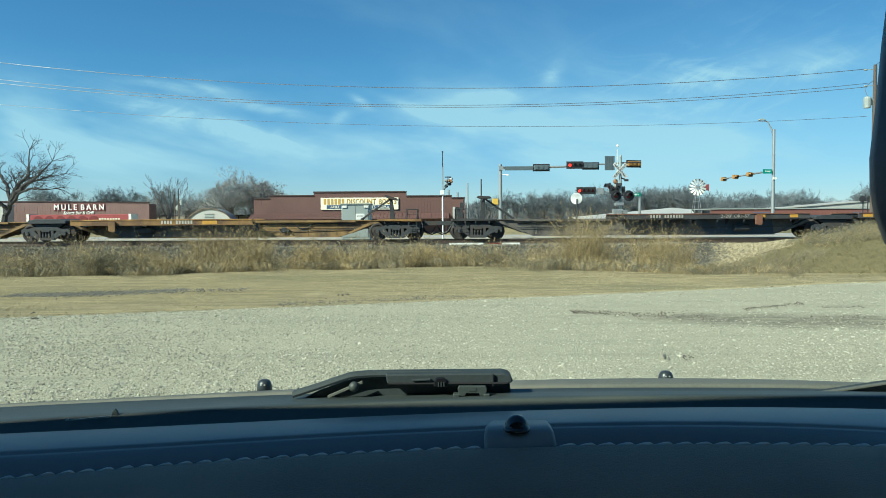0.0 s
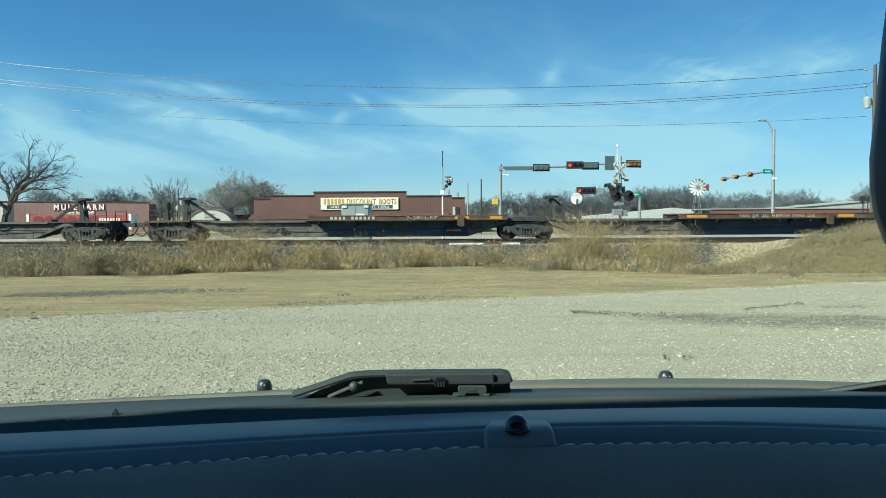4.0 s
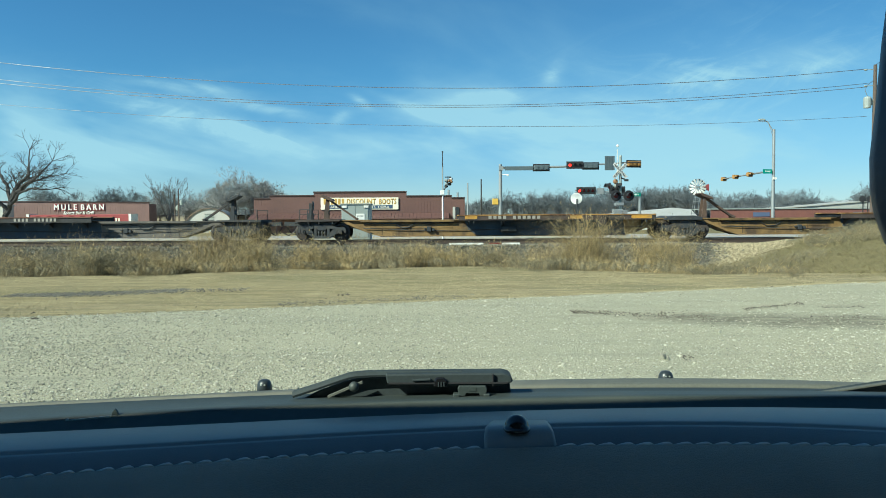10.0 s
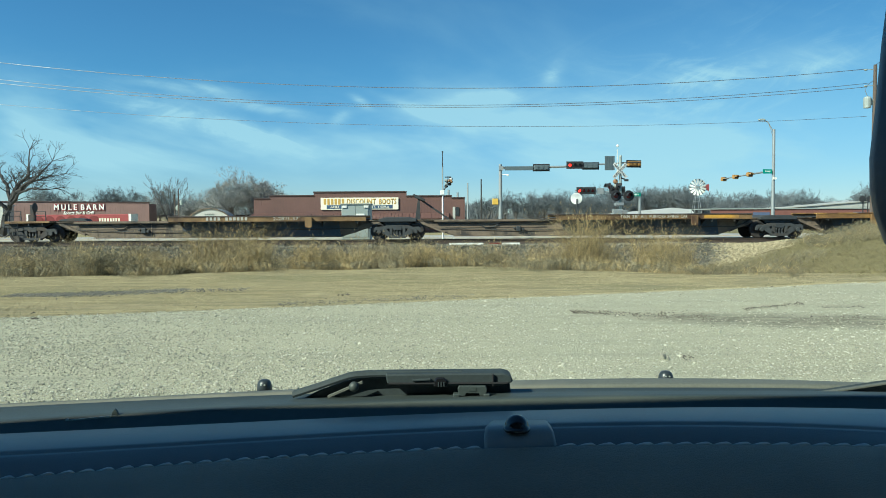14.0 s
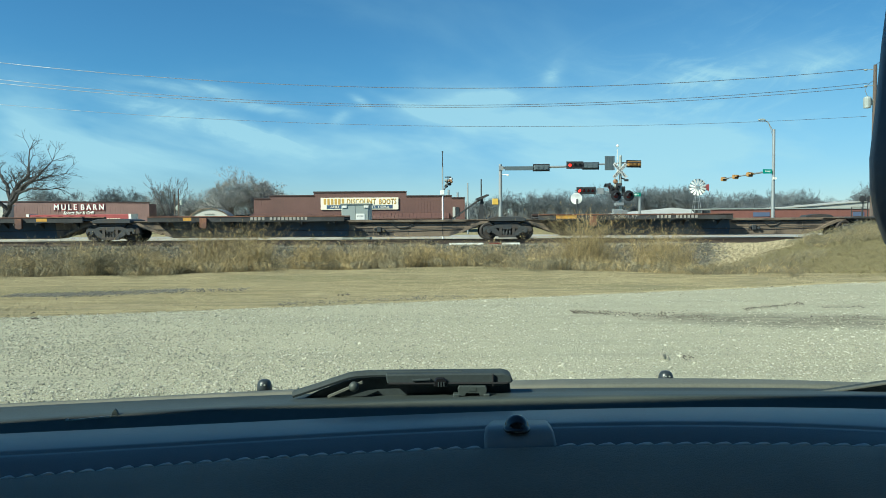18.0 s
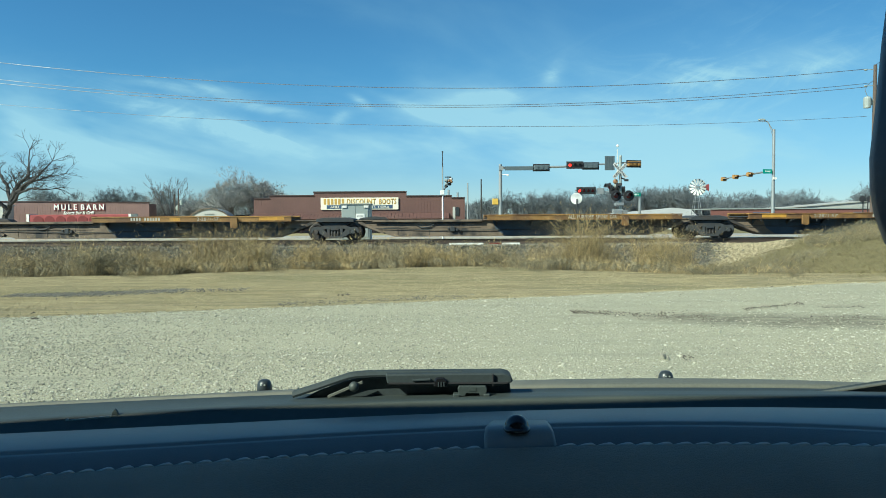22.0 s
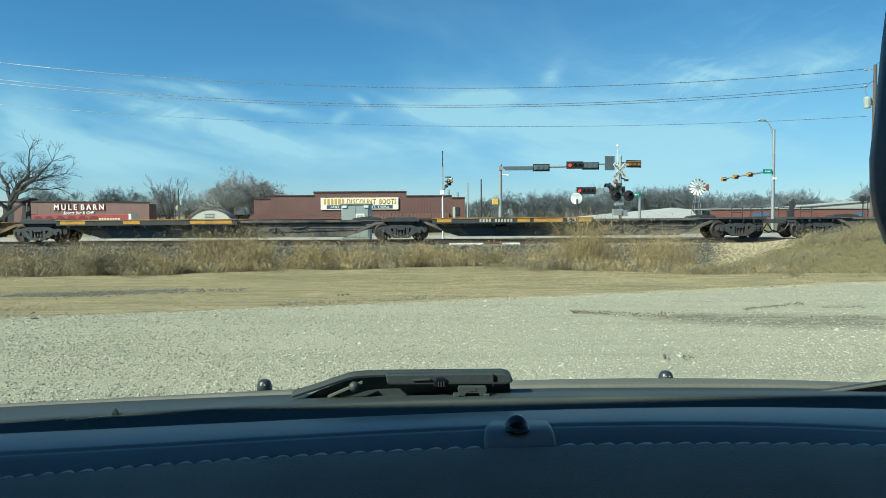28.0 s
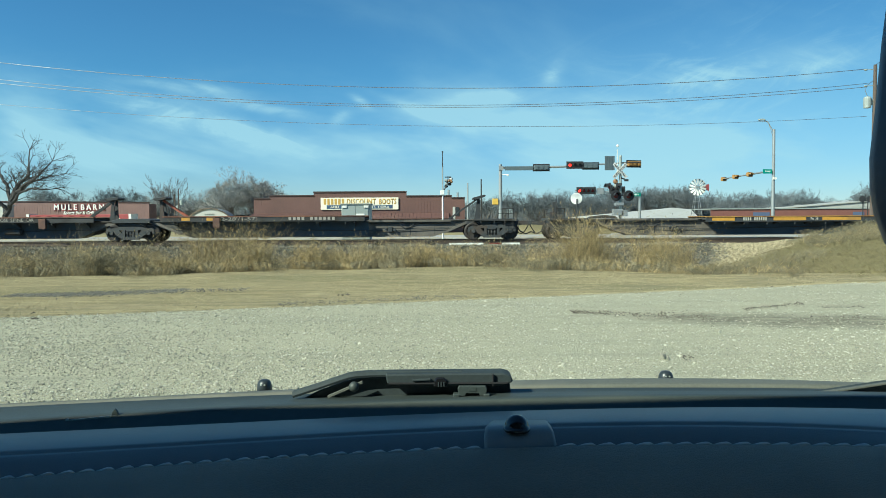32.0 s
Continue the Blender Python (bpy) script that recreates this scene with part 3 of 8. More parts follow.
def build_stones():
    rng = np.random.default_rng(11)
    iv, fi = ico()
    pl, sz = [], []
    # scattered stones lie on packed dust, thickest on the side away from the drive
    while len(pl) < 13500:
        y = 5.2 + 9.8 * rng.random() ** 1.05
        x = rng.uniform(-0.68, 0.68) * y
        if y > lot_edge(x) + rng.normal(0, 0.12):
            continue
        if noise.noise(Vector((x * 0.45, y * 1.1, 0.0))) < rng.uniform(-0.6, 0.25):
            continue
        if rng.random() > 1.0 - 0.62 * step(-2.0, 2.5, x) or (x > 2.0 and abs(y - 10.7 + 0.17 * x) < 0.6 and rng.random() < 0.6):
            continue
        r = min(0.022, 0.0062 * math.exp(abs(rng.normal(0, 0.42))))
        pl.append((x, y, r * 0.42))
        sz.append(r)
    # a windrow of stones along the edge of the grass
    for _ in range(1100):
        x = rng.uniform(-7.5, 10.0)
        y = lot_edge(x) + rng.normal(-0.16, 0.13)
        r = rng.uniform(0.006, 0.016)
        pl.append((x, y, r * 0.4))
        sz.append(r)
    # a few lone larger stones
    for x, y, r in ((2.23, 7.27, 0.045), (2.26, 7.22, 0.028), (2.42, 7.36, 0.026), (4.93, 9.0, 0.026), (3.4, 8.85, 0.03), (5.6, 7.9, 0.035), (1.15, 6.9, 0.036)):
        pl.append((x, y, r * 0.5))
        sz.append(r)
    scatter_mesh("gravel", pl, sz, iv, fi, M["gravel"], "loose pale limestone gravel on the lot", "gravel", 0.7)
    pl, sz = [], []
    while len(pl) < 27000:
        y = 5.2 + 9.8 * rng.random() ** 1.05
        x = rng.uniform(-0.68, 0.68) * y
        if y > lot_edge(x) + rng.normal(0, 0.1):
            continue
        if noise.noise(Vector((x * 0.35, y * 0.9, 4.0))) < rng.uniform(-0.8, 0.2):
            continue
        if rng.random() > 1.0 - 0.60 * step(-2.5, 2.5, x):
            continue
        r = rng.uniform(0.004, 0.0115)
        pl.append((x, y, r * 0.3))
        sz.append(r)
    scatter_mesh("fine_gravel", pl, sz, OCTA_V, OCTA_F, M["fine_gravel"], "fine crushed limestone strewn over the lot", "gravel", 1.0)
    pl, sz = [], []
    while len(pl) < 14000:
        x = rng.uniform(-26, 26)
        yy = rng.uniform(30.4, 33.6) if rng.random() < 0.8 else rng.uniform(33.6, 35.0)
        y = yy + SKEW * x
        if x > 12.5 + rng.normal(0, 0.5):
            continue
        r = rng.uniform(0.03, 0.068)
        pl.append((x, y, ground_z(x, y) + r * 0.35))
        sz.append(r)
    scatter_mesh("ballast", pl, sz, OCTA_V, OCTA_F, M["ballast"], "grey crushed stone ballast beside the track", "ballast", 0.8)
    pl, sz = [], []
    while len(pl) < 2600:
        x = rng.uniform(-8.3, -3.9)
        if rng.random() > (1.0 if x < -5.2 else 0.25):
            continue
        y = 13.72 + 0.5 * step(-7.2, -5.0, x) + 0.35 * (x + 8.1) / 4 + rng.normal(0, 0.15 + 0.10 * step(-8.3, -6.5, x))
        r = rng.uniform(0.008, 0.024)
        pl.append((x, y, r * 0.25))
        sz.append(r)
    for _ in range(420):
        x = rng.uniform(-2.8, 0.6)
        y = lot_edge(x) + 0.45 + rng.normal(0, 0.22)
        r = rng.uniform(0.007, 0.022)
        pl.append((x, y, r * 0.25))
        sz.append(r)
    scatter_mesh("spilt_ballast", pl, sz, OCTA_V, OCTA_F, M["spilt"], "strip of grey stones spilt in the dry grass", "stones", 0.7)
    pl, sz = [], []
    for _ in range(620):
        # crumbs of dark soil at the start of the damp track and along its far edge
        x = 1.95 + 1.9 * rng.random() ** 1.6
        y = 10.85 - 0.30 * (x - 2.0) + rng.normal(0, 0.10 + 0.10 * (x - 2.0))
        r = rng.uniform(0.005, 0.018)
        pl.append((x, y, r * 0.2))
        sz.append(r)
    for _ in range(700):
        x = rng.uniform(3.0, 8.5)
        y = 10.7 - 0.17 * x + rng.normal(0, 0.55)
        r = rng.uniform(0.004, 0.012)
        pl.append((x, y, r * 0.2))
        sz.append(r)
    for x0, y0, dx, dy, cnt in ((4.6, 11.05, 1.3, 0.75, 330), (5.9, 11.25, 0.7, 0.05, 90), (5.2, 10.2, 0.9, 0.0, 80), (2.42, 7.36, 0.14, 0.02, 22), (2.6, 10.1, 0.3, 0.0, 24)):
        for _ in range(cnt):
            t = rng.random()
            r = rng.uniform(0.004, 0.016)
            pl.append((x0 + dx * t, y0 + dy * t + rng.normal(0, 0.07), r * 0.2))
            sz.append(r)
    for x, y, r in ((-5.93, 10.45, 0.04), (-5.95, 10.43, 0.03), (-1.87, 13.35, 0.05), (-1.78, 13.4, 0.045), (-1.95, 13.38, 0.03), (-2.6, 11.7, 0.03)):
        pl.append((x, y, r * 0.3))
        sz.append(r)
    for _ in range(60):
        x = rng.uniform(-8, 9)
        y = lot_edge(x) + rng.normal(0.1, 0.3)
        pl.append((x, y, 0.006))
        sz.append(rng.uniform(0.01, 0.024))
    scatter_mesh("dirt_clods", pl, sz, OCTA_V, OCTA_F, M["clod"], "dark dirt clods dropped on the gravel", "dirt", 0.6)
    pl, sz = [], []
    while len(pl) < 3600:
        x, yy = rng.normal(13.5, 1.2), rng.uniform(28.9, 33.8)
        y = yy + SKEW * x
        if abs(x - (11.8 + (yy - 27.5) * 0.42)) > 1.9 * rng.random() ** 0.5:
            continue
        r = rng.uniform(0.025, 0.085)
        pl.append((x, y, ground_z(x, y) + r * 0.25))
        sz.append(r)
    scatter_mesh("rubble", pl, sz, OCTA_V, OCTA_F, M["rock"], "pale rubble heaped at the end of the bank", "rubble", 0.7)


build_stones()


def build_grass():
    rng = np.random.default_rng(5)

    def blades(name, pts, hmin, hmax, width, material, label, spread=0.5, bend=0.5):
        v, f = [], []
        for x, y, z in pts:
            h = rng.uniform(hmin, hmax)
            a = rng.uniform(0, 2 * math.pi)
            dx, dy = math.cos(a) * width, math.sin(a) * width
            lx, ly = rng.normal(0, spread) * h, rng.normal(0, spread) * h
            k = len(v)
            v += [(x - dx, y - dy, z), (x + dx, y + dy, z), (x + lx * 0.4 + dx * 0.6, y + ly * 0.4 + dy * 0.6, z + h * 0.6), (x + lx, y + ly, z + h * (1 - bend * 0.2))]
            f += [(k, k + 1, k + 2), (k, k + 2, k + 3)]
        me = bpy.data.meshes.new(name)
        me.from_pydata(v, [], f)
        me.materials.append(material)
        tagged(new(name, me), label, "grass", kind="stuff")

    pts = []
    while len(pts) < 60000:
        y = rng.uniform(10.4, 22.0)
        x = rng.uniform(-0.68, 0.68) * y
        if y < lot_edge(x) + rng.normal(0.15, 0.3) or y > lip(x) + 1.0:
            continue
        if x > 9 and y > 16.5 and rng.random() < 0.7:
            continue
        if noise.noise(Vector((x * 0.8, y * 1.6, 8.0))) < rng.uniform(-0.6, 0.15):
            continue
        pts.append((x, y, ground_z(x, y) - 0.005))
    # a ragged lip of longer grass where it meets the gravel
    for _ in range(9000):
        x = rng.uniform(-7.5, 10.5)
        y = lot_edge(x) + abs(rng.normal(0.0, 0.07)) + 0.12 * noise.noise(Vector((x * 1.3, 0.0, 2.0)))
        pts.append((x, y, ground_z(x, y) - 0.004))
    blades("mown_grass", pts, 0.010, 0.032, 0.0024, M["blade"], "short dry mown grass", 0.8)
    pts = []
    while len(pts) < 14000:
        x, y = rng.uniform(8.5, 22), rng.uniform(16.5, 30)
        if abs(x) > 0.66 * y or y < lot_edge(x):
            continue
        if rng.random() > step(8.5, 11.5, x - (y - 22) * 0.0):
            continue
        pts.append((x, y, ground_z(x, y) - 0.005))
    blades("bank_grass", pts, 0.03, 0.10, 0.005, M["blade_green"], "short olive-green grass on the bank", 0.7)


build_grass()


def build_weeds():
    rng = np.random.default_rng(21)
    sets = {"straw": ([], []), "straw_grey": ([], [])}

    def stem(kind, x, y, z, h, lean, thick, plume):
        v, f = sets[kind]
        a = rng.uniform(0, 2 * math.pi)
        ux, uy = math.cos(a), math.sin(a)
        lx, ly = rng.normal(0, lean) * h, rng.normal(0, lean) * h
        k = len(v)
        w = thick
        droop = rng.uniform(0.03, 0.28)
        for t, ww in ((0, 1.0), (0.55, 0.85), (1.0, 0.35)):
            cx, cy, cz = x + lx * t * t, y + ly * t * t, z + h * (t - droop * t * t)
            v += [(cx - ux * w * ww, cy - uy * w * ww, cz), (cx + ux * w * ww, cy + uy * w * ww, cz)]
        f += [(k, k + 1, k + 3, k + 2), (k + 2, k + 3, k + 5, k + 4)]
        # long thin leaves that rise and bow over
        for _ in range(5):
            t = rng.uniform(0.05, 0.9)
            px, py, pz = x + lx * t * t, y + ly * t * t, z + h * (t - droop * t * t)
            b = rng.uniform(0, 2 * math.pi)
            ex, ey = math.cos(b), math.sin(b)
            ln = rng.uniform(0.07, 0.24)
            tip = rng.uniform(-0.3, 1.05)
            wl = rng.uniform(0.0015, 0.0034)
            k = len(v)
            v += [(px, py, pz), (px + ex * ln * 0.35 - ey * wl, py + ey * ln * 0.35 + ex * wl, pz + ln * 0.56), (px + ex * ln * 0.35 + ey * wl, py + ey * ln * 0.35 - ex * wl, pz + ln * 0.62), (px + ex * ln * 0.85, py + ey * ln * 0.85, pz + ln * tip)]
            f += [(k, k + 1, k + 2), (k + 1, k + 3, k + 2)]
        if plume:
            tx, ty, tz = x + lx, y + ly, z + h * (1 - droop)
            for _ in range(3):
                pl = rng.uniform(0.04, 0.10)
                b = rng.uniform(0, 2 * math.pi)
                qx, qy = math.cos(b) * pl * 0.3, math.sin(b) * pl * 0.3
                k = len(v)
                v += [(tx, ty, tz - 0.03), (tx + qx * 0.5 + ux * 0.004, ty + qy * 0.5 + uy * 0.004, tz + pl * 0.5), (tx + qx * 0.5 - ux * 0.004, ty + qy * 0.5 - uy * 0.004, tz + pl * 0.5), (tx + qx, ty + qy, tz + pl * 0.9)]
                f += [(k, k + 1, k + 2), (k + 1, k + 3, k + 2)]

    def clump(x, y, count, h, radius, grey):
        h += 0.85 * max(0.0, -ground_z(x, y))
        for _ in range(count):
            a, r = rng.uniform(0, 2 * math.pi), radius * math.sqrt(rng.random())
            px, py = x + r * math.cos(a), y + r * math.sin(a)
            kind = "straw_grey" if rng.random() < grey else "straw"
            stem(kind, px, py, ground_z(px, py), h * rng.uniform(0.35, 1.1), 0.42, rng.uniform(0.0016, 0.0042), rng.random() < 0.25)

    # an uneven belt along the ditch
    n_clumps = 0
    while n_clumps < 380:
        x = rng.uniform(-20.5, 9.6)
        y = lip(x) + 0.6 + 7.0 * rng.random() ** 1.35
        if x > 0.31 * y or (x > -1.0 and (y > lip(x) + 4.2 or rng.random() < 0.35)):
            continue
        tall = (0.72 if x > 1.5 else 1.0) * 0.24 + 1.05 * max(0, noise.noise(Vector((x * 0.33, y * 0.3, 2.0)))) + rng.normal(0, 0.10)
        if noise.noise(Vector((x * 0.75, y * 0.8, 5.0))) < rng.uniform(-0.15, 0.30):
            continue
        clump(x, y, int(rng.integers(70, 170)), max(0.2, tall * 1.12), rng.uniform(0.22, 0.6), 0.12 if rng.random() < 0.5 else 0.85)
        n_clumps += 1
    # low tufts where the mowing stops
    for _ in range(120):
        x = rng.uniform(-15.5, 8.5)
        clump(x, lip(x) + rng.normal(0.35, 0.55), int(rng.integers(14, 30)), rng.uniform(0.10, 0.30), rng.uniform(0.2, 0.5), 0.75)
    # the stands that rise above the rest
    for x, y, count, h, radius in ((-13.3, 26.6, 70, 1.15, 0.5), (-10.9, 26.0, 60, 1.1, 0.4), (-8.6, 26.2, 230, 1.4, 0.75), (-7.0, 26.0, 250, 1.4, 0.8), (-14.9, 25.2, 80, 1.0, 0.7), (-2.4, 26.3, 110, 1.0, 0.9), (-0.9, 26.6, 90, 0.95, 0.8),
                                   (3.6, 26.5, 60, 0.85, 0.7), (4.6, 27.2, 70, 0.9, 0.6), (5.3, 27.0, 280, 1.85, 0.75), (6.2, 26.9, 80, 0.8, 0.6), (7.5, 26.0, 190, 1.3, 0.8), (8.2, 25.6, 150, 1.15, 0.7), (1.5, 26.0, 80, 0.85, 0.8)):
        clump(x, y, int(count * 4.2), h * 1.08, radius * 0.9, 0.2)
    # grey low growth where the ditch runs out
    for _ in range(26):
        k = rng.random()
        clump(9.0 + 6.5 * k + rng.normal(0, 0.5), 23.5 + 5.5 * k + rng.normal(0, 0.7), int(rng.integers(12, 26)), rng.uniform(0.08, 0.25), 0.4, 0.92)
    # along the crest of the bank
    for _ in range(95):
        x = rng.uniform(14.6, 20.5)
        y = rng.uniform(26.8, 30.6) + (x - 16) * 0.1
        clump(x, y, int(rng.integers(16, 32)), rng.uniform(0.25, 0.6), 0.4, 0.85)
    for k, (v, f) in sets.items():
        me = bpy.data.meshes.new("weeds")
        me.from_pydata(v, [], f)
        me.materials.append(M[k])
        tagged(new("weeds", me), "tall dry weeds and seeding grass along the ditch" if k == "straw" else "grey dead weeds tangled in the ditch", "weeds", kind="stuff")
    # small green-brown bushes on the ballast shoulder
    bush = bmesh.new()
    for _ in range(130):
        a, e = rng.uniform(0, 2 * math.pi), rng.uniform(0.1, 1.4)
        r = rng.uniform(0.12, 0.34)
        p = Vector((math.cos(a) * math.cos(e), math.sin(a) * math.cos(e), math.sin(e))) * r
        tube(bush, p * 0.2, p, 0.006, 0.003, 3, False)
        q = [bush.verts.new(p + Vector(rng.normal(0, 0.035, 3))) for _ in range(3)]
        bush.faces.new(q)
    first = solid("bush", bush, M["bark_dark"], "small dark leafless bush by the track", "bush", "bushes along the track", m=pose(-7.3, 33.9, 0.06))
    for x in (-12.9, -11.0, -5.9, -4.9, -3.0, -9.4, -0.6):
        copy_thing(first, pose(x, 33.95 + SKEW * x, 0.06, 0, 0, x * 77))


build_weeds()


# ---- track and road ----
def build_track():
    tr = thing("railway_track", "rusty steel rails on dark wooden ties", "track", pose(0, TRACK_Y, RAIL_Z, 0, 0, SKEW_DEG), kind="structure")
    for y in (-0.7525, 0.7525):
        bm = bmesh.new()
        for x0 in (-400, -30, 30):
            x1 = {-400: -30, -30: 30, 30: 400}[x0]
            slab_y = [(-0.036, 0.0), (0.036, 0.0), (0.034, -0.035), (0.009, -0.05), (0.009, -0.145), (0.07, -0.165), (0.07, -0.178), (-0.07, -0.178), (-0.07, -0.165), (-0.009, -0.145), (-0.009, -0.05), (-0.034, -0.035)]
            a = [bm.verts.new((x0, y + p, q)) for p, q in slab_y]
            b = [bm.verts.new((x1, y + p, q)) for p, q in slab_y]
            for i in range(len(a)):
                j = (i + 1) % len(a)
                bm.faces.new((a[i], a[j], b[j], b[i]))
        part("rail", bm, M["rail"], tr)
    bm = bmesh.new()
    box(bm, -0.11, 0.11, -1.3, 1.3, -0.33, -0.182)
    bevel(bm, 0.012)
    tie = mesh_of(bm, "tie", M["tie"])
    rng = random.Random(4)
    for i in range(112):
        part("tie", tie, None, tr, m=pose(-28 + i * 0.505, rng.uniform(-0.04, 0.04), rng.uniform(-0.012, 0.004), 0, 0, rng.uniform(-1.2, 1.2)))
    # a second line of ballast-filled road panels at the level crossing
    bm = bmesh.new()
    for x0 in (9.0, 11.5, 14.0, 16.5, 19.0):
        box(bm, x0 + 0.01, x0 + 2.49, -0.66, 0.66, -0.10, -0.012)
    part("crossing_panel", bm, M["concrete"], tr, "worn concrete panels between the rails")
    bar = thing("fallen_gate_arm", "white and red striped barrier arm lying on the ballast", "barrier arm", pose(0.3, 34.25, 0.115, 0, 0, 0.9))
    for name, x0, x1, mt in (("white_section", 0.0, 1.62, "white"), ("red_section", 1.9, 2.45, "dark_red"), ("white_section", 2.5, 3.35, "white")):
        bm = bmesh.new()
        box(bm, x0, x1, -0.02, 0.02, 0.0, 0.09)
        bevel(bm, 0.008)
        part(name, bm, M[mt], bar)
    bm = bmesh.new()
    box(bm, 1.62, 1.9, -0.012, 0.012, 0.01, 0.05)
    part("joint", bm, M["black"], bar)
    bm = bmesh.new()
    box(bm, 0, 1.5, -0.05, 0.05, 0, 0.07)
    bevel(bm, 0.01)
    solid("white_board", bm, M["concrete"], "weathered pale board beside the track", "board", m=pose(9.9, 34.4, 0.10, 0, 0, 0.9))


build_track()


def build_road():
    bm = bmesh.new()
    for x0, x1 in ((-400, -30), (-30, 30), (30, 400)):
        box(bm, x0, x1, 45.2, 57.0, -0.30, 0.012)
    solid("road", bm, M["concrete"], "pale concrete road beyond the railway", "road", kind="structure")
    bm = bmesh.new()
    for i in range(14):
        x = -42 + i * 6.1
        if x > 8:
            break
        box(bm, x, x + 6.05, 44.85, 45.196, -0.30, 0.17)
    bevel(bm, 0.02)
    solid("kerb", bm, M["concrete"], "pale concrete kerb along the road", "kerb", kind="structure")
    bm = bmesh.new()
    box(bm, -400, 400, 50.9, 51.02, 0.0, 0.017)
    solid("lane_line", bm, M["reflector"], "faded yellow centre line on the road", "road marking", kind="structure")


build_road()


# ---- the train ----
def travelled(t):
    return 18.085 * t - (0.039 * (t - 22.5) ** 2 if t > 22.5 else 0.0)


TRAIN = []
WHEELS = []


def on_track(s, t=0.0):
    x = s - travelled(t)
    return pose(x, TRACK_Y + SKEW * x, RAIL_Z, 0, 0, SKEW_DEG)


def truck_meshes():
    made = {}
    bm = bmesh.new()
    # cast side frame: arched top member, dipping tension member, columns and pedestal jaws
    y0, y1 = -0.075, 0.075
    slab(bm, [(-1.17, 0.40), (-1.15, 0.60), (-1.04, 0.67), (-0.76, 0.65), (-0.52, 0.74), (0.52, 0.74), (0.76, 0.65), (1.04, 0.67), (1.15, 0.60), (1.17, 0.40), (1.08, 0.40), (1.04, 0.51), (0.72, 0.50), (0.48, 0.58), (-0.48, 0.58), (-0.72, 0.50), (-1.04, 0.51), (-1.08, 0.40)], y0, y1)
    for s in (-1, 1):
        slab(bm, [(s * 0.72, 0.52), (s * 0.56, 0.57), (s * 0.26, 0.27), (s * 0.38, 0.12), (s * 0.72, 0.36)], y0, y1)
        slab(bm, [(s * 0.38, 0.60), (s * 0.25, 0.60), (s * 0.25, 0.22), (s * 0.38, 0.22)], y0, y1)
        slab(bm, [(s * 0.72, 0.52), (s * 0.66, 0.34), (s * 0.76, 0.34), (s * 0.80, 0.52)], y0 + 0.01, y1)
    slab(bm, [(-0.40, 0.11), (-0.44, 0.24), (0.44, 0.24), (0.40, 0.11)], y0 - 0.03, y1)
    made["sideframe"] = mesh_of(bm, "sideframe", M["truck"])
    bm = bmesh.new()
    lathe(bm, [(0.03, -0.78), (0.10, -0.78), (0.10, -0.70), (0.30, -0.715), (0.33, -0.745), (0.395, -0.745), (0.425, -0.72), (0.425, -0.66), (0.45, -0.655), (0.45, -0.63), (0.30, -0.64), (0.08, -0.60), (0.08, 0.60), (0.30, 0.64), (0.45, 0.63), (0.45, 0.655), (0.425, 0.66), (0.425, 0.72), (0.395, 0.745), (0.10, 0.70), (0.10, 0.78), (0.03, 0.78)], 24)
    made["wheelset"] = mesh_of(bm, "wheelset", M["wheel"])
    bm = bmesh.new()
    lathe(bm, [(0.02, -0.10), (0.085, -0.10), (0.10, -0.07), (0.10, 0.05), (0.03, 0.06)], 14)
    box(bm, -0.11, 0.11, -0.06, 0.06, 0.07, 0.125)
    made["bearing"] = mesh_of(bm, "bearing", M["truck"])
    bm = bmesh.new()
    for dx in (-0.15, 0.0, 0.15):
        for i in range(4):
            lathe(bm, [(0.05, -0.025), (0.062, 0.0), (0.05, 0.025)], 8, "z", (dx, 0, 0.27 + i * 0.062))
    made["springs"] = mesh_of(bm, "springs", M["dark"])
    bm = bmesh.new()
    slab(bm, [(-0.20, 0.50), (0.20, 0.50), (0.22, 0.74), (-0.22, 0.74)], -1.08, 1.08)
    slab(bm, [(-0.30, 0.74), (0.30, 0.74), (0.30, 0.84), (-0.30, 0.84)], -0.42, 0.42)
    slab(bm, [(-0.56, 0.20), (0.56, 0.20), (0.50, 0.64), (-0.50, 0.64)], -0.55, 0.55)
    bevel(bm, 0.015)
    made["bolster"] = mesh_of(bm, "bolster", M["dark"])
    bm = bmesh.new()
    for s in (-1, 1):
        beam(bm, (s * 0.42, -0.9, 0.40), (s * 0.42, 0.9, 0.40), 0.09, 0.09)
        box(bm, s * 0.455 - 0.03, s * 0.455 + 0.03, -0.86, -0.60, 0.28, 0.50)
        box(bm, s * 0.455 - 0.03, s * 0.455 + 0.03, 0.60, 0.86, 0.28, 0.50)
    made["brake_beam"] = mesh_of(bm, "brake_beam", M["dark"])
    return made


TRUCK = truck_meshes()


def truck(parent, x):
    b = part("truck", TRUCK["bolster"], None, parent, "cast steel truck with two wheelsets", pose(x, 0, 0))
    for y in (-1.0, 1.0):
        part("sideframe", TRUCK["sideframe"], None, b, m=pose(0, y, 0))
        part("spring_nest", TRUCK["springs"], None, b, m=pose(0, y, 0))
        for dx in (-0.89, 0.89):
            part("bearing", TRUCK["bearing"], None, b, m=pose(dx, y - 0.02 if y < 0 else y + 0.02, 0.425, 0, 0, 0 if y < 0 else 180))
    for dx in (-0.89, 0.89):
        w = part("wheelset", TRUCK["wheelset"], None, b, "rusty steel wheels on an axle", pose(dx, 0, 0.425))
        WHEELS.append((w, TRAIN[-1][1] + x + dx, dx))
    part("brake_beam", TRUCK["brake_beam"], None, b)


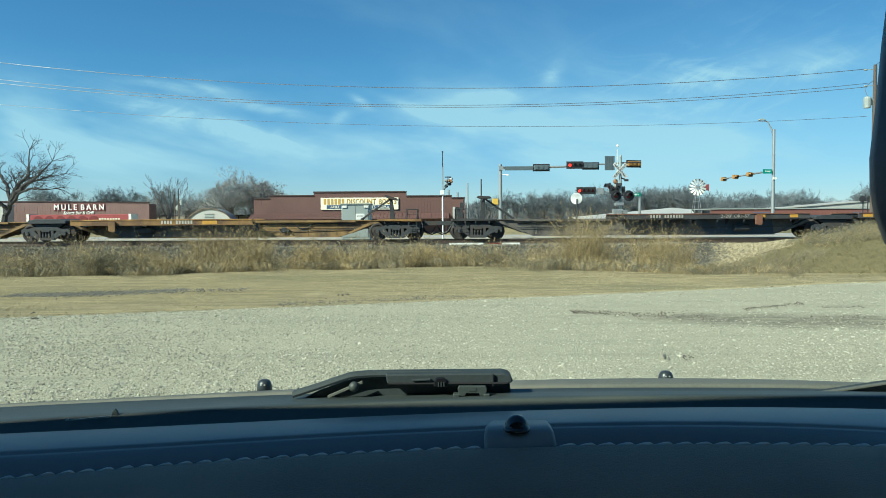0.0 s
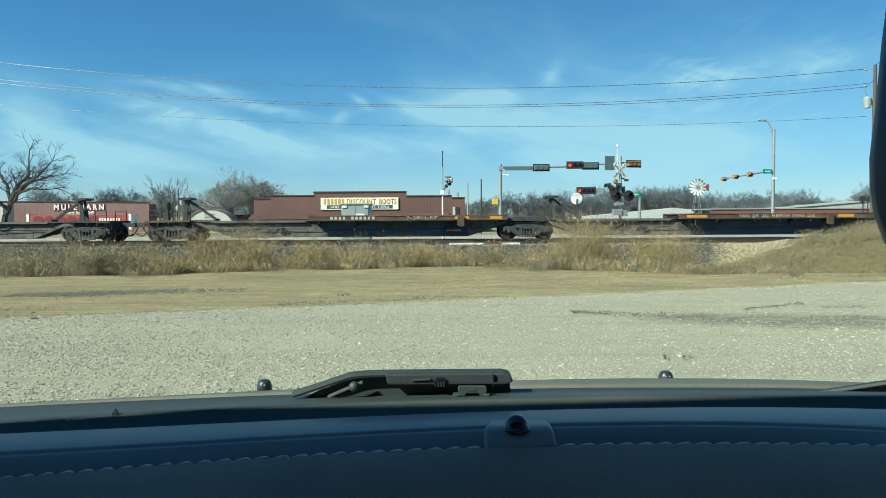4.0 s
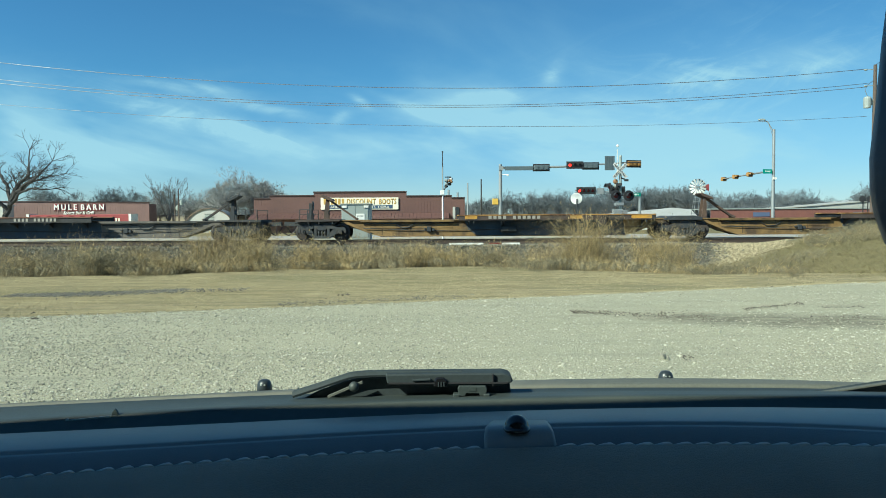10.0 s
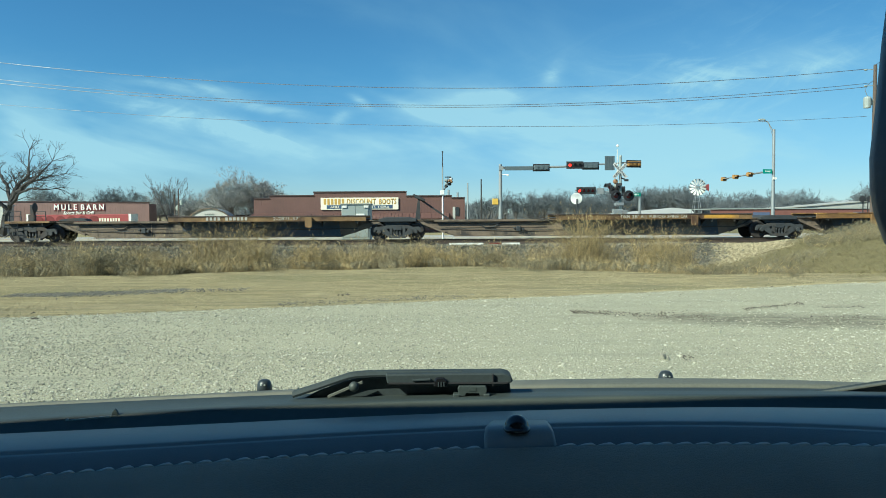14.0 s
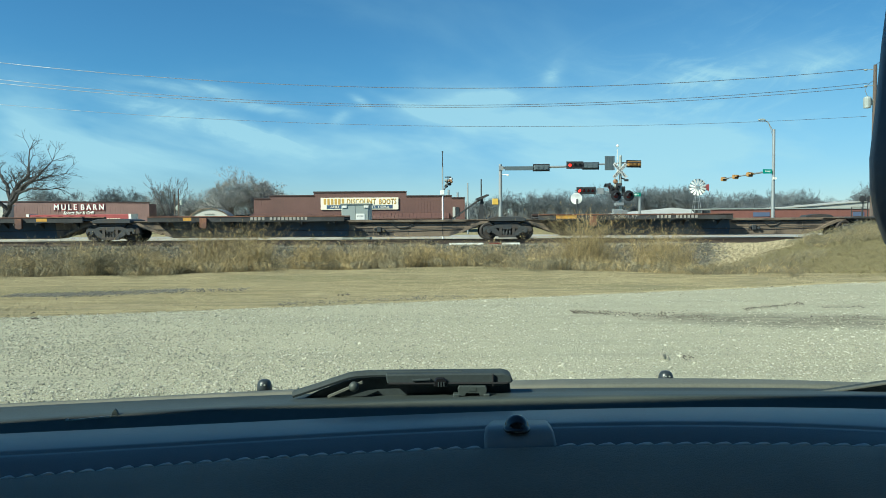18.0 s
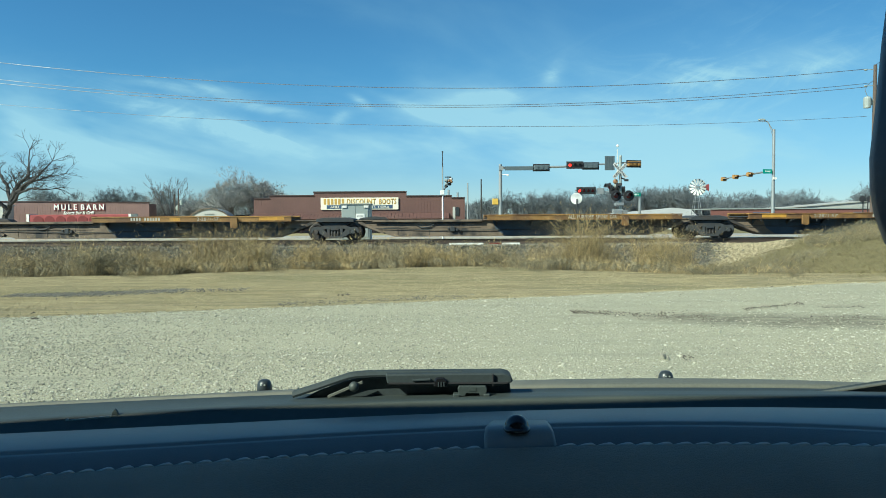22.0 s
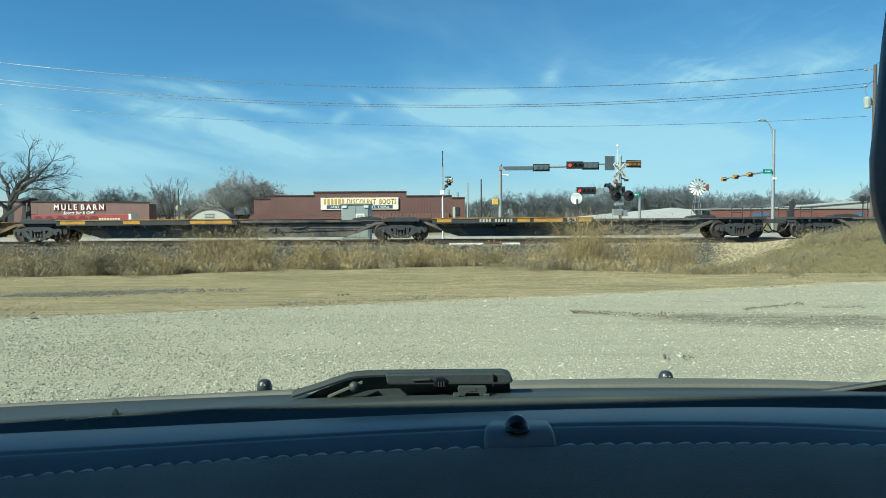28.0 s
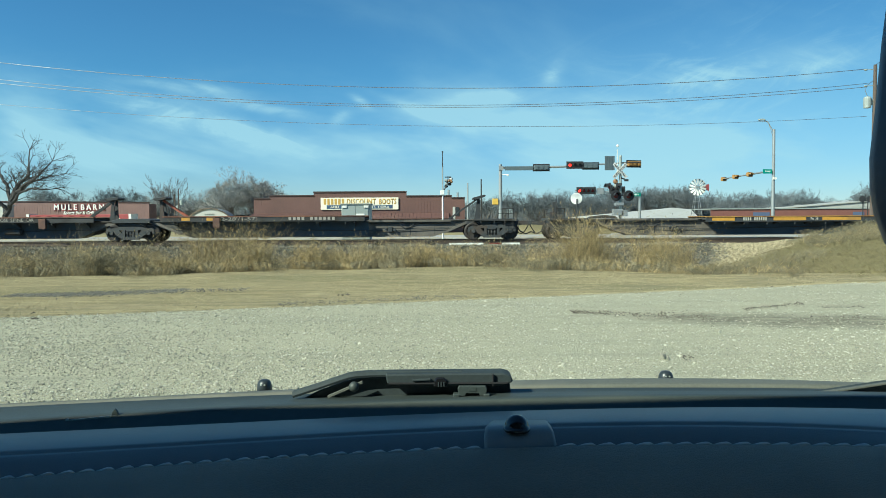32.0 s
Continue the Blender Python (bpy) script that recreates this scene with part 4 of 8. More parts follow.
def hitch(parent, x, inboard, z0, tilt, strut_mat="hitch", mat="hitch"):
    """A raised trailer hitch: plate, post and a strut that leans inboard (+1 or -1 along x)."""
    bm = bmesh.new()
    lean = 0.16 * inboard * (1 if tilt >= 0 else -1)
    slab(bm, [(-0.34, -0.03), (-0.30, 0.05), (0.26, 0.06), (0.36, 0.0), (0.30, -0.05), (-0.12, -0.09)], -0.42, 0.42)
    bevel(bm, 0.01)
    top = z0 + 1.10
    part("hitch_plate", bm, M[mat], parent, "raised steel trailer hitch plate", pose(x, 0, top, 0, tilt, 0))
    bm = bmesh.new()
    slab(bm, [(x - 0.13 - lean * 0.4, z0), (x + 0.13 - lean * 0.4, z0), (x + 0.045, top - 0.04), (x - 0.045, top - 0.04)], -0.24, -0.17)
    slab(bm, [(x - 0.13 - lean * 0.4, z0), (x + 0.13 - lean * 0.4, z0), (x + 0.045, top - 0.04), (x - 0.045, top - 0.04)], 0.17, 0.24)
    box(bm, x - 0.06, x + 0.06, -0.17, 0.17, z0 + 0.35, z0 + 0.47)
    part("hitch_post", bm, M[mat], parent)
    bm = bmesh.new()
    for y in (-0.1, 0.1):
        beam(bm, (x + 0.05 * inboard, y, top - 0.07), (x + 1.45 * inboard, y, z0 + 0.05), 0.055, 0.085)
    tube(bm, (x + 1.45 * inboard, -0.3, z0 + 0.06), (x + 1.45 * inboard, 0.3, z0 + 0.06), 0.06, None, 8)
    part("hitch_strut", bm, M[strut_mat], parent)


def lowered_hitch(parent, x, z0):
    bm = bmesh.new()
    slab(bm, [(x - 0.75, z0), (x + 0.75, z0), (x + 0.6, z0 + 0.12), (x + 0.1, z0 + 0.17), (x - 0.6, z0 + 0.1)], -0.3, 0.3)
    bevel(bm, 0.012)
    part("folded_hitch", bm, M["hitch"], parent, "trailer hitch folded down on the deck")


def coupled_end(parent, x, out, z0, m_end):
    """The outer end of a car: end sill, coupler, hoses, ladder rails and a brake wheel."""
    bm = bmesh.new()
    slab(bm, [(x - 0.9 * out, z0 - 0.01), (x + 1.25 * out, z0 - 0.01), (x + 1.25 * out, z0 - 0.13), (x - 0.9 * out, z0 - 0.10)], -1.2, 1.2)
    bevel(bm, 0.012)
    part("end_platform", bm, m_end, parent, "worn steel end platform")
    bm = bmesh.new()
    slab(bm, [(x - 0.85 * out, z0 - 0.11), (x + 1.2 * out, z0 - 0.135), (x + 1.2 * out, z0 - 0.46), (x + 0.80 * out, z0 - 0.46), (x + 0.55 * out, z0 - 0.30), (x - 0.5 * out, z0 - 0.30)], -0.93, 0.93)
    bevel(bm, 0.015)
    part("end_sill", bm, M["dark"], parent, "dark end sill below the platform")
    bm = bmesh.new()
    for dx in (-0.55, 0.1, 0.62):
        box(bm, min(x + dx * out, x + (dx + 0.04) * out), max(x + dx * out, x + (dx + 0.04) * out), -1.18, 1.18, z0 - 0.22, z0 - 0.11)
    part("platform_rib", bm, M["truck"], parent)
    # the lever that lifts the coupler's pin, bent at the corner
    bm = bmesh.new()
    pts = [(x + 1.30 * out, -1.15, z0 - 0.45), (x + 1.30 * out, -1.12, z0 - 0.20), (x + 1.32 * out, -0.25, z0 - 0.20), (x + 1.45 * out, 0.0, z0 - 0.10)]
    for p, q in zip(pts, pts[1:]):
        tube(bm, p, q, 0.016, None, 6)
    part("uncoupling_lever", bm, M["hitch"], parent)
    bm = bmesh.new()
    slab(bm, [(x + 1.25 * out, z0 - 0.12), (x + 1.72 * out, z0 - 0.14), (x + 2.0 * out, z0 - 0.10), (x + 2.02 * out, z0 - 0.32), (x + 1.72 * out, z0 - 0.32), (x + 1.25 * out, z0 - 0.36)], -0.13, 0.13)
    bevel(bm, 0.02)
    part("coupler", bm, M["truck"], parent, "rusty knuckle coupler")
    bm = bmesh.new()
    pts = [(x + 1.25 * out, -0.4, z0 - 0.3), (x + 1.45 * out, -0.38, z0 - 0.62), (x + 1.75 * out, -0.34, z0 - 0.78), (x + 2.02 * out, -0.3, z0 - 0.66)]
    for a, b in zip(pts, pts[1:]):
        tube(bm, a, b, 0.034, None, 6)
    part("air_hose", bm, M["rubber"], parent, "black rubber air hose")
    bm = bmesh.new()
    for k in range(7):
        t0, t1 = k / 7, (k + 1) / 7
        tube(bm, (x + (1.2 + 0.8 * t0) * out, 0.35, z0 - 0.28 - 0.5 * math.sin(math.pi * t0)), (x + (1.2 + 0.8 * t1) * out, 0.35, z0 - 0.28 - 0.5 * math.sin(math.pi * t1)), 0.026, None, 6)
    part("air_hose", bm, M["rubber"], parent, "black rubber air hose")
    for y in (-1.12, 1.12):
        bm = bmesh.new()
        for dx in (0.5, 1.05):
            tube(bm, (x + dx * out, y, z0 - 0.05), (x + dx * out, y, z0 + 0.48), 0.024, None, 6)
        tube(bm, (x + 0.5 * out, y, z0 + 0.48), (x + 1.05 * out, y, z0 + 0.48), 0.018, None, 6)
        tube(bm, (x + 0.5 * out, y, z0 + 0.24), (x + 1.05 * out, y, z0 + 0.24), 0.015, None, 6)
        part("handrail", bm, M["hitch"], parent)
    bm = bmesh.new()
    for k in range(3):
        tube(bm, (x + 0.62 * out, -1.22, z0 - 0.32 - k * 0.17), (x + 1.02 * out, -1.22, z0 - 0.32 - k * 0.17), 0.014, None, 6)
    for dx in (0.62, 1.02):
        tube(bm, (x + dx * out, -1.22, z0 - 0.7), (x + dx * out, -1.22, z0 - 0.1), 0.014, None, 6)
    part("ladder", bm, M["hitch"], parent)


def brake_stand(parent, x, z0):
    bm = bmesh.new()
    box(bm, x - 0.08, x + 0.08, 0.30, 0.50, z0, z0 + 0.85)
    box(bm, x - 0.2, x + 0.12, 0.32, 0.48, z0, z0 + 0.35)
    lathe(bm, [(0.23, -0.02), (0.25, 0.0), (0.23, 0.02)], 16, "x", (x + 0.1, 0.4, z0 + 0.72))
    part("brake_wheel", bm, M["hitch"], parent, "upright brake stand with a hand wheel")


EDGE = {"yellow": "edge_rust", "orange_paint": "edge_yellow", "ochre": "brown", "brown": "edge_yellow", "dark": "edge_yellow", "web": "edge_rust"}
STYLE = {
    # sill material, spine material, top of sill, bottom of sill, sill length class
    "yellow": ("yellow", "spine_grey", 1.20, 0.995),
    "orange": ("orange_paint", "spine_brown", 1.20, 0.985),
    "tan": ("ochre", "spine_brown", 1.20, 0.985),
    "rusty": ("web", "spine_grey", 1.20, 0.985),
    "amber": ("brown", "spine_yellow", 1.20, 0.985),
    "sooty": ("web", "spine_brown", 1.20, 0.985),
    "low": ("dark", "spine_grey", 1.06, 0.84),
    "low_yellow": ("orange_paint", "spine_yellow", 1.06, 0.83),
}


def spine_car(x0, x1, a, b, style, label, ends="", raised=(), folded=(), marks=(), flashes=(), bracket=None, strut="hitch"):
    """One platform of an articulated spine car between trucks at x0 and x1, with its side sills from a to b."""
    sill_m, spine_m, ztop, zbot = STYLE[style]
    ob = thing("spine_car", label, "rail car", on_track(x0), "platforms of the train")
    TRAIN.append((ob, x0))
    L, a, b = x1 - x0, a - x0, b - x0
    rng = random.Random(round(x0 * 10))
    z0 = 1.0
    # the spine: a deep box that rises to the trucks
    bm = bmesh.new()
    slab(bm, [(0.35, 0.74), (1.25, 0.68), (2.75, 0.20), (L - 2.75, 0.20), (L - 1.25, 0.68), (L - 0.35, 0.74), (L - 0.35, z0 - 0.04), (0.35, z0 - 0.04)], -0.53, 0.53)
    part("spine", bm, M[spine_m], ob, "deep box girder, grimy and stained")
    # blue-black overlays between the sills: the deck's cast shadow as colour and slanted outline
    lo, hi = max(a + 0.4, 2.9), min(b + 0.1, L - 2.9)
    for y in (-0.537, 0.537):
        bm = bmesh.new()
        slab(bm, [(lo - 0.1, z0 - 0.04), (lo + 0.1, 0.50), (lo + 0.55, 0.205), (hi + 0.1 if hi < b else hi, 0.205), (hi + 0.05, 0.50), (hi, z0 - 0.04)], y - 0.006, y + 0.006)
        part("side_plate", bm, M["shaded_web"], ob, "blue-black overlay on the girder, deck shadow put into its colour")
    bm = bmesh.new()
    slab(bm, [(0.0, z0 - 0.036), (L, z0 - 0.036), (L, z0), (0.0, z0)], -0.66, 0.66)
    slab(bm, [(2.8, 0.165), (L - 2.8, 0.165), (L - 2.8, 0.197), (2.8, 0.197)], -0.60, 0.60)
    part("flange", bm, M[spine_m], ob)
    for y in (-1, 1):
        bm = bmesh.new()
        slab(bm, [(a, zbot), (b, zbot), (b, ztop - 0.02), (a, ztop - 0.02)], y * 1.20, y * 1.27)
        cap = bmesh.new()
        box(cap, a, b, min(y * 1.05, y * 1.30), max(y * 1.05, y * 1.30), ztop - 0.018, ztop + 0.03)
        part("sill_cap", cap, M[EDGE[sill_m]], ob, "worn top edge of the sill, mostly brightened as if sunlit")
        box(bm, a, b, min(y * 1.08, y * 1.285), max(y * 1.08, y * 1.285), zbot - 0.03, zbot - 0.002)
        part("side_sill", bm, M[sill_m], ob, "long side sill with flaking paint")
    bm = bmesh.new()
    box(bm, a + 0.02, b - 0.02, -1.195, 1.195, ztop - 0.16, ztop - 0.12)
    part("deck", bm, M["dark"], ob)
    # outriggers carry the sills
    for y in (-1, 1):
        bm = bmesh.new()
        q = [(y * 0.54, ztop - 0.17), (y * 1.19, ztop - 0.17), (y * 1.19, zbot - 0.035), (y * 1.0, zbot - 0.07), (y * 0.54, 0.66)]
        va = [bm.verts.new((-0.012, p, z)) for p, z in q]
        vb = [bm.verts.new((0.012, p, z)) for p, z in q]
        bm.faces.new(va)
        bm.faces.new(vb[::-1])
        for i in range(5):
            j = (i + 1) % 5
            bm.faces.new((va[j], va[i], vb[i], vb[j]))
        box(bm, -0.03, 0.03, min(y * 1.15, y * 1.25), max(y * 1.15, y * 1.25), zbot - 0.10, zbot - 0.035)
        out_me = mesh_of(bm, "outrigger", M["truck"])
        for i in range(6):
            part("outrigger", out_me, None, ob, m=pose(a + 0.5 + (b - a - 1.0) * i / 5, 0, 0))
    # container pedestal that hangs on the near sill
    if bracket is not None:
        bx = bracket - x0
        for y in (-1, 1):
            bm = bmesh.new()
            slab(bm, [(bx - 0.17, zbot + 0.16), (bx + 0.17, zbot + 0.16), (bx + 0.17, zbot - 0.30), (bx + 0.05, zbot - 0.36), (bx - 0.17, zbot - 0.30)], y * 1.29, y * 1.40)
            bevel(bm, 0.015)
            part("pedestal", bm, M[EDGE[sill_m] if sill_m in ("web", "dark") else sill_m], ob, "swing-down container pedestal")
    # bearing arms over the trucks
    for x in (0.0, L):
        bm = bmesh.new()
        w = 0.92
        slab(bm, [(x - w, z0 - 0.10), (x + w, z0 - 0.10), (x + w, z0 + 0.05), (x + w * 0.6, z0 + 0.13), (x - w * 0.6, z0 + 0.13), (x - w, z0 + 0.05)], -0.95, 0.95)
        slab(bm, [(x - w * 0.8, z0 - 0.102), (x - w * 0.62, z0 - 0.26), (x + w * 0.62, z0 - 0.26), (x + w * 0.8, z0 - 0.102)], -0.80, 0.80)
        bevel(bm, 0.02)
        if (x == 0.0 and "0" not in ends) or (x > 0 and "1" not in ends):
            if x == 0.0:
                part("articulation", bm, M["dark"], ob, "dark casting over the shared truck")
            else:
                bm.free()
        else:
            bm.free()
    # sloping arms between spine and truck
    for s, x in ((1, 0.0), (-1, L)):
        for y in (-1, 1):
            bm = bmesh.new()
            slab(bm, [(x + s * 0.75, z0 - 0.10), (x + s * 1.25, z0 - 0.09), (x + s * 2.35, 0.40), (x + s * 2.30, 0.32), (x + s * 1.25, 0.76)], min(y * 0.54, y * 0.68), max(y * 0.54, y * 0.68))
            part("side_arm", bm, M[spine_m], ob)
    truck(ob, 0.0)
    if "1" in ends:
        truck(ob, L)
    if "0" in ends:
        coupled_end(ob, 0.0, -1, z0 + 0.04, M[sill_m])
        brake_stand(ob, -0.75, z0)
    if "1" in ends:
        coupled_end(ob, L, 1, z0 + 0.04, M[sill_m])
    for k, (x, way, tilt) in enumerate(raised):
        worn = "hitch_rust" if style == "amber" else "hitch"
        hitch(ob, x - x0, way, z0, tilt, strut if k == 0 and strut != "hitch" else worn, worn)
    for x in folded:
        lowered_hitch(ob, x - x0, z0 + 0.01)
    # brake pipe and hose loops along the narrow part
    n0, n1 = (2.0, a - 0.2) if a > L - b else (b + 0.2, L - 2.0)
    bm = bmesh.new()
    pz = 0.80
    pts = [(n0, pz), (n0 + (n1 - n0) * 0.35, pz + 0.02), (n0 + (n1 - n0) * 0.42, pz - 0.2), (n0 + (n1 - n0) * 0.5, pz - 0.17), (n0 + (n1 - n0) * 0.56, pz + 0.03), (n1, pz + 0.04)]
    for p, q in zip(pts, pts[1:]):
        tube(bm, (p[0], -0.58, p[1]), (q[0], -0.58, q[1]), 0.026, None, 6)
    part("brake_pipe", bm, M["dark"], ob)
    bm = bmesh.new()
    box(bm, n0 + 0.3, n1 - 0.1, -0.555, -0.531, 0.60, 0.635)
    box(bm, n0 - 0.2, n1, -0.70, -0.661, z0 - 0.10, z0 - 0.002)
    part("stiffener", bm, M[spine_m], ob)
    if rng.random() < 0.6:
        bm = bmesh.new()
        tx = (a + b) / 2 + rng.uniform(-2.5, 2.5)
        lathe(bm, [(0.05, -0.42), (0.17, -0.36), (0.17, 0.36), (0.05, 0.42)], 12, "x", (tx, -0.76, 0.52))
        part("air_tank", bm, M["truck"], ob, "grey cylinder of the air brake")
    # brake valve with its pipes, and the rod to the truck
    vx = n0 + (n1 - n0) * (0.72 if a > L - b else 0.25)
    bm = bmesh.new()
    box(bm, vx - 0.11, vx + 0.11, -0.66, -0.54, 0.40, 0.66)
    bevel(bm, 0.02)
    lathe(bm, [(0.02, -0.70), (0.07, -0.69), (0.07, -0.55), (0.02, -0.54)], 10, "y", (vx + 0.22, 0, 0.50))
    lathe(bm, [(0.02, -0.68), (0.05, -0.67), (0.05, -0.55), (0.02, -0.54)], 10, "y", (vx - 0.2, 0, 0.56))
    part("brake_valve", bm, M["dark"], ob)
    bm = bmesh.new()
    tube(bm, (1.0, -0.59, 0.62), (vx, -0.59, 0.46), 0.018, None, 6)
    tube(bm, (vx, -0.59, 0.46), (L - 1.0, -0.59, 0.60), 0.018, None, 6)
    part("brake_rod", bm, M["truck"], ob)
    # lading-strap loops and short brackets below the sill
    bm = bmesh.new()
    slab(bm, [(0.0, zbot - 0.032), (0.32, zbot - 0.032), (0.32, zbot - 0.062), (0.035, zbot - 0.065), (0.035, zbot - 0.16), (0.0, zbot - 0.16)], -1.262, -1.21)
    hook = mesh_of(bm, "sill_bracket", M["truck"])
    for i in range(7):
        part("sill_bracket", hook, None, ob, m=pose(a + (b - a) * (i + 0.5) / 7 + rng.uniform(-0.3, 0.3), 0, 0))
    # seams of the girder's narrow part
    bm = bmesh.new()
    box(bm, -0.02, 0.02, -0.542, -0.5315, 0.26, z0 - 0.06)
    line = mesh_of(bm, "seam", M[spine_m])
    for k in (0.2, 0.5, 0.8):
        part("seam", line, None, ob, m=pose(n0 + (n1 - n0) * k, 0, 0))
    # yellow reflective flashes and lettering on the near sill
    for f0, f1 in flashes:
        bm = bmesh.new()
        box(bm, f0 - x0, f1 - x0, -1.276, -1.271, zbot + 0.03, ztop - 0.03)
        part("reflector", bm, M["reflector"], ob, "yellow reflective strip")
    for what, m0, m1 in marks:
        mid, wid = (m0 + m1) / 2 - x0, m1 - m0
        h = min(0.19, (ztop - zbot) * 0.76)
        coded = what.isdigit() and what != "53"
        words = ("#" * 4 + " " + "#" * (int(what) - 4)) if coded else what
        at = mid - wid / 2
        for word in words.split(" "):
            share = wid * len(word) / len(words)
            bm = bars(len(word), h * 0.92, share) if coded else writing(word, h, share)
            part("lettering", bm, M["letter_grey" if style in ("sooty", "rusty", "amber") else "letter"], ob, "pale stencilled lettering", pose(at + share / 2, -1.279, (ztop + zbot) / 2))
            at += share + wid / len(words)
    return ob


TEXT = "TWIN 28' ALL PURPOSE SPINE CAR"
PAIR = "2-28'/1-57'"
Y_LAB = "yellow spine car platform, paint flaking to rust"
B_LAB = "rust-brown spine car platform, empty"
A_LAB = "dark spine car platform with amber edges and girder"
L_LAB = "low black spine car platform with yellow panels"
O_LAB = "orange-yellow spine car platform with yellow girder"

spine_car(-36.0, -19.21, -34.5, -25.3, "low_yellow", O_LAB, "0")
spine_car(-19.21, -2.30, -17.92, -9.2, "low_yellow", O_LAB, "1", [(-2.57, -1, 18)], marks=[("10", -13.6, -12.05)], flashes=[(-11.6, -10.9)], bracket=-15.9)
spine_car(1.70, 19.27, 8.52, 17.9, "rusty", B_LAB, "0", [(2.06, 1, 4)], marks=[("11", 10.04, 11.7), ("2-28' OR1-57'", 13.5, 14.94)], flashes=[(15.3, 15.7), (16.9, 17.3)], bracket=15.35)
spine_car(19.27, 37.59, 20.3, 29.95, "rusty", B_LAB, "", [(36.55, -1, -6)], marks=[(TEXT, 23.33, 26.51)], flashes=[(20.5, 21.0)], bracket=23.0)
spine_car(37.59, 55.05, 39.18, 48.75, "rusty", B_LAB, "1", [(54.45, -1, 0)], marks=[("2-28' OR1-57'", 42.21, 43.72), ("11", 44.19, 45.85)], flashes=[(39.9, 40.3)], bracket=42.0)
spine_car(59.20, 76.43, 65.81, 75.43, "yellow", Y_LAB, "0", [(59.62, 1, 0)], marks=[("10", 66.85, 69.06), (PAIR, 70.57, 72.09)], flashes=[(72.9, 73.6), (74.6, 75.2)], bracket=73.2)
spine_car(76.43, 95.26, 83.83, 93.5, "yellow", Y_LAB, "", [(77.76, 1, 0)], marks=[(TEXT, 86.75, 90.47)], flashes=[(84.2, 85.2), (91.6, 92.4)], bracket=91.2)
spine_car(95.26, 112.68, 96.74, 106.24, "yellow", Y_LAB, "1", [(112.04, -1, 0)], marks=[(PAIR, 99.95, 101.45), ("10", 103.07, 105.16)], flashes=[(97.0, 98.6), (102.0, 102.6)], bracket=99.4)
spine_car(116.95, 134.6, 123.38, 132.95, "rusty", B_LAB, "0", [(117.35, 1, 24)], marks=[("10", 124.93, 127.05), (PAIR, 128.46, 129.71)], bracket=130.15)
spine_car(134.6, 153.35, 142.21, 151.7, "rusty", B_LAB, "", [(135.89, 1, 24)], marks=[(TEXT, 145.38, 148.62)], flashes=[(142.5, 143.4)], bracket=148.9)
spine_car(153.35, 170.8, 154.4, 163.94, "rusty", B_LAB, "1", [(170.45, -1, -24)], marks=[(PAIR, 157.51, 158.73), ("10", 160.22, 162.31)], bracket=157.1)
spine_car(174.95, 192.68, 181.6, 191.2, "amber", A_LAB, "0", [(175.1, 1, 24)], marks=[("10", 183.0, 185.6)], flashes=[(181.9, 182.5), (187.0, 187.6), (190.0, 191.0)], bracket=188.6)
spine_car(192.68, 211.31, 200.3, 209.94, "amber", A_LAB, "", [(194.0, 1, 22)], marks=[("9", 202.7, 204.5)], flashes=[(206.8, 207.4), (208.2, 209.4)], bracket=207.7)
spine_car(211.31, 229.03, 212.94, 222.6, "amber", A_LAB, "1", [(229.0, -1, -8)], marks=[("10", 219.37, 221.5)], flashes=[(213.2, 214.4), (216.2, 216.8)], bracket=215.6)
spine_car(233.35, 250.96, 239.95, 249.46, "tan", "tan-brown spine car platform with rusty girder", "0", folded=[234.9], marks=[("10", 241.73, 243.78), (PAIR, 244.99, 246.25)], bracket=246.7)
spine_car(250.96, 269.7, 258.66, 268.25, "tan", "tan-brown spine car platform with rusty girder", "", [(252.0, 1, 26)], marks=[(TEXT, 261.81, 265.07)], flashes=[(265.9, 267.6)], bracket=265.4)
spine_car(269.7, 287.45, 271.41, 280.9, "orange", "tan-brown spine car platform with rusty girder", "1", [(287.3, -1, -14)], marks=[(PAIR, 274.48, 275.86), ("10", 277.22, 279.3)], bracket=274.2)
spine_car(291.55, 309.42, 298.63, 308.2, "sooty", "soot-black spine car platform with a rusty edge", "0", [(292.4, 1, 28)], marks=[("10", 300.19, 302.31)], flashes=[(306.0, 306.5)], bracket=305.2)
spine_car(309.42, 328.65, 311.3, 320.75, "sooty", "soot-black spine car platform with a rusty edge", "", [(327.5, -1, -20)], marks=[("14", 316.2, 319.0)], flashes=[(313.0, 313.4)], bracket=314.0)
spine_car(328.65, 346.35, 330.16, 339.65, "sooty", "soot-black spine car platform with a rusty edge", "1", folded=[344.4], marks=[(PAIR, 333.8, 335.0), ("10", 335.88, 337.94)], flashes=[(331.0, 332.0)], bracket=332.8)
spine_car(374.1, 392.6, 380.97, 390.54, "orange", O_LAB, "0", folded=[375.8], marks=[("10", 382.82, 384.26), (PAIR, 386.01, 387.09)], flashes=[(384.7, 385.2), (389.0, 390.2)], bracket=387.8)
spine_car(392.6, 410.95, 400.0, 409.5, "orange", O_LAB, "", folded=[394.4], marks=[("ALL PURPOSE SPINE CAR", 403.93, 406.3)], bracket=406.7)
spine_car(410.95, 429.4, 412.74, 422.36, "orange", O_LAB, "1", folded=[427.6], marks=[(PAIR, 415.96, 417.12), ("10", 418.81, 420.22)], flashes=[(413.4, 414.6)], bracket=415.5)
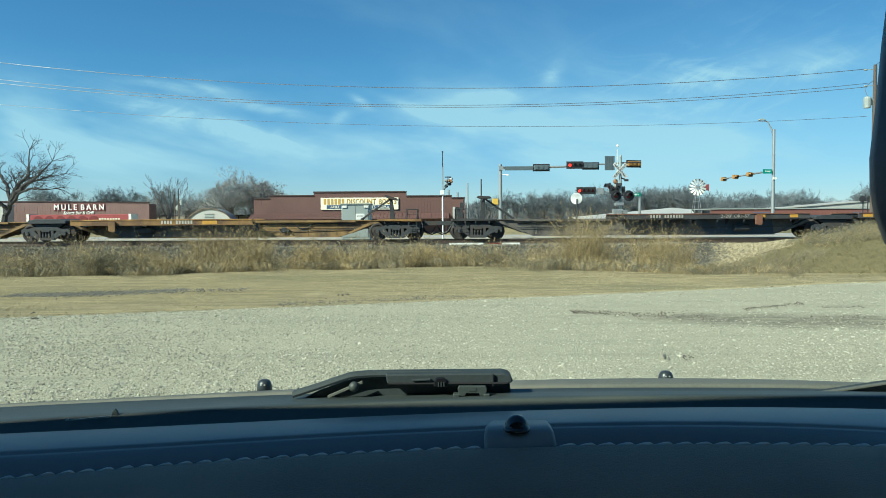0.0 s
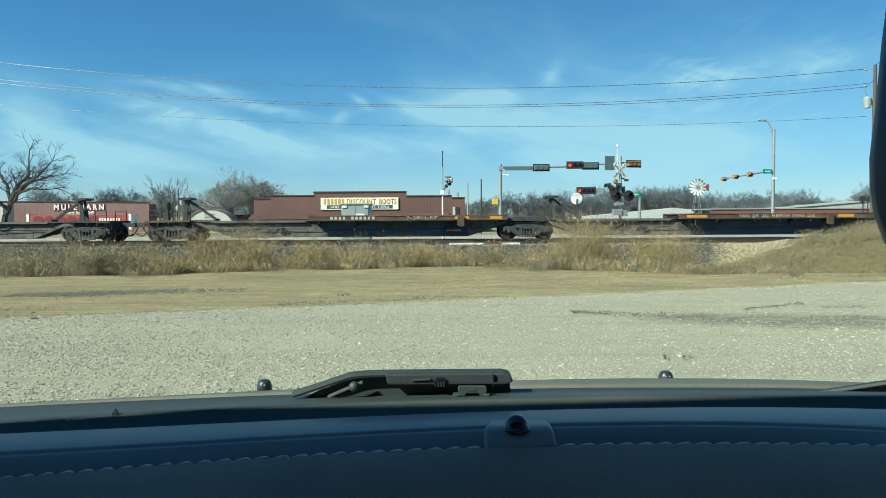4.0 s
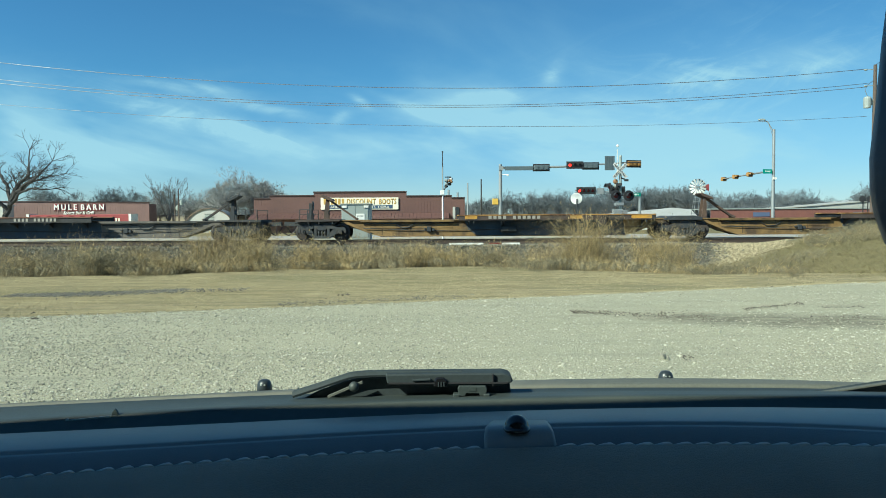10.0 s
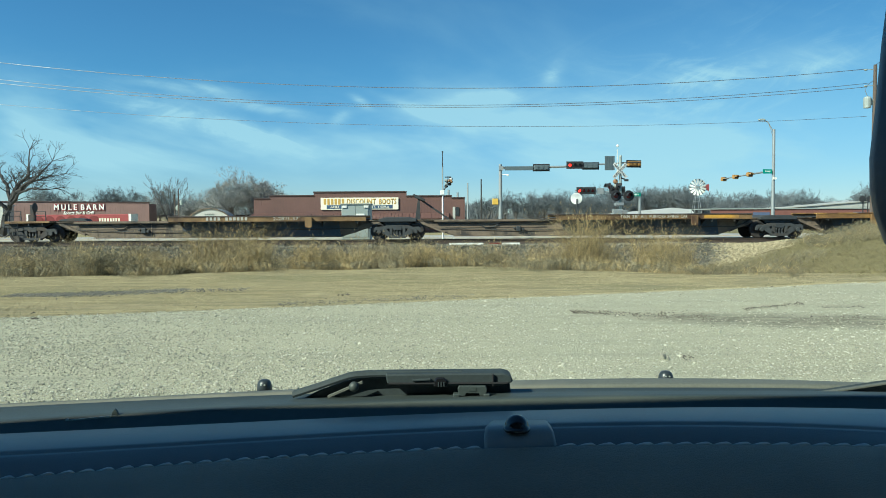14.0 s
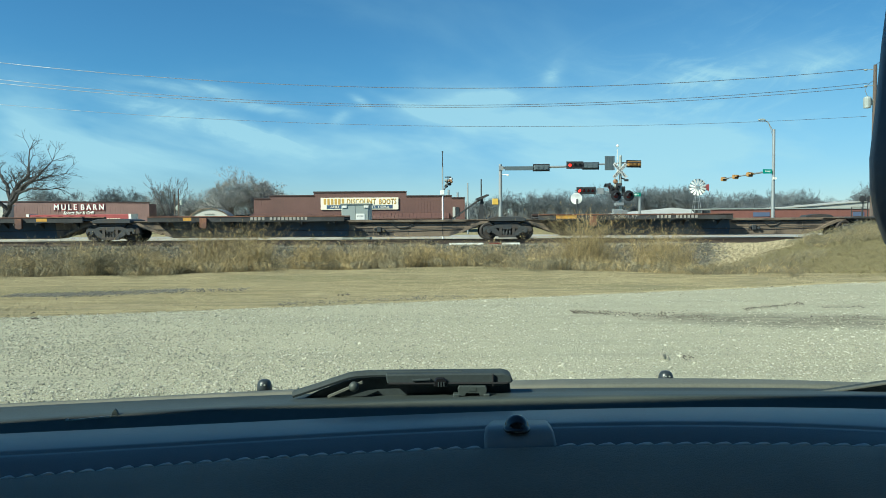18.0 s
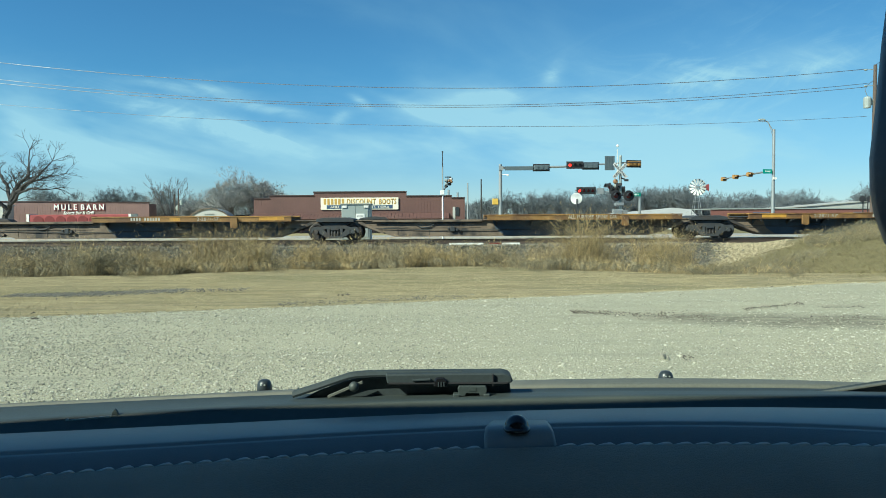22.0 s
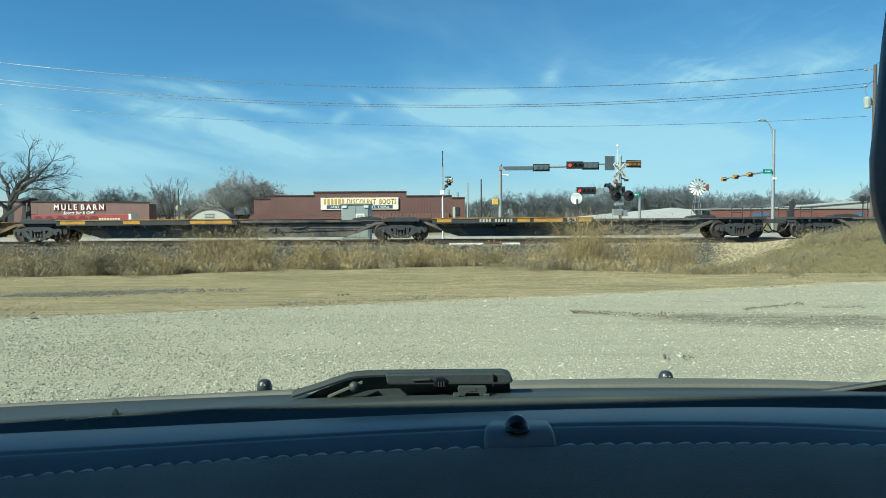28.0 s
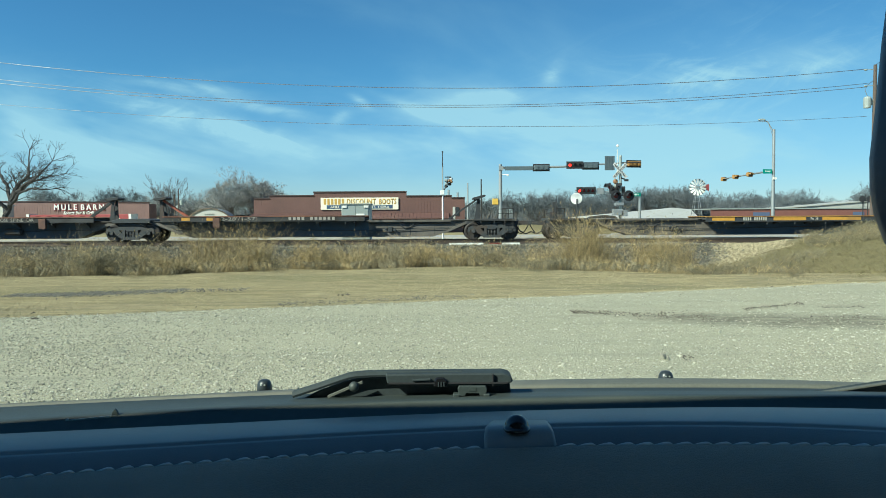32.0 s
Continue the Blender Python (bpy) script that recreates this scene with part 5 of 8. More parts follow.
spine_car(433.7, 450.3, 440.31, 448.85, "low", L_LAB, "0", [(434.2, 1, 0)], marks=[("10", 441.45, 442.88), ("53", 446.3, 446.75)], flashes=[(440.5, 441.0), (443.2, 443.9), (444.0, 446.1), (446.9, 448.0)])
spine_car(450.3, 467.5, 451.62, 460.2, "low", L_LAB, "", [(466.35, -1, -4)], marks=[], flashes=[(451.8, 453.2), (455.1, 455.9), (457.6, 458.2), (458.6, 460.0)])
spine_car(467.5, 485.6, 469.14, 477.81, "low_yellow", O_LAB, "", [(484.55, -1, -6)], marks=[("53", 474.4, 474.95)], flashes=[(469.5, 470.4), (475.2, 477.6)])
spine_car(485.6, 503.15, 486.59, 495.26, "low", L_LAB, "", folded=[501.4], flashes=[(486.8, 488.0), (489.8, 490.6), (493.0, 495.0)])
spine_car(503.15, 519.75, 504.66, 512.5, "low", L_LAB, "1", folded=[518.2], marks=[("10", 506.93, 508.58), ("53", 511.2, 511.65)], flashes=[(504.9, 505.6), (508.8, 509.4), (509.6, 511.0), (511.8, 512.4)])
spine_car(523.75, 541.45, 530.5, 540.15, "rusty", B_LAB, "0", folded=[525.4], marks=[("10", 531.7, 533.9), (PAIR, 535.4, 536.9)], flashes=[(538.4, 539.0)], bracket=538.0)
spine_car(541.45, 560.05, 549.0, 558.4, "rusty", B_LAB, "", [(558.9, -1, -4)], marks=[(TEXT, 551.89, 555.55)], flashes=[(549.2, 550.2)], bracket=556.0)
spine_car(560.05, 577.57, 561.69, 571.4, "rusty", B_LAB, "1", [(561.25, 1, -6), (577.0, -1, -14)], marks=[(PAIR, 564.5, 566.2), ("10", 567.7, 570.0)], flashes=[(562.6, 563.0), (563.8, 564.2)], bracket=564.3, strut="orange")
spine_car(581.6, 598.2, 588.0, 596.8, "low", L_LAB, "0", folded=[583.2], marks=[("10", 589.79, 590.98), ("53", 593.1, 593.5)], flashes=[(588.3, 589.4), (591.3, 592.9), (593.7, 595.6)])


def well_car(x0, x1):
    """A brown well car with ribbed sides between trucks at x0 and x1."""
    ob = thing("well_car", "brown ribbed well car with spray-painted sides", "rail car", on_track(x0), "platforms of the train")
    TRAIN.append((ob, x0))
    L = x1 - x0
    a, b = 1.75, L - 1.1
    for y in (-1, 1):
        bm = bmesh.new()
        box(bm, a, b, min(y * 1.26, y * 1.30), max(y * 1.26, y * 1.30), 0.16, 1.12)
        part("side_sheet", bm, M["well"], ob, "weathered brown steel side sheet")
        bm = bmesh.new()
        slab(bm, [(0.0, 1.12), (L, 1.12), (L, 1.33), (0.0, 1.33)], y * 1.22, y * 1.38)
        bevel(bm, 0.012)
        part("top_chord", bm, M["well"], ob)
        bm = bmesh.new()
        box(bm, a, b, min(y * 1.24, y * 1.42), max(y * 1.24, y * 1.42), 0.10, 0.19)
        part("side_sill", bm, M["well"], ob)
        bm = bmesh.new()
        box(bm, -0.06, 0.06, min(y * 1.302, y * 1.40), max(y * 1.302, y * 1.40), 0.195, 1.115)
        rib = mesh_of(bm, "rib", M["well"])
        for i in range(11):
            part("rib", rib, None, ob, m=pose(a + 0.12 + (b - a - 0.24) * i / 10, 0, 0))
    bm = bmesh.new()
    box(bm, a, b, -1.25, 1.25, 0.16, 0.24)
    part("floor", bm, M["dark"], ob)
    for s, x in ((-1, 0.0), (1, L)):
        bm = bmesh.new()
        slab(bm, [(x + s * 1.2, 1.05), (x - s * 1.0, 1.10), (x - s * 1.9, 0.5), (x - s * 1.1, 0.72), (x + s * 1.2, 0.74)], -0.9, 0.9)
        part("bolster_casting", bm, M["dark"], ob)
        coupled_end(ob, x, s, 1.08, M["well"])
        truck(ob, x)
    brake_stand(ob, -0.9, 1.05)
    for x, w in ((1.2, 4.4), (15.6, 2.4)):
        bm = bmesh.new()
        box(bm, x, x + w, 1.0, 1.2, 1.40, 1.47)
        for k in range(4):
            box(bm, x + 0.1 + (w - 0.3) * k / 3, x + 0.2 + (w - 0.3) * k / 3, 1.05, 1.15, 1.335, 1.399)
        box(bm, x + w * 0.62, x + w * 0.62 + 0.40, 0.95, 1.0, 1.471, 1.78)
        box(bm, x + w * 0.62 + 0.03, x + w * 0.62 + 0.10, 1.001, 1.3, 1.471, 1.74)
        box(bm, x + w * 0.62 + 0.30, x + w * 0.62 + 0.37, 1.001, 1.3, 1.471, 1.74)
        part("guide_frame", bm, M["dark"], ob, "dark container guide on the far chord")
    for words, x, z, h, w, mt in (("53", 2.72, 0.66, 0.54, 0.90, "letter_orange"), ("53", 1.95, 1.225, 0.13, 0.22, "letter"), ("48", 2.85, 1.225, 0.13, 0.22, "letter"), ("40/20", 4.15, 1.225, 0.13, 0.5, "letter"), ("40/20", 16.3, 1.225, 0.13, 0.45, "letter"), ("48", 17.5, 1.225, 0.13, 0.22, "letter"), ("53", 18.2, 1.225, 0.13, 0.22, "letter")):
        part("lettering", writing(words, h, w), M[mt], ob, m=pose(x, -1.385 if z > 1 else -1.304, z))
    for cnt, x, z, h, w, mt in ((3, 4.95, 0.72, 0.28, 0.66, "letter_dull"), (5, 6.38, 0.72, 0.28, 0.90, "letter_dull"), (9, 7.8, 0.50, 0.06, 1.0, "scrawl"), (9, 7.8, 0.39, 0.06, 1.0, "scrawl"), (6, 9.3, 0.50, 0.06, 0.5, "scrawl"), (6, 9.3, 0.39, 0.06, 0.5, "scrawl"), (5, 17.3, 0.62, 0.08, 0.45, "scrawl"), (5, 17.3, 0.45, 0.08, 0.45, "scrawl")):
        part("lettering", bars(cnt, h, w), M[mt], ob, m=pose(x, -1.304, z))
    # loops of spray paint
    for x in (7.6, 9.3, 12.5, 14.0, 15.6, 17.3):
        bm = bmesh.new()
        last = None
        for i in range(34):
            t = i / 33
            p = Vector((x - 0.40 + 0.80 * t + 0.14 * math.cos(t * 23 + x), -1.307, 0.76 + 0.15 * math.sin(t * 17 + x) + 0.05 * math.sin(t * 7 + x)))
            if last is not None:
                beam(bm, last, p, 0.006, 0.02)
            last = p
        part("spray_paint", bm, M["scrawl"], ob, "pale looping spray-paint scrawl")
    for x in (1.0, 5.6, 9.7, 13.0, 18.9):
        bm = bmesh.new()
        box(bm, x, x + 0.55, -1.386, -1.381, 1.17, 1.28)
        part("reflector", bm, M["ochre"], ob, "faded orange reflective strip")
    return ob


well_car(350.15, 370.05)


# ---- buildings beyond the road ----
FAR_Z = -0.93


def ribbed(bm, outline_top, y, x0, x1, pitch, proud=0.05):
    """Standing ribs of a sheet-metal wall below a stepped top line."""
    x = x0 + pitch / 2
    while x < x1:
        z = max(t for a, b, t in outline_top if a <= x <= b) - 0.12
        box(bm, x - 0.05, x + 0.05, y - proud, y, FAR_Z, z)
        x += pitch


def store():
    steps = [(-28.7, -26.3, 4.28), (-26.3, -19.6, 4.70), (-19.6, -5.5, 5.22), (-5.5, 1.38, 4.56), (1.38, 3.35, 4.25)]
    ob = thing("boot_store", "dark brown metal store with a stepped front and a sign", "building", pose(0, 110, 0))
    bm = bmesh.new()
    for a, b, t in steps:
        box(bm, a, b, 0.0, 0.3, FAR_Z, t)
    part("front_wall", bm, M["barn"], ob, "brown ribbed metal front")
    bm = bmesh.new()
    ribbed(bm, steps, -0.002, -28.7, 3.35, 0.45, 0.013)
    part("wall_ribs", bm, M["barn"], ob)
    bm = bmesh.new()
    for a, b, t in steps:
        box(bm, a - 0.04, b + 0.04, -0.14, 0.36, t + 0.003, t + 0.17)
    part("coping", bm, M["barn_trim"], ob, "dark metal coping")
    bm = bmesh.new()
    box(bm, -28.6, 3.25, 0.31, 26, FAR_Z, 4.1)
    part("hall", bm, M["barn"], ob)
    bm = bmesh.new()
    a = [bm.verts.new(p) for p in ((-28.9, -2.6, 1.30), (0.9, -2.6, 1.30), (0.9, -0.06, 2.05), (-28.9, -0.06, 2.05))]
    b = [bm.verts.new(v.co + Vector((0, 0, -0.1))) for v in a]
    bm.faces.new(a)
    bm.faces.new(b[::-1])
    for i in range(4):
        bm.faces.new((a[i], b[i], b[(i + 1) % 4], a[(i + 1) % 4]))
    x = -28.7
    while x < 0.8:
        beam(bm, (x, -2.6, 1.33), (x, -0.07, 2.08), 0.07, 0.06)
        x += 0.55
    part("awning", bm, M["barn"], ob, "ribbed brown metal awning")
    for i in range(9):
        bm = bmesh.new()
        box(bm, -28.4 + i * 3.6, -28.25 + i * 3.6, -2.5, -2.35, FAR_Z, 1.25)
        part("post", bm, M["barn_trim"], ob)
    bm = bmesh.new()
    box(bm, -18.5, -6.7, -0.22, -0.06, 2.60, 4.42)
    bevel(bm, 0.03)
    sg = part("sign", bm, M["cream"], ob, "cream sign with gold letters over a blue band")
    bm = bars(6, 0.88, 3.3, 0.03)
    part("lettering", bm, M["gold"], sg, m=pose(-16.5, -0.225, 3.83))
    part("lettering", writing("DISCOUNT", 0.88, 4.4, 0.03, 1.1, 0.025), M["gold"], sg, m=pose(-12.35, -0.225, 3.83))
    part("lettering", writing("BOOTS", 0.88, 2.6, 0.03, 1.1, 0.025), M["gold"], sg, m=pose(-8.35, -0.225, 3.83))
    bm = bmesh.new()
    box(bm, -17.6, -7.6, -0.245, -0.222, 2.76, 3.30)
    part("band", bm, M["navy"], sg)
    part("lettering", writing("AND", 0.34, 1.3, 0.02), M["cream"], sg, m=pose(-16.4, -0.248, 3.03))
    part("lettering", writing("OUTFITTERS", 0.34, 5.0, 0.02), M["cream"], sg, m=pose(-10.6, -0.248, 3.03))
    for x, w in ((2.0, 0.5),):
        bm = bmesh.new()
        box(bm, x, x + w, -0.1, -0.055, 1.6, 2.9)
        part("window", bm, M["glass_dark"], ob)
        bm = bmesh.new()
        box(bm, x - 0.5, x - 0.1, -0.1, -0.055, 0.9, 2.95)
        part("door_leaf", bm, M["white_metal"], ob)
    for x, z in ((0.9, 5.6), (2.3, 5.2)):
        bm = bmesh.new()
        tube(bm, (x, 2, 4.0), (x, 2, z), 0.16, None, 8)
        part("flue", bm, M["galv"], ob)


store()


def mule_barn():
    ob = thing("bar_and_grill", "long brown metal barn with white letters", "building", pose(0, 125, 0))
    bm = bmesh.new()
    slab(bm, [(-80.6, FAR_Z), (-50.7, FAR_Z), (-50.7, 4.17), (-80.6, 4.51)], 0, 0.3)
    part("front_wall", bm, M["barn_rose"], ob, "brown ribbed metal wall")
    bm = bmesh.new()
    ribbed(bm, [(-80.7, -50.6, 4.16)], -0.002, -80.6, -50.7, 0.45, 0.013)
    part("wall_ribs", bm, M["barn_rose"], ob)
    bm = bmesh.new()
    slab(bm, [(-80.7, 4.515), (-50.6, 4.175), (-50.6, 4.32), (-80.7, 4.66)], -0.14, 0.36)
    part("coping", bm, M["barn_trim"], ob)
    bm = bmesh.new()
    box(bm, -80.5, -50.8, 0.31, 3.5, FAR_Z, 3.95)
    part("hall", bm, M["barn_rose"], ob)
    for words, x, w in (("MULE", -65.05, 3.9), ("BARN", -60.4, 3.9)):
        back = mesh_of(writing(words, 0.98, w, 0.05, 1.55), "letter_backing", M["red"])
        for k, (dx, dz) in enumerate(((-0.13, -0.14), (0.13, -0.14), (-0.13, 0.14), (0.13, 0.14))):
            part("letter_backing", back, None, ob, "red outline of the letters", pose(x + dx, -0.06 - 0.004 * k, 3.46 + dz))
        face = mesh_of(writing(words, 0.98, w, 0.05, 1.55), "lettering", M["white"])
        for k, dx in enumerate((-0.045, 0.045)):
            part("lettering", face, None, ob, "white raised letters", pose(x + dx, -0.13 - 0.004 * k, 3.46))
    part("lettering", writing("Sports Bar & Grill", 0.74, 5.3, 0.05, 1.0, 0.03, 0.25), M["white"], ob, m=pose(-62.8, -0.08, 2.40))
    tr = thing("red_trailer", "long red food trailer with dark arched panels", "trailer", pose(0, 112, FAR_Z))
    bm = bmesh.new()
    box(bm, -64.2, -48.4, 0, 2.4, 0.75, 3.05)
    bevel(bm, 0.06)
    part("body", bm, M["red"], tr)
    for i in range(6):
        bm = bmesh.new()
        x = -62.6 + i * 1.72
        arch = [(x - 0.75, 1.5), (x + 0.75, 1.5)] + [(x + 0.75 * math.cos(t), 2.25 + 0.6 * math.sin(t)) for t in (0, 0.5, 1.05, 1.57, 2.1, 2.64, 3.14)]
        slab(bm, arch, -0.06, -0.004)
        part("arched_panel", bm, M["dark_red"], tr)
    for x in (-64.4, -48.6):
        bm = bmesh.new()
        box(bm, x, x + 0.4, -0.08, 2.5, 0.7, 3.12)
        part("end_trim", bm, M["white"], tr)
    part("lettering", bars(8, 0.5, 3.4, 0.03), M["cream"], tr, m=pose(-51.6, -0.01, 2.2))
    for x in (-60, -52):
        bm = bmesh.new()
        lathe(bm, [(0.1, -0.1), (0.38, -0.1), (0.38, 0.1), (0.1, 0.1)], 14, "y", (x, 0.2, 0.38))
        part("wheel", bm, M["rubber"], tr)
    bm = bmesh.new()
    tube(bm, (-64.4, 1.0, 0.0), (-64.4, 1.0, 0.75), 0.08)
    tube(bm, (-48.4, 1.0, 0.0), (-48.4, 1.0, 0.75), 0.08)
    part("jack", bm, M["galv"], tr)


mule_barn()


def quonset():
    ob = thing("quonset_hut", "white round-roofed metal hut with a rusty rim", "building", pose(-38.1, 118, FAR_Z, 0, 0, -3))
    R, H = 4.35, 3.95
    arc = [(R * math.cos(t), H * math.sin(t)) for t in (math.pi * i / 24 for i in range(25))]
    bm = bmesh.new()
    slab(bm, [(x * 0.985, z * 0.985) for x, z in arc], 0.1, 0.25)
    part("end_wall", bm, M["white_metal"], ob, "white end wall")
    bm = bmesh.new()
    a = [bm.verts.new((x, 0, z)) for x, z in arc]
    b = [bm.verts.new((x, 3.2, z)) for x, z in arc]
    for i in range(24):
        bm.faces.new((a[i], a[i + 1], b[i + 1], b[i]))
    part("round_roof", bm, M["galv"], ob)
    bm = bmesh.new()
    for (x, z), (p, q) in zip(arc, arc[1:]):
        beam(bm, (x, 0.02, z), (p, 0.02, q), 0.25, 0.16)
    part("rim", bm, M["spine_brown"], ob, "rust-brown roof rim")
    bm = bmesh.new()
    box(bm, -0.75, 0.75, 0.04, 0.097, 0.0, 3.0)
    part("door_leaf", bm, M["silver"], ob)
    bm = bmesh.new()
    for z in (2.0, 2.5, 3.0):
        box(bm, -0.8, 0.8, 0.0, 0.038, z, z + 0.07)
    part("door_frame", bm, M["barn_trim"], ob)


quonset()


def right_buildings():
    ob = thing("white_warehouse", "long low white metal warehouse", "building", pose(0, 130, 0))
    bm = bmesh.new()
    box(bm, 24.5, 46.1, 0, 0.3, FAR_Z, 0.55)
    part("front_wall", bm, M["white_metal"], ob)
    bm = bmesh.new()
    low = [bm.verts.new(p) for p in ((24.2, -0.3, 0.5), (36, -0.3, 0.56), (46.4, -0.3, 0.6))]
    high = [bm.verts.new(p) for p in ((24.8, 9, 1.25), (44.1, 9, 2.95), (47.6, 9, 2.6))]
    back = [bm.verts.new(p) for p in ((24.8, 18, 0.5), (44.1, 18, 0.5), (47.6, 18, 0.5))]
    for i in range(2):
        bm.faces.new((low[i], low[i + 1], high[i + 1], high[i]))
        bm.faces.new((high[i], high[i + 1], back[i + 1], back[i]))
    part("roof", bm, M["white_metal"], ob, "pale sheet-metal roof")
    bm = bmesh.new()
    x = 25
    while x < 48:
        box(bm, x, x + 0.06, -0.04, -0.003, FAR_Z, 0.5)
        x += 0.9
    part("wall_ribs", bm, M["white_metal"], ob)
    for x, w, z in ((27.5, 1.6, 0.45), (33.5, 2.6, 0.45), (40.5, 2.2, 0.45)):
        bm = bmesh.new()
        box(bm, x, x + w, -0.06, -0.003, FAR_Z, z)
        part("loading_door", bm, M["silver"], ob)
    ob = thing("brown_warehouse", "long low red-brown building with a pale roof", "building", pose(0, 140, 0))
    bm = bmesh.new()
    box(bm, 51.9, 92, 0, 0.3, FAR_Z, 2.55)
    part("front_wall", bm, M["brown_wall"], ob)
    bm = bmesh.new()
    x = 52.2
    while x < 92:
        box(bm, x, x + 0.08, -0.022, -0.003, FAR_Z, 2.5)
        x += 1.0
    part("wall_ribs", bm, M["brown_wall"], ob)
    bm = bmesh.new()
    box(bm, 51.7, 92.2, -0.2, 12, 2.553, 2.75)
    part("roof_edge", bm, M["silver"], ob)
    for x, w in ((60.0, 3.2), (79.3, 2.2)):
        bm = bmesh.new()
        box(bm, x, x + w, -0.09, -0.055, 1.15, 1.95)
        part("window", bm, M["blue_panel"], ob, "blue reflecting window")
    ob = thing("pale_roofed_hall", "large hall with a pale sloping roof", "building", pose(0, 160, 0))
    bm = bmesh.new()
    slab(bm, [(70, FAR_Z), (100, FAR_Z), (100, 4.7), (70, 2.4)], 0, 20)
    part("gable", bm, M["white_metal"], ob)
    bm = bmesh.new()
    slab(bm, [(69.6, 2.42), (100, 4.75), (100, 4.95), (69.6, 2.62)], -0.3, 20.3)
    part("roof", bm, M["white_metal"], ob)
    ob = thing("white_shed", "small white shed beside the brown barn", "shed", pose(0, 118, 0))
    bm = bmesh.new()
    box(bm, -77.0, -71.7, 0, 3.0, FAR_Z, 3.7)
    part("wall", bm, M["white_metal"], ob)
    bm = bmesh.new()
    slab(bm, [(-77.2, 3.703), (-71.5, 3.703), (-71.5, 3.85), (-74.3, 4.3), (-77.2, 3.85)], -0.15, 3.15)
    part("roof", bm, M["white_metal"], ob)
    ob = thing("yard_fence", "low tan panel fence with a dark top rail", "fence", pose(0, 138, FAR_Z))
    rail = bmesh.new()
    box(rail, -56.5, -36.5, -0.05, 0.05, 2.75, 2.95)
    part("top_rail", rail, M["barn_trim"], ob)
    bm = bmesh.new()
    box(bm, -1.22, 1.22, -0.02, 0.02, 0.15, 2.74)
    panel = mesh_of(bm, "panel", M["tan_panel"])
    bm = bmesh.new()
    box(bm, -0.07, 0.07, -0.07, 0.07, 0.0, 2.95)
    post = mesh_of(bm, "post", M["barn_trim"])
    for i in range(8):
        part("panel", panel, None, ob, m=pose(-55.2 + i * 2.5, 0, 0))
        part("post", post, None, ob, m=pose(-56.45 + i * 2.5, -0.1, 0))
    # the far side of the level crossing
    ob = thing("crossing_signal", "distant level crossing lamps on thin posts", "crossing signal", pose(35.0, 60.0, -0.03))
    for x in (-0.18, 0.22):
        bm = bmesh.new()
        tube(bm, (x, 0, 0), (x, 0, 2.6), 0.045, None, 8)
        part("post", bm, M["black"], ob)
        bm = bmesh.new()
        lathe(bm, [(0.05, 0.08), (0.26, 0.06), (0.27, 0.0), (0.05, -0.02)], 16, "y", (x * 1.5, -0.08, 2.75))
        part("lamp_backing", bm, M["black"], ob)
    bm = bmesh.new()
    tube(bm, (-0.3, 0, 2.6), (0.34, 0, 2.6), 0.03, None, 8)
    tube(bm, (0.0, 0, 2.6), (0.0, 0, 3.15), 0.03, None, 8)
    part("cross_arm", bm, M["black"], ob)


right_buildings()


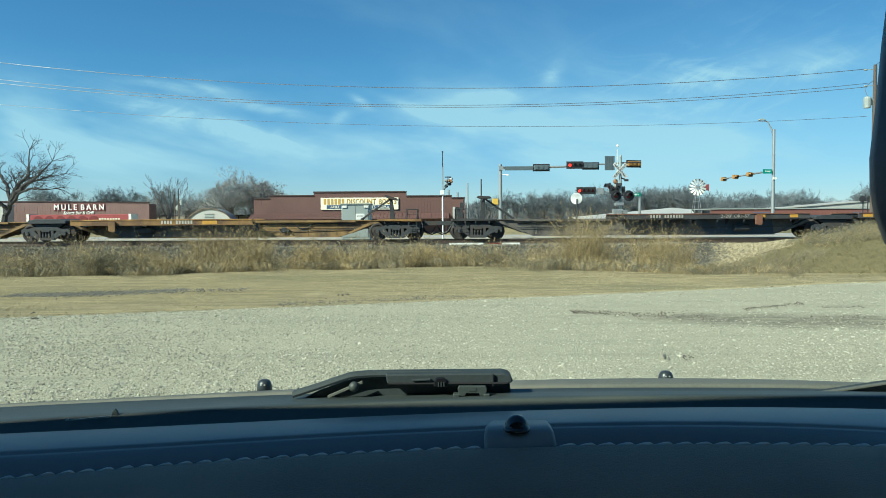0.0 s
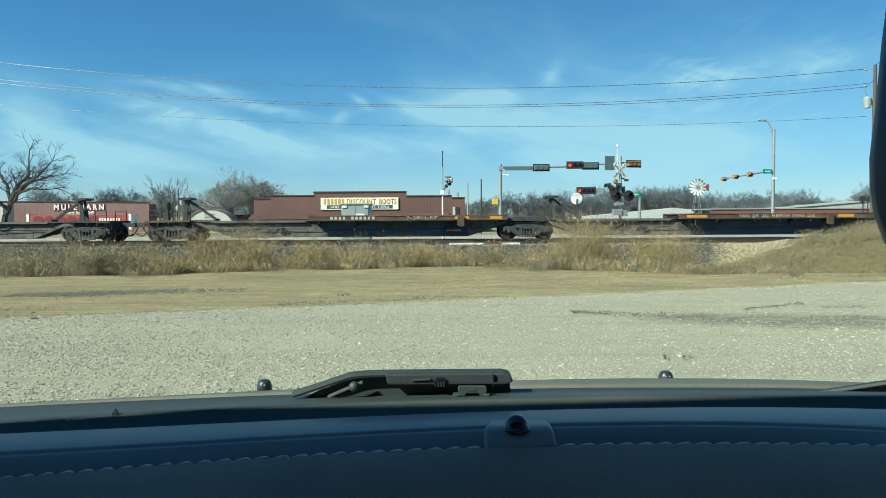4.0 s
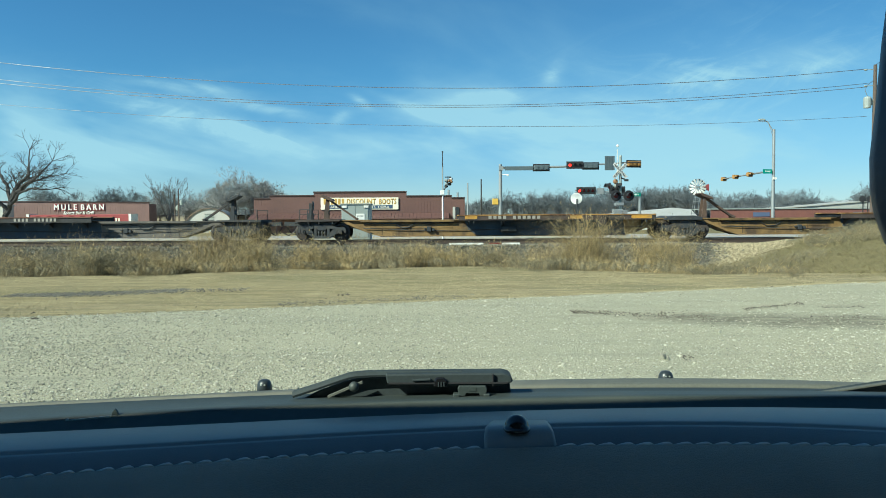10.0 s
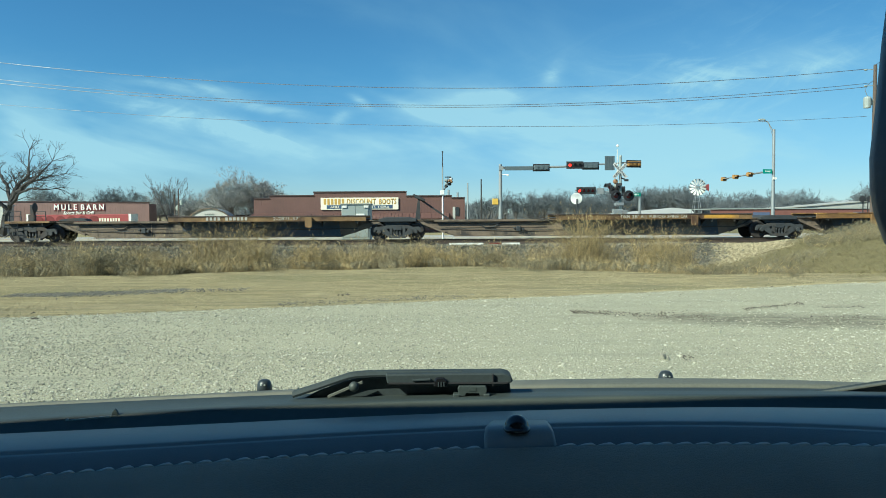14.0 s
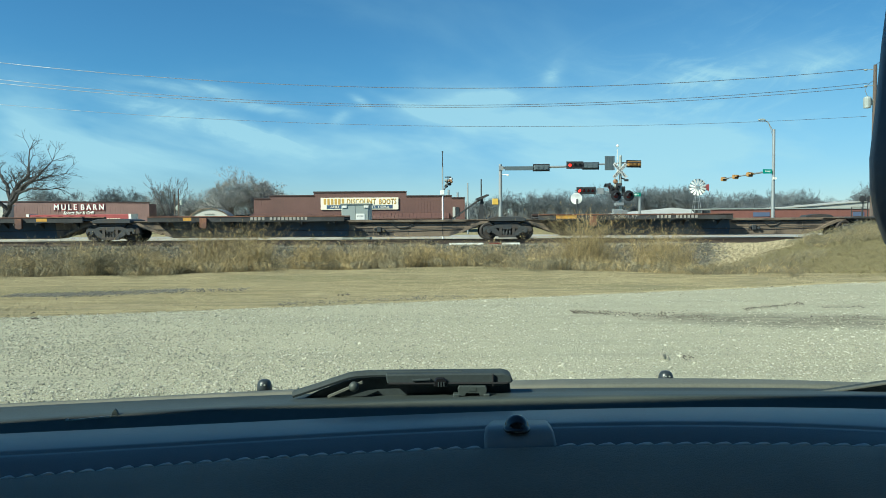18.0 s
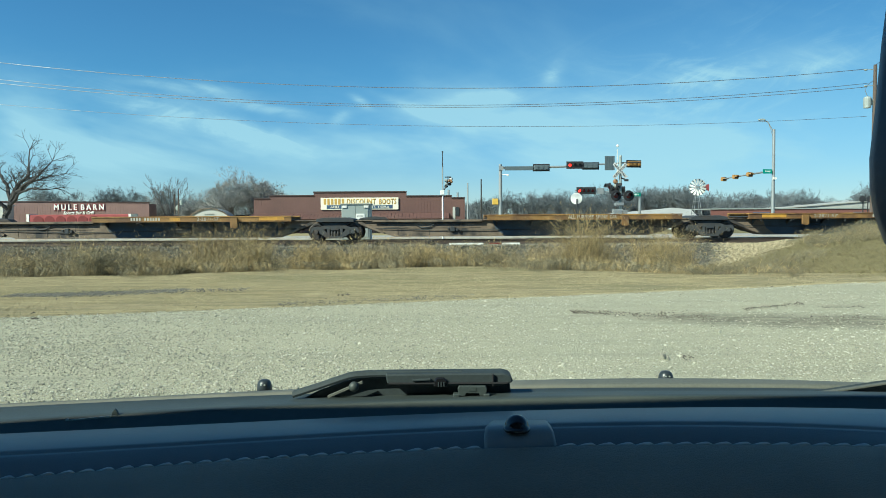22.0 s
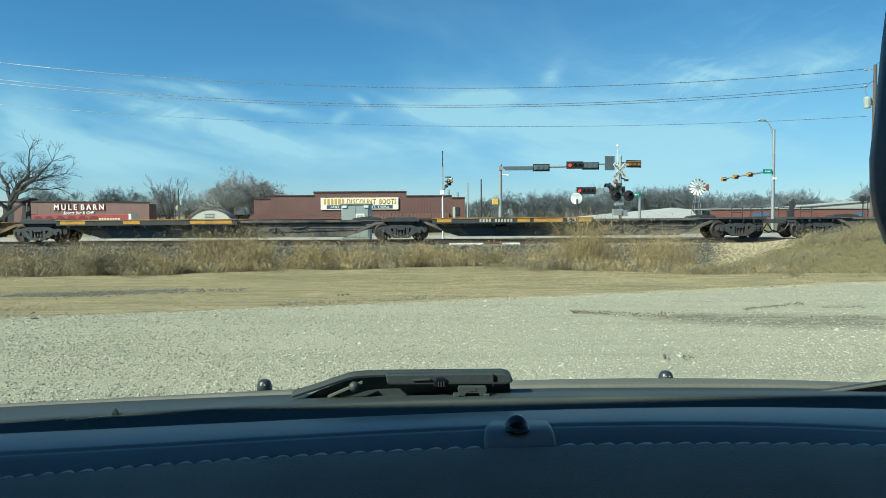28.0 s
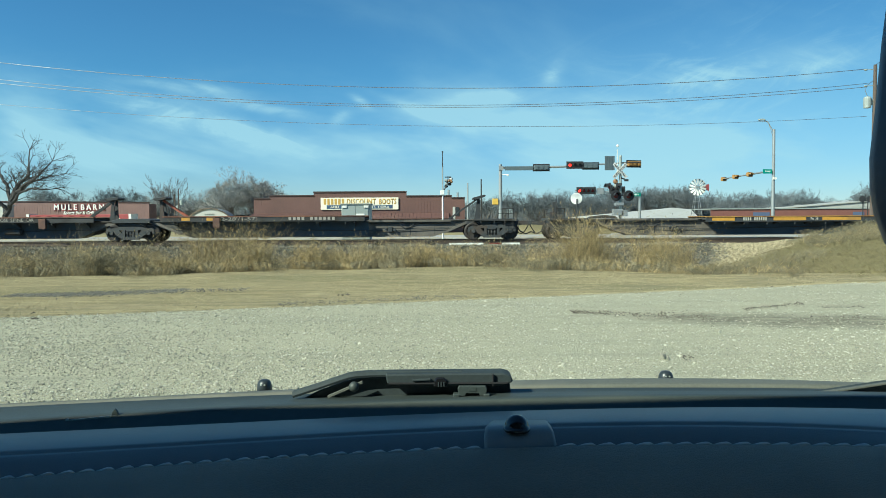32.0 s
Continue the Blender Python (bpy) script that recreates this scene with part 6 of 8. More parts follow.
# ---- crossing equipment, signals and poles ----
def equipment():
    ob = thing("signal_cabinet", "silver metal railway signal cabinet", "cabinet", pose(-4.82, 40.6, -0.03))
    bm = bmesh.new()
    box(bm, -0.78, 0.78, -0.6, 0.6, 0.24, 2.17)
    bevel(bm, 0.02)
    part("body", bm, M["silver"], ob)
    bm = bmesh.new()
    box(bm, -0.84, 0.84, -0.66, 0.66, 2.172, 2.24)
    bevel(bm, 0.02)
    part("lid", bm, M["silver"], ob)
    bm = bmesh.new()
    box(bm, -0.7, 0.0, -0.63, -0.603, 0.4, 2.1)
    box(bm, 0.02, 0.70, -0.63, -0.603, 0.4, 2.1)
    part("door_leaf", bm, M["silver"], ob)
    bm = bmesh.new()
    box(bm, 0.02, 0.5, -0.66, -0.633, 1.35, 1.68)
    part("placard", bm, M["white"], ob, "white paper placard")
    part("lettering", bars(5, 0.05, 0.36, 0.003), M["black"], ob, m=pose(0.26, -0.662, 1.55))
    bm = bmesh.new()
    for x in (-0.6, 0.6):
        box(bm, x - 0.12, x + 0.12, -0.68, -0.61, 2.0, 2.13)
    part("hinge", bm, M["white"], ob)
    bm = bmesh.new()
    for x in (-0.65, 0.65):
        box(bm, x - 0.08, x + 0.08, -0.5, 0.5, 0.0, 0.24)
    part("footing", bm, M["concrete"], ob)

    ob = thing("antenna_mast", "white crossing mast with a thin antenna and lamps", "mast", pose(0.0, 41.0, -0.03))
    bm = bmesh.new()
    tube(bm, (0, 0, 0), (0, 0, 2.80), 0.052, 0.048, 12)
    part("mast", bm, M["white"], ob)
    bm = bmesh.new()
    box(bm, -0.13, 0.10, -0.14, 0.10, 2.72, 2.98)
    bevel(bm, 0.015)
    part("junction_box", bm, M["white"], ob, "small white box on the mast")
    bm = bmesh.new()
    tube(bm, (0, 0, 2.98), (0, 0, 4.30), 0.045, 0.038, 10)
    part("upper_mast", bm, M["galv"], ob)
    bm = bmesh.new()
    tube(bm, (0, 0, 4.30), (0, 0, 5.10), 0.032, 0.020, 8)
    box(bm, -0.04, 0.04, -0.04, 0.04, 5.10, 5.18)
    part("antenna", bm, M["black"], ob)
    bm = bmesh.new()
    tube(bm, (0, 0, 2.9), (0.16, 0, 3.12), 0.03)
    tube(bm, (0.16, 0, 3.12), (0.30, 0, 3.40), 0.03)
    tube(bm, (0.12, 0, 3.72), (0.48, 0, 3.72), 0.03)
    tube(bm, (0.30, 0, 3.40), (0.30, 0, 3.78), 0.02)
    part("bracket", bm, M["black"], ob)
    for k, (x, z, mt) in enumerate(((0.20, 3.52, "silver"), (0.34, 3.50, "brass"), (0.48, 3.46, "brass"), (0.24, 3.34, "silver"), (0.40, 3.32, "black"), (0.48, 3.62, "white"), (0.20, 3.20, "black"))):
        bm = bmesh.new()
        lathe(bm, [(0.02, -0.10), (0.075, -0.08), (0.085, 0.03), (0.05, 0.08), (0.02, 0.10)], 12, "x", (x, 0.04 * k - 0.12, z))
        part("lamp_head", bm, M[mt], ob)

    ob = thing("crossing_signal", "level crossing mast with crossbuck and red lamps", "crossing signal", pose(10.05, 41.0, -0.03))
    bm = bmesh.new()
    tube(bm, (0, 0, 0), (0, 0, 4.80), 0.085, 0.075, 12)
    tube(bm, (0, 0, 4.80), (0, 0, 4.88), 0.095, 0.06, 12)
    part("mast", bm, M["silver"], ob)
    bm = bmesh.new()
    tube(bm, (-0.18, 0, 3.0), (-0.18, 0, 5.25), 0.022)
    lathe(bm, [(0.02, -0.1), (0.07, -0.08), (0.08, 0.06), (0.03, 0.1)], 10, "y", (-0.18, -0.05, 5.42))
    part("camera_stalk", bm, M["white"], ob, "thin stalk with a white camera head")
    for ang in (45, -45):
        bm = bmesh.new()
        box(bm, -0.56, 0.56, -0.015, 0.015, -0.095, 0.095)
        bevel(bm, 0.006)
        bl = part("crossbuck_blade", bm, M["white"], ob, "white crossbuck board", Matrix.Translation((-0.05, -0.12 - (0.03 if ang > 0 else 0), 4.02)) @ Matrix.Rotation(radians(14), 4, "Z") @ Matrix.Rotation(radians(ang), 4, "Y"))
        words = "RAILROAD" if ang > 0 else "CROSSING"
        part("lettering", writing(words, 0.12, 0.98, 0.004), M["black"], bl, m=pose(0, -0.016, 0))
    for x, y, z, face in ((-0.30, -0.25, 2.62, 0), (0.42, -0.25, 2.60, 0), (-0.62, -0.05, 3.14, -82), (-0.20, -0.05, 3.16, 84)):
        bm = bmesh.new()
        lathe(bm, [(0.05, 0.06), (0.30 if face == 0 else 0.2, 0.045), (0.31 if face == 0 else 0.21, 0.0), (0.28 if face == 0 else 0.2, -0.01), (0.02, -0.012)], 22, "y")
        disc = part("lamp_backing", bm, M["black"], ob, "black round lamp backing", pose(x, y, z, 0, 0, face + (8 if face == 0 else 0)))
        if face:
            bm = bmesh.new()
            lathe(bm, [(0.03, 0.065), (0.11, 0.07), (0.10, 0.16), (0.03, 0.18)], 14, "y")
            part("lamp_housing", bm, M["silver"], disc, "pale metal back of the lamp")
        bm = bmesh.new()
        lathe(bm, [(0.02, -0.05), (0.12, -0.045), (0.15, -0.014), (0.02, -0.0125)], 18, "y")
        part("red_lens", bm, M["dim_red"], disc)
        bm = bmesh.new()
        for i in range(9):
            t0, t1 = math.pi * i / 9, math.pi * (i + 1) / 9
            q = [bm.verts.new((0.17 * math.cos(t), yy, 0.17 * math.sin(t))) for t, yy in ((t0, -0.014), (t1, -0.014), (t1, -0.26), (t0, -0.26))]
            bm.faces.new(q)
        part("hood", bm, M["black"], disc)
    bm = bmesh.new()
    tube(bm, (-0.55, -0.12, 2.62), (0.52, -0.12, 2.62), 0.03)
    tube(bm, (-0.95, 0.0, 3.12), (0.1, 0.0, 3.12), 0.03)
    tube(bm, (-0.32, 0, 3.1), (-0.28, 0, 3.5), 0.035)
    box(bm, -0.06, 1.15, -0.03, 0.03, 4.44, 4.50)
    part("cross_arm", bm, M["black"], ob)
    bm = bmesh.new()
    lathe(bm, [(0.02, -0.06), (0.09, -0.05), (0.13, 0.03), (0.14, 0.05), (0.02, 0.06)], 16, "y", (-0.28, -0.06, 3.42))
    part("bell", bm, M["brass"], ob, "round crossing bell")
    bm = bmesh.new()
    tube(bm, (0.0, -0.1, 3.62), (0.30, -0.1, 3.50), 0.04)
    box(bm, 0.2, 0.42, -0.16, -0.04, 3.42, 3.54)
    part("side_lamp", bm, M["black"], ob)
    for x0, x1, z0, z1 in ((-0.42, 0.12, 1.5, 1.85), (0.02, 0.36, 1.45, 1.78), (-0.30, 0.16, 2.05, 2.22)):
        bm = bmesh.new()
        box(bm, x0, x1, -0.25, 0.18, z0, z1)
        bevel(bm, 0.02)
        part("junction_box", bm, M["galv"], ob)
    bm = bmesh.new()
    box(bm, -0.4, 0.4, -0.4, 0.4, 0.0, 0.5)
    part("footing", bm, M["concrete"], ob)

    ob = thing("round_sign", "round white sign seen on a thin post", "sign", pose(10.15, 55.0, 0.0))
    bm = bmesh.new()
    lathe(bm, [(0.02, -0.02), (0.44, -0.02), (0.44, 0.0), (0.02, 0.0)], 28, "y", (0, 0, 2.78))
    part("disc", bm, M["white"], ob)
    bm = bmesh.new()
    tube(bm, (0.03, -0.06, 0), (0.03, -0.06, 2.75), 0.05, None, 8)
    part("post", bm, M["black"], ob)


equipment()


def signal_head(parent, x, y, z, lens=None, body="black", count=3, w=1.35, turn=0, name="signal_head", framed=True):
    """A level traffic light with its lenses in a row; turned by 180 degrees it shows its back."""
    bm = bmesh.new()
    box(bm, -w / 2, w / 2, -0.10, 0.12, -0.22, 0.22)
    bevel(bm, 0.03)
    for i in range(1, count):
        box(bm, -w / 2 + w * i / count - 0.012, -w / 2 + w * i / count + 0.012, 0.121, 0.14, -0.20, 0.20)
    for i in range(count):
        cx = -w / 2 + w / count * (i + 0.5)
        slab(bm, [(cx - 0.13, -0.15), (cx + 0.10, -0.15), (cx + 0.13, 0.15), (cx - 0.10, 0.15)], 0.121, 0.17)
    h = part(name, bm, M[body], parent, "level traffic signal head", pose(x, y, z, 0, 0, turn))
    if framed:
        bm = bmesh.new()
        box(bm, -w / 2 - 0.10, w / 2 + 0.10, -0.118, -0.104, -0.34, 0.34)
        part("backplate", bm, M["black"], h)
    for i in range(count):
        bm = bmesh.new()
        cx = -w / 2 + w / count * (i + 0.5)
        lathe(bm, [(0.02, -0.15), (0.13, -0.145), (0.14, -0.122), (0.02, -0.119)], 16, "y", (cx, 0, 0))
        mt = M["lit_red"] if lens == i else M["dim_red" if lens is not None and count > 3 else "black"]
        part("lens", bm, mt, h, "lit red lens" if lens == i else "")
        bm = bmesh.new()
        for k in range(7):
            t0, t1 = math.pi * k / 7, math.pi * (k + 1) / 7
            q = [bm.verts.new((cx + 0.155 * math.cos(t), yy, 0.155 * math.sin(t))) for t, yy in ((t0, -0.119), (t1, -0.119), (t1, -0.34), (t0, -0.34))]
            bm.faces.new(q)
        part("visor", bm, M[body], h)


def signals():
    Y = 67.0
    ob = thing("traffic_signal", "galvanised mast-arm traffic signal showing red", "traffic signal", pose(0, Y, -0.5))
    bm = bmesh.new()
    tube(bm, (5.34, 0, 0), (5.34, 0, 6.75), 0.19, 0.15, 14)
    part("pole", bm, M["galv"], ob)
    bm = bmesh.new()
    tube(bm, (5.34, 0, 6.42), (11.0, 0, 6.50), 0.13, 0.10, 10)
    tube(bm, (11.0, 0, 6.50), (18.3, 0, 6.92), 0.10, 0.06, 10)
    box(bm, 5.2, 5.6, -0.2, 0.2, 6.2, 6.6)
    part("mast_arm", bm, M["galv"], ob)
    bm = bmesh.new()
    box(bm, 5.75, 8.35, -0.18, -0.14, 6.18, 6.55)
    part("street_sign", bm, M["slate"], ob, "long dark grey back of a street sign")
    bm = bmesh.new()
    box(bm, 14.95, 15.85, -0.16, -0.12, 6.15, 7.45)
    for k in range(6):
        box(bm, 15.0 + k * 0.15, 15.04 + k * 0.15, -0.185, -0.162, 6.2, 7.4)
    part("square_sign", bm, M["slate"], ob, "grey ribbed back of a square sign")
    signal_head(ob, 9.1, -0.2, 6.42, None, "slate", turn=180)
    signal_head(ob, 12.15, -0.25, 6.62, 0)
    signal_head(ob, 13.65, -0.2, 6.55, None, "slate", turn=180)
    signal_head(ob, 17.65, -0.2, 6.72, None, "signal_yellow", turn=197)
    bm = bmesh.new()
    box(bm, 4.6, 5.12, -0.25, 0.25, 3.05, 3.6)
    bevel(bm, 0.03)
    part("crossing_head", bm, M["amber_box"], ob, "yellow pedestrian signal box")
    bm = bmesh.new()
    box(bm, 5.1, 5.4, -0.05, 0.05, 3.3, 3.4)
    part("bracket", bm, M["black"], ob)
    bm = bmesh.new()
    lathe(bm, [(0.04, -0.12), (0.1, -0.1), (0.1, 0.08), (0.04, 0.1)], 10, "y", (6.0, -0.2, 5.75))
    tube(bm, (5.4, 0, 5.8), (6.0, -0.1, 5.8), 0.04)
    part("camera_head", bm, M["white"], ob)
    bm = bmesh.new()
    box(bm, 4.94, 5.74, -0.4, 0.4, -0.1, 0.12)
    part("footing", bm, M["concrete"], ob)

    ob = thing("low_traffic_signal", "low mounted traffic signal with a row of red lenses", "traffic signal", pose(0, 68, -0.5))
    bm = bmesh.new()
    tube(bm, (18.5, 0, 0), (18.5, 0, 4.0), 0.13, 0.11, 10)
    tube(bm, (18.5, 0, 4.05), (12.4, 0, 4.35), 0.05, 0.05, 8)
    part("pole", bm, M["galv"], ob)
    signal_head(ob, 13.4, -0.2, 4.3, 0, count=4, w=1.6)
    signal_head(ob, 16.3, -0.2, 4.35, None, count=3, w=1.3)
    bm = bmesh.new()
    box(bm, 14.4, 15.05, -0.2, -0.16, 4.0, 4.55)
    part("arrow_sign", bm, M["galv"], ob)
    bm = bmesh.new()
    box(bm, 17.2, 18.55, -0.2, -0.16, 3.75, 4.1)
    part("street_sign", bm, M["sign_green"], ob, "green street sign")
    part("lettering", bars(7, 0.14, 0.9, 0.004), M["white"], ob, m=pose(17.9, -0.205, 3.93))

    ob = thing("street_lamp", "tall galvanised signal pole with a street lamp", "street lamp", pose(30.55, 67.0, -0.5))
    bm = bmesh.new()
    tube(bm, (0, 0, 0), (0, 0, 9.85), 0.17, 0.12, 14)
    part("pole", bm, M["galv"], ob)
    bm = bmesh.new()
    pts = [(0, 0, 9.4), (-0.22, 0, 9.9), (-0.6, 0, 10.5), (-1.0, 0, 10.72)]
    for a, b in zip(pts, pts[1:]):
        tube(bm, a, b, 0.045)
    tube(bm, (0, 0, 8.9), (-0.5, 0, 10.35), 0.025)
    part("lamp_arm", bm, M["galv"], ob)
    bm = bmesh.new()
    slab(bm, [(-1.45, 10.70), (-1.35, 10.62), (-0.9, 10.66), (-0.85, 10.74), (-1.1, 10.80), (-1.4, 10.78)], -0.16, 0.16)
    bevel(bm, 0.02)
    part("lamp_head", bm, M["silver"], ob)
    bm = bmesh.new()
    tube(bm, (0, 0, 6.05), (0.85, 14.5, 6.0), 0.10, 0.05, 8)
    part("mast_arm", bm, M["galv"], ob)
    for x, y, z in ((-0.15, 4.8, 5.95), (0.15, 9.0, 5.95), (0.75, 13.7, 5.95)):
        signal_head(ob, x, y, z, None, "signal_yellow", turn=40, w=0.85, framed=False)
    bm = bmesh.new()
    box(bm, -1.05, -0.2, -0.2, -0.16, 5.75, 6.15)
    part("street_sign", bm, M["sign_green"], ob, "green street sign")
    part("lettering", bars(4, 0.12, 0.5, 0.004), M["white"], ob, m=pose(-0.6, -0.205, 5.95))
    bm = bmesh.new()
    box(bm, -0.14, 0.14, -0.35, -0.15, 5.2, 5.4)
    part("control_box", bm, M["white"], ob)


signals()


def windmill():
    ob = thing("windmill", "small white farm windmill with a red tail", "windmill", pose(28.05, 80, FAR_Z + 0.02))
    hub = Vector((0, 0, 5.45))
    legs = [(-0.75, -0.75), (0.75, -0.75), (0.75, 0.75), (-0.75, 0.75)]
    for x, y in legs:
        bm = bmesh.new()
        tube(bm, (x, y, 0), (x * 0.12, y * 0.12, 5.2), 0.035, 0.025, 6)
        part("leg", bm, M["galv"], ob)
    bm = bmesh.new()
    for k in (0.25, 0.5, 0.75):
        q = [(x * (1 - k * 0.88), y * (1 - k * 0.88), 5.2 * k) for x, y in legs]
        for a, b in zip(q, q[1:] + q[:1]):
            tube(bm, a, b, 0.025, None, 5)
    part("brace", bm, M["galv"], ob)
    bm = bmesh.new()
    lathe(bm, [(0.03, -0.3), (0.14, -0.25), (0.14, 0.1), (0.05, 0.2)], 12, "y", hub)
    part("hub", bm, M["galv"], ob)
    bm = bmesh.new()
    slab(bm, [(-0.04, 0.28), (0.04, 0.28), (0.125, 0.92), (-0.125, 0.92)], -0.015, 0.015)
    blade = mesh_of(bm, "blade", M["white"])
    for i in range(14):
        part("blade", blade, None, ob, m=Matrix.Translation(hub + Vector((0, -0.32, 0))) @ Matrix.Rotation(2 * math.pi * i / 14, 4, "Y") @ Matrix.Rotation(radians(24), 4, "Z"))
    bm = bmesh.new()
    slab(bm, [(-0.05, 0.74), (0.05, 0.74), (0.06, 0.93), (-0.06, 0.93)], -0.01, 0.01)
    gap = mesh_of(bm, "blade_tip", M["black"])
    for i in range(14):
        part("blade_tip", gap, None, ob, m=Matrix.Translation(hub + Vector((0, -0.25, 0))) @ Matrix.Rotation(2 * math.pi * (i + 0.5) / 14, 4, "Y"))
    bm = bmesh.new()
    for rr in (0.36, 0.70):
        for i in range(20):
            t0, t1 = 2 * math.pi * i / 20, 2 * math.pi * (i + 1) / 20
            tube(bm, hub + Vector((rr * math.cos(t0), -0.28, rr * math.sin(t0))), hub + Vector((rr * math.cos(t1), -0.28, rr * math.sin(t1))), 0.02, None, 4, False)
    part("rim", bm, M["black"], ob)
    bm = bmesh.new()
    tube(bm, hub, hub + Vector((0.95, 0.5, 0.0)), 0.03)
    part("boom", bm, M["galv"], ob)
    bm = bmesh.new()
    slab(bm, [(0.70, 5.45), (1.55, 5.02), (1.55, 5.88)], 0.55, 0.58)
    part("tail", bm, M["red"], ob, "red tail vane")


windmill()


def pole_things():
    ob = thing("utility_pole", "tall brown wooden utility pole with a transformer", "utility pole", pose(29.63, 50, -0.02))
    bm = bmesh.new()
    tube(bm, (0, 0, 0), (0.05, 0, 11.70), 0.15, 0.11, 12)
    part("pole", bm, M["pole_wood"], ob)
    for z in (11.35, 10.25):
        bm = bmesh.new()
        tube(bm, (-0.65, 0, z), (0.3, 0, z + 0.06), 0.025)
        lathe(bm, [(0.03, -0.12), (0.06, -0.05), (0.06, 0.05), (0.03, 0.12)], 8, "x", (-0.6, 0, z))
        part("insulator", bm, M["silver"], ob)
    bm = bmesh.new()
    lathe(bm, [(0.05, -0.42), (0.24, -0.38), (0.26, 0.25), (0.2, 0.36), (0.05, 0.40)], 16, "z", (-0.45, 0, 9.15))
    box(bm, -0.2, 0.0, -0.05, 0.05, 8.95, 9.35)
    part("transformer", bm, M["silver"], ob, "pale grey transformer can")
    bm = bmesh.new()
    for a, b in zip([(-0.45, 0, 9.55), (-0.62, 0, 9.95), (-0.5, 0, 10.3), (-0.1, 0, 10.6)], [(-0.62, 0, 9.95), (-0.5, 0, 10.3), (-0.1, 0, 10.6), (0.0, 0, 10.65)]):
        tube(bm, a, b, 0.02)
    tube(bm, (0.05, 0, 11.70), (0.5, 0, 11.95), 0.015)
    part("jumper", bm, M["wire"], ob)
    for x, y, top, r in ((-38.3, 105, 5.75, 0.11), (3.45, 100, 6.1, 0.12), (5.05, 95, 6.35, 0.10), (-39.6, 107, 5.0, 0.08)):
        ob = thing("utility_pole", "thin grey pole beyond the road", "utility pole", pose(x, y, FAR_Z), "far poles")
        bm = bmesh.new()
        tube(bm, (0, 0, 0), (0, 0, top - FAR_Z), r, r * 0.8, 8)
        part("pole", bm, M["pole_wood" if x < 0 else ("galv" if x < 4 else "bark_dark")], ob)
        if x < 0:
            bm = bmesh.new()
            lathe(bm, [(0.05, -0.4), (0.26, -0.36), (0.26, 0.3), (0.05, 0.4)], 12, "z", (0.45, 0, top - FAR_Z - 2.0))
            box(bm, 0.1, 0.3, -0.05, 0.05, top - FAR_Z - 2.1, top - FAR_Z - 1.9)
            part("transformer", bm, M["silver"], ob)
    # sagging lines: height over x, as a slack curve round its lowest point
    for z0, x0, tilt, sag, r in ((10.27, 2.58, -0.0031, 0.00171, 0.020), (9.12, 0.63, -0.0064, 0.00182, 0.018), (8.98, 0.63, -0.0064, 0.00170, 0.018), (7.62, 7.27, -0.001, 0.00120, 0.012)):
        bm = bmesh.new()
        prev = None
        for i in range(61):
            x = -62 + (29.15 + 62) * i / 60
            p = Vector((x, 50.0 + 0.006 * (29.15 - x), z0 + tilt * (x - x0) + sag * (x - x0) ** 2))
            ring = [bm.verts.new(p + Vector((0, math.cos(k * 0.7854), math.sin(k * 0.7854))) * r) for k in range(8)]
            if prev is not None:
                for k in range(8):
                    bm.faces.new((prev[k], prev[(k + 1) % 8], ring[(k + 1) % 8], ring[k]))
            prev = ring
        solid("power_line", bm, M["wire"], "sagging overhead line tied to a wooden pole", "power line", "overhead lines", smooth=True)
    ob = thing("utility_pole", "tall brown wooden utility pole", "utility pole", pose(-62, 50.55, -0.02))
    bm = bmesh.new()
    tube(bm, (0, 0, 0), (0, 0, 17.8), 0.19, 0.12, 12)
    part("pole", bm, M["pole_wood"], ob)


pole_things()


def pickup():
    ob = thing("pickup_truck", "white pickup truck parked beyond the road", "pickup", pose(21.4, 76, FAR_Z + 0.05, 0, 0, 8))
    bm = bmesh.new()
    slab(bm, [(-2.7, 0.45), (2.7, 0.45), (2.72, 0.95), (1.0, 1.12), (-2.7, 1.12)], -0.95, 0.95)
    bevel(bm, 0.06)
    part("body", bm, M["white"], ob)
    bm = bmesh.new()
    slab(bm, [(-0.9, 1.12), (1.15, 1.12), (0.6, 1.80), (-0.75, 1.85)], -0.85, 0.85)
    bevel(bm, 0.06)
    part("cab", bm, M["white"], ob)
    for a, b in ((-0.72, 0.0), (0.06, 0.7)):
        bm = bmesh.new()
        slab(bm, [(a, 1.2), (b + (0.2 if b > 0.5 else 0), 1.2), (b - 0.1, 1.72), (a + 0.04, 1.72)], -0.875, -0.858)
        part("window", bm, M["glass_dark"], ob)
    for x in (-1.75, 1.75):
        for y in (-0.9, 0.9):
            bm = bmesh.new()
            lathe(bm, [(0.1, -0.12), (0.40, -0.12), (0.40, 0.12), (0.1, 0.12)], 16, "y", (x, y, 0.40))
            part("wheel", bm, M["rubber"], ob)


pickup()


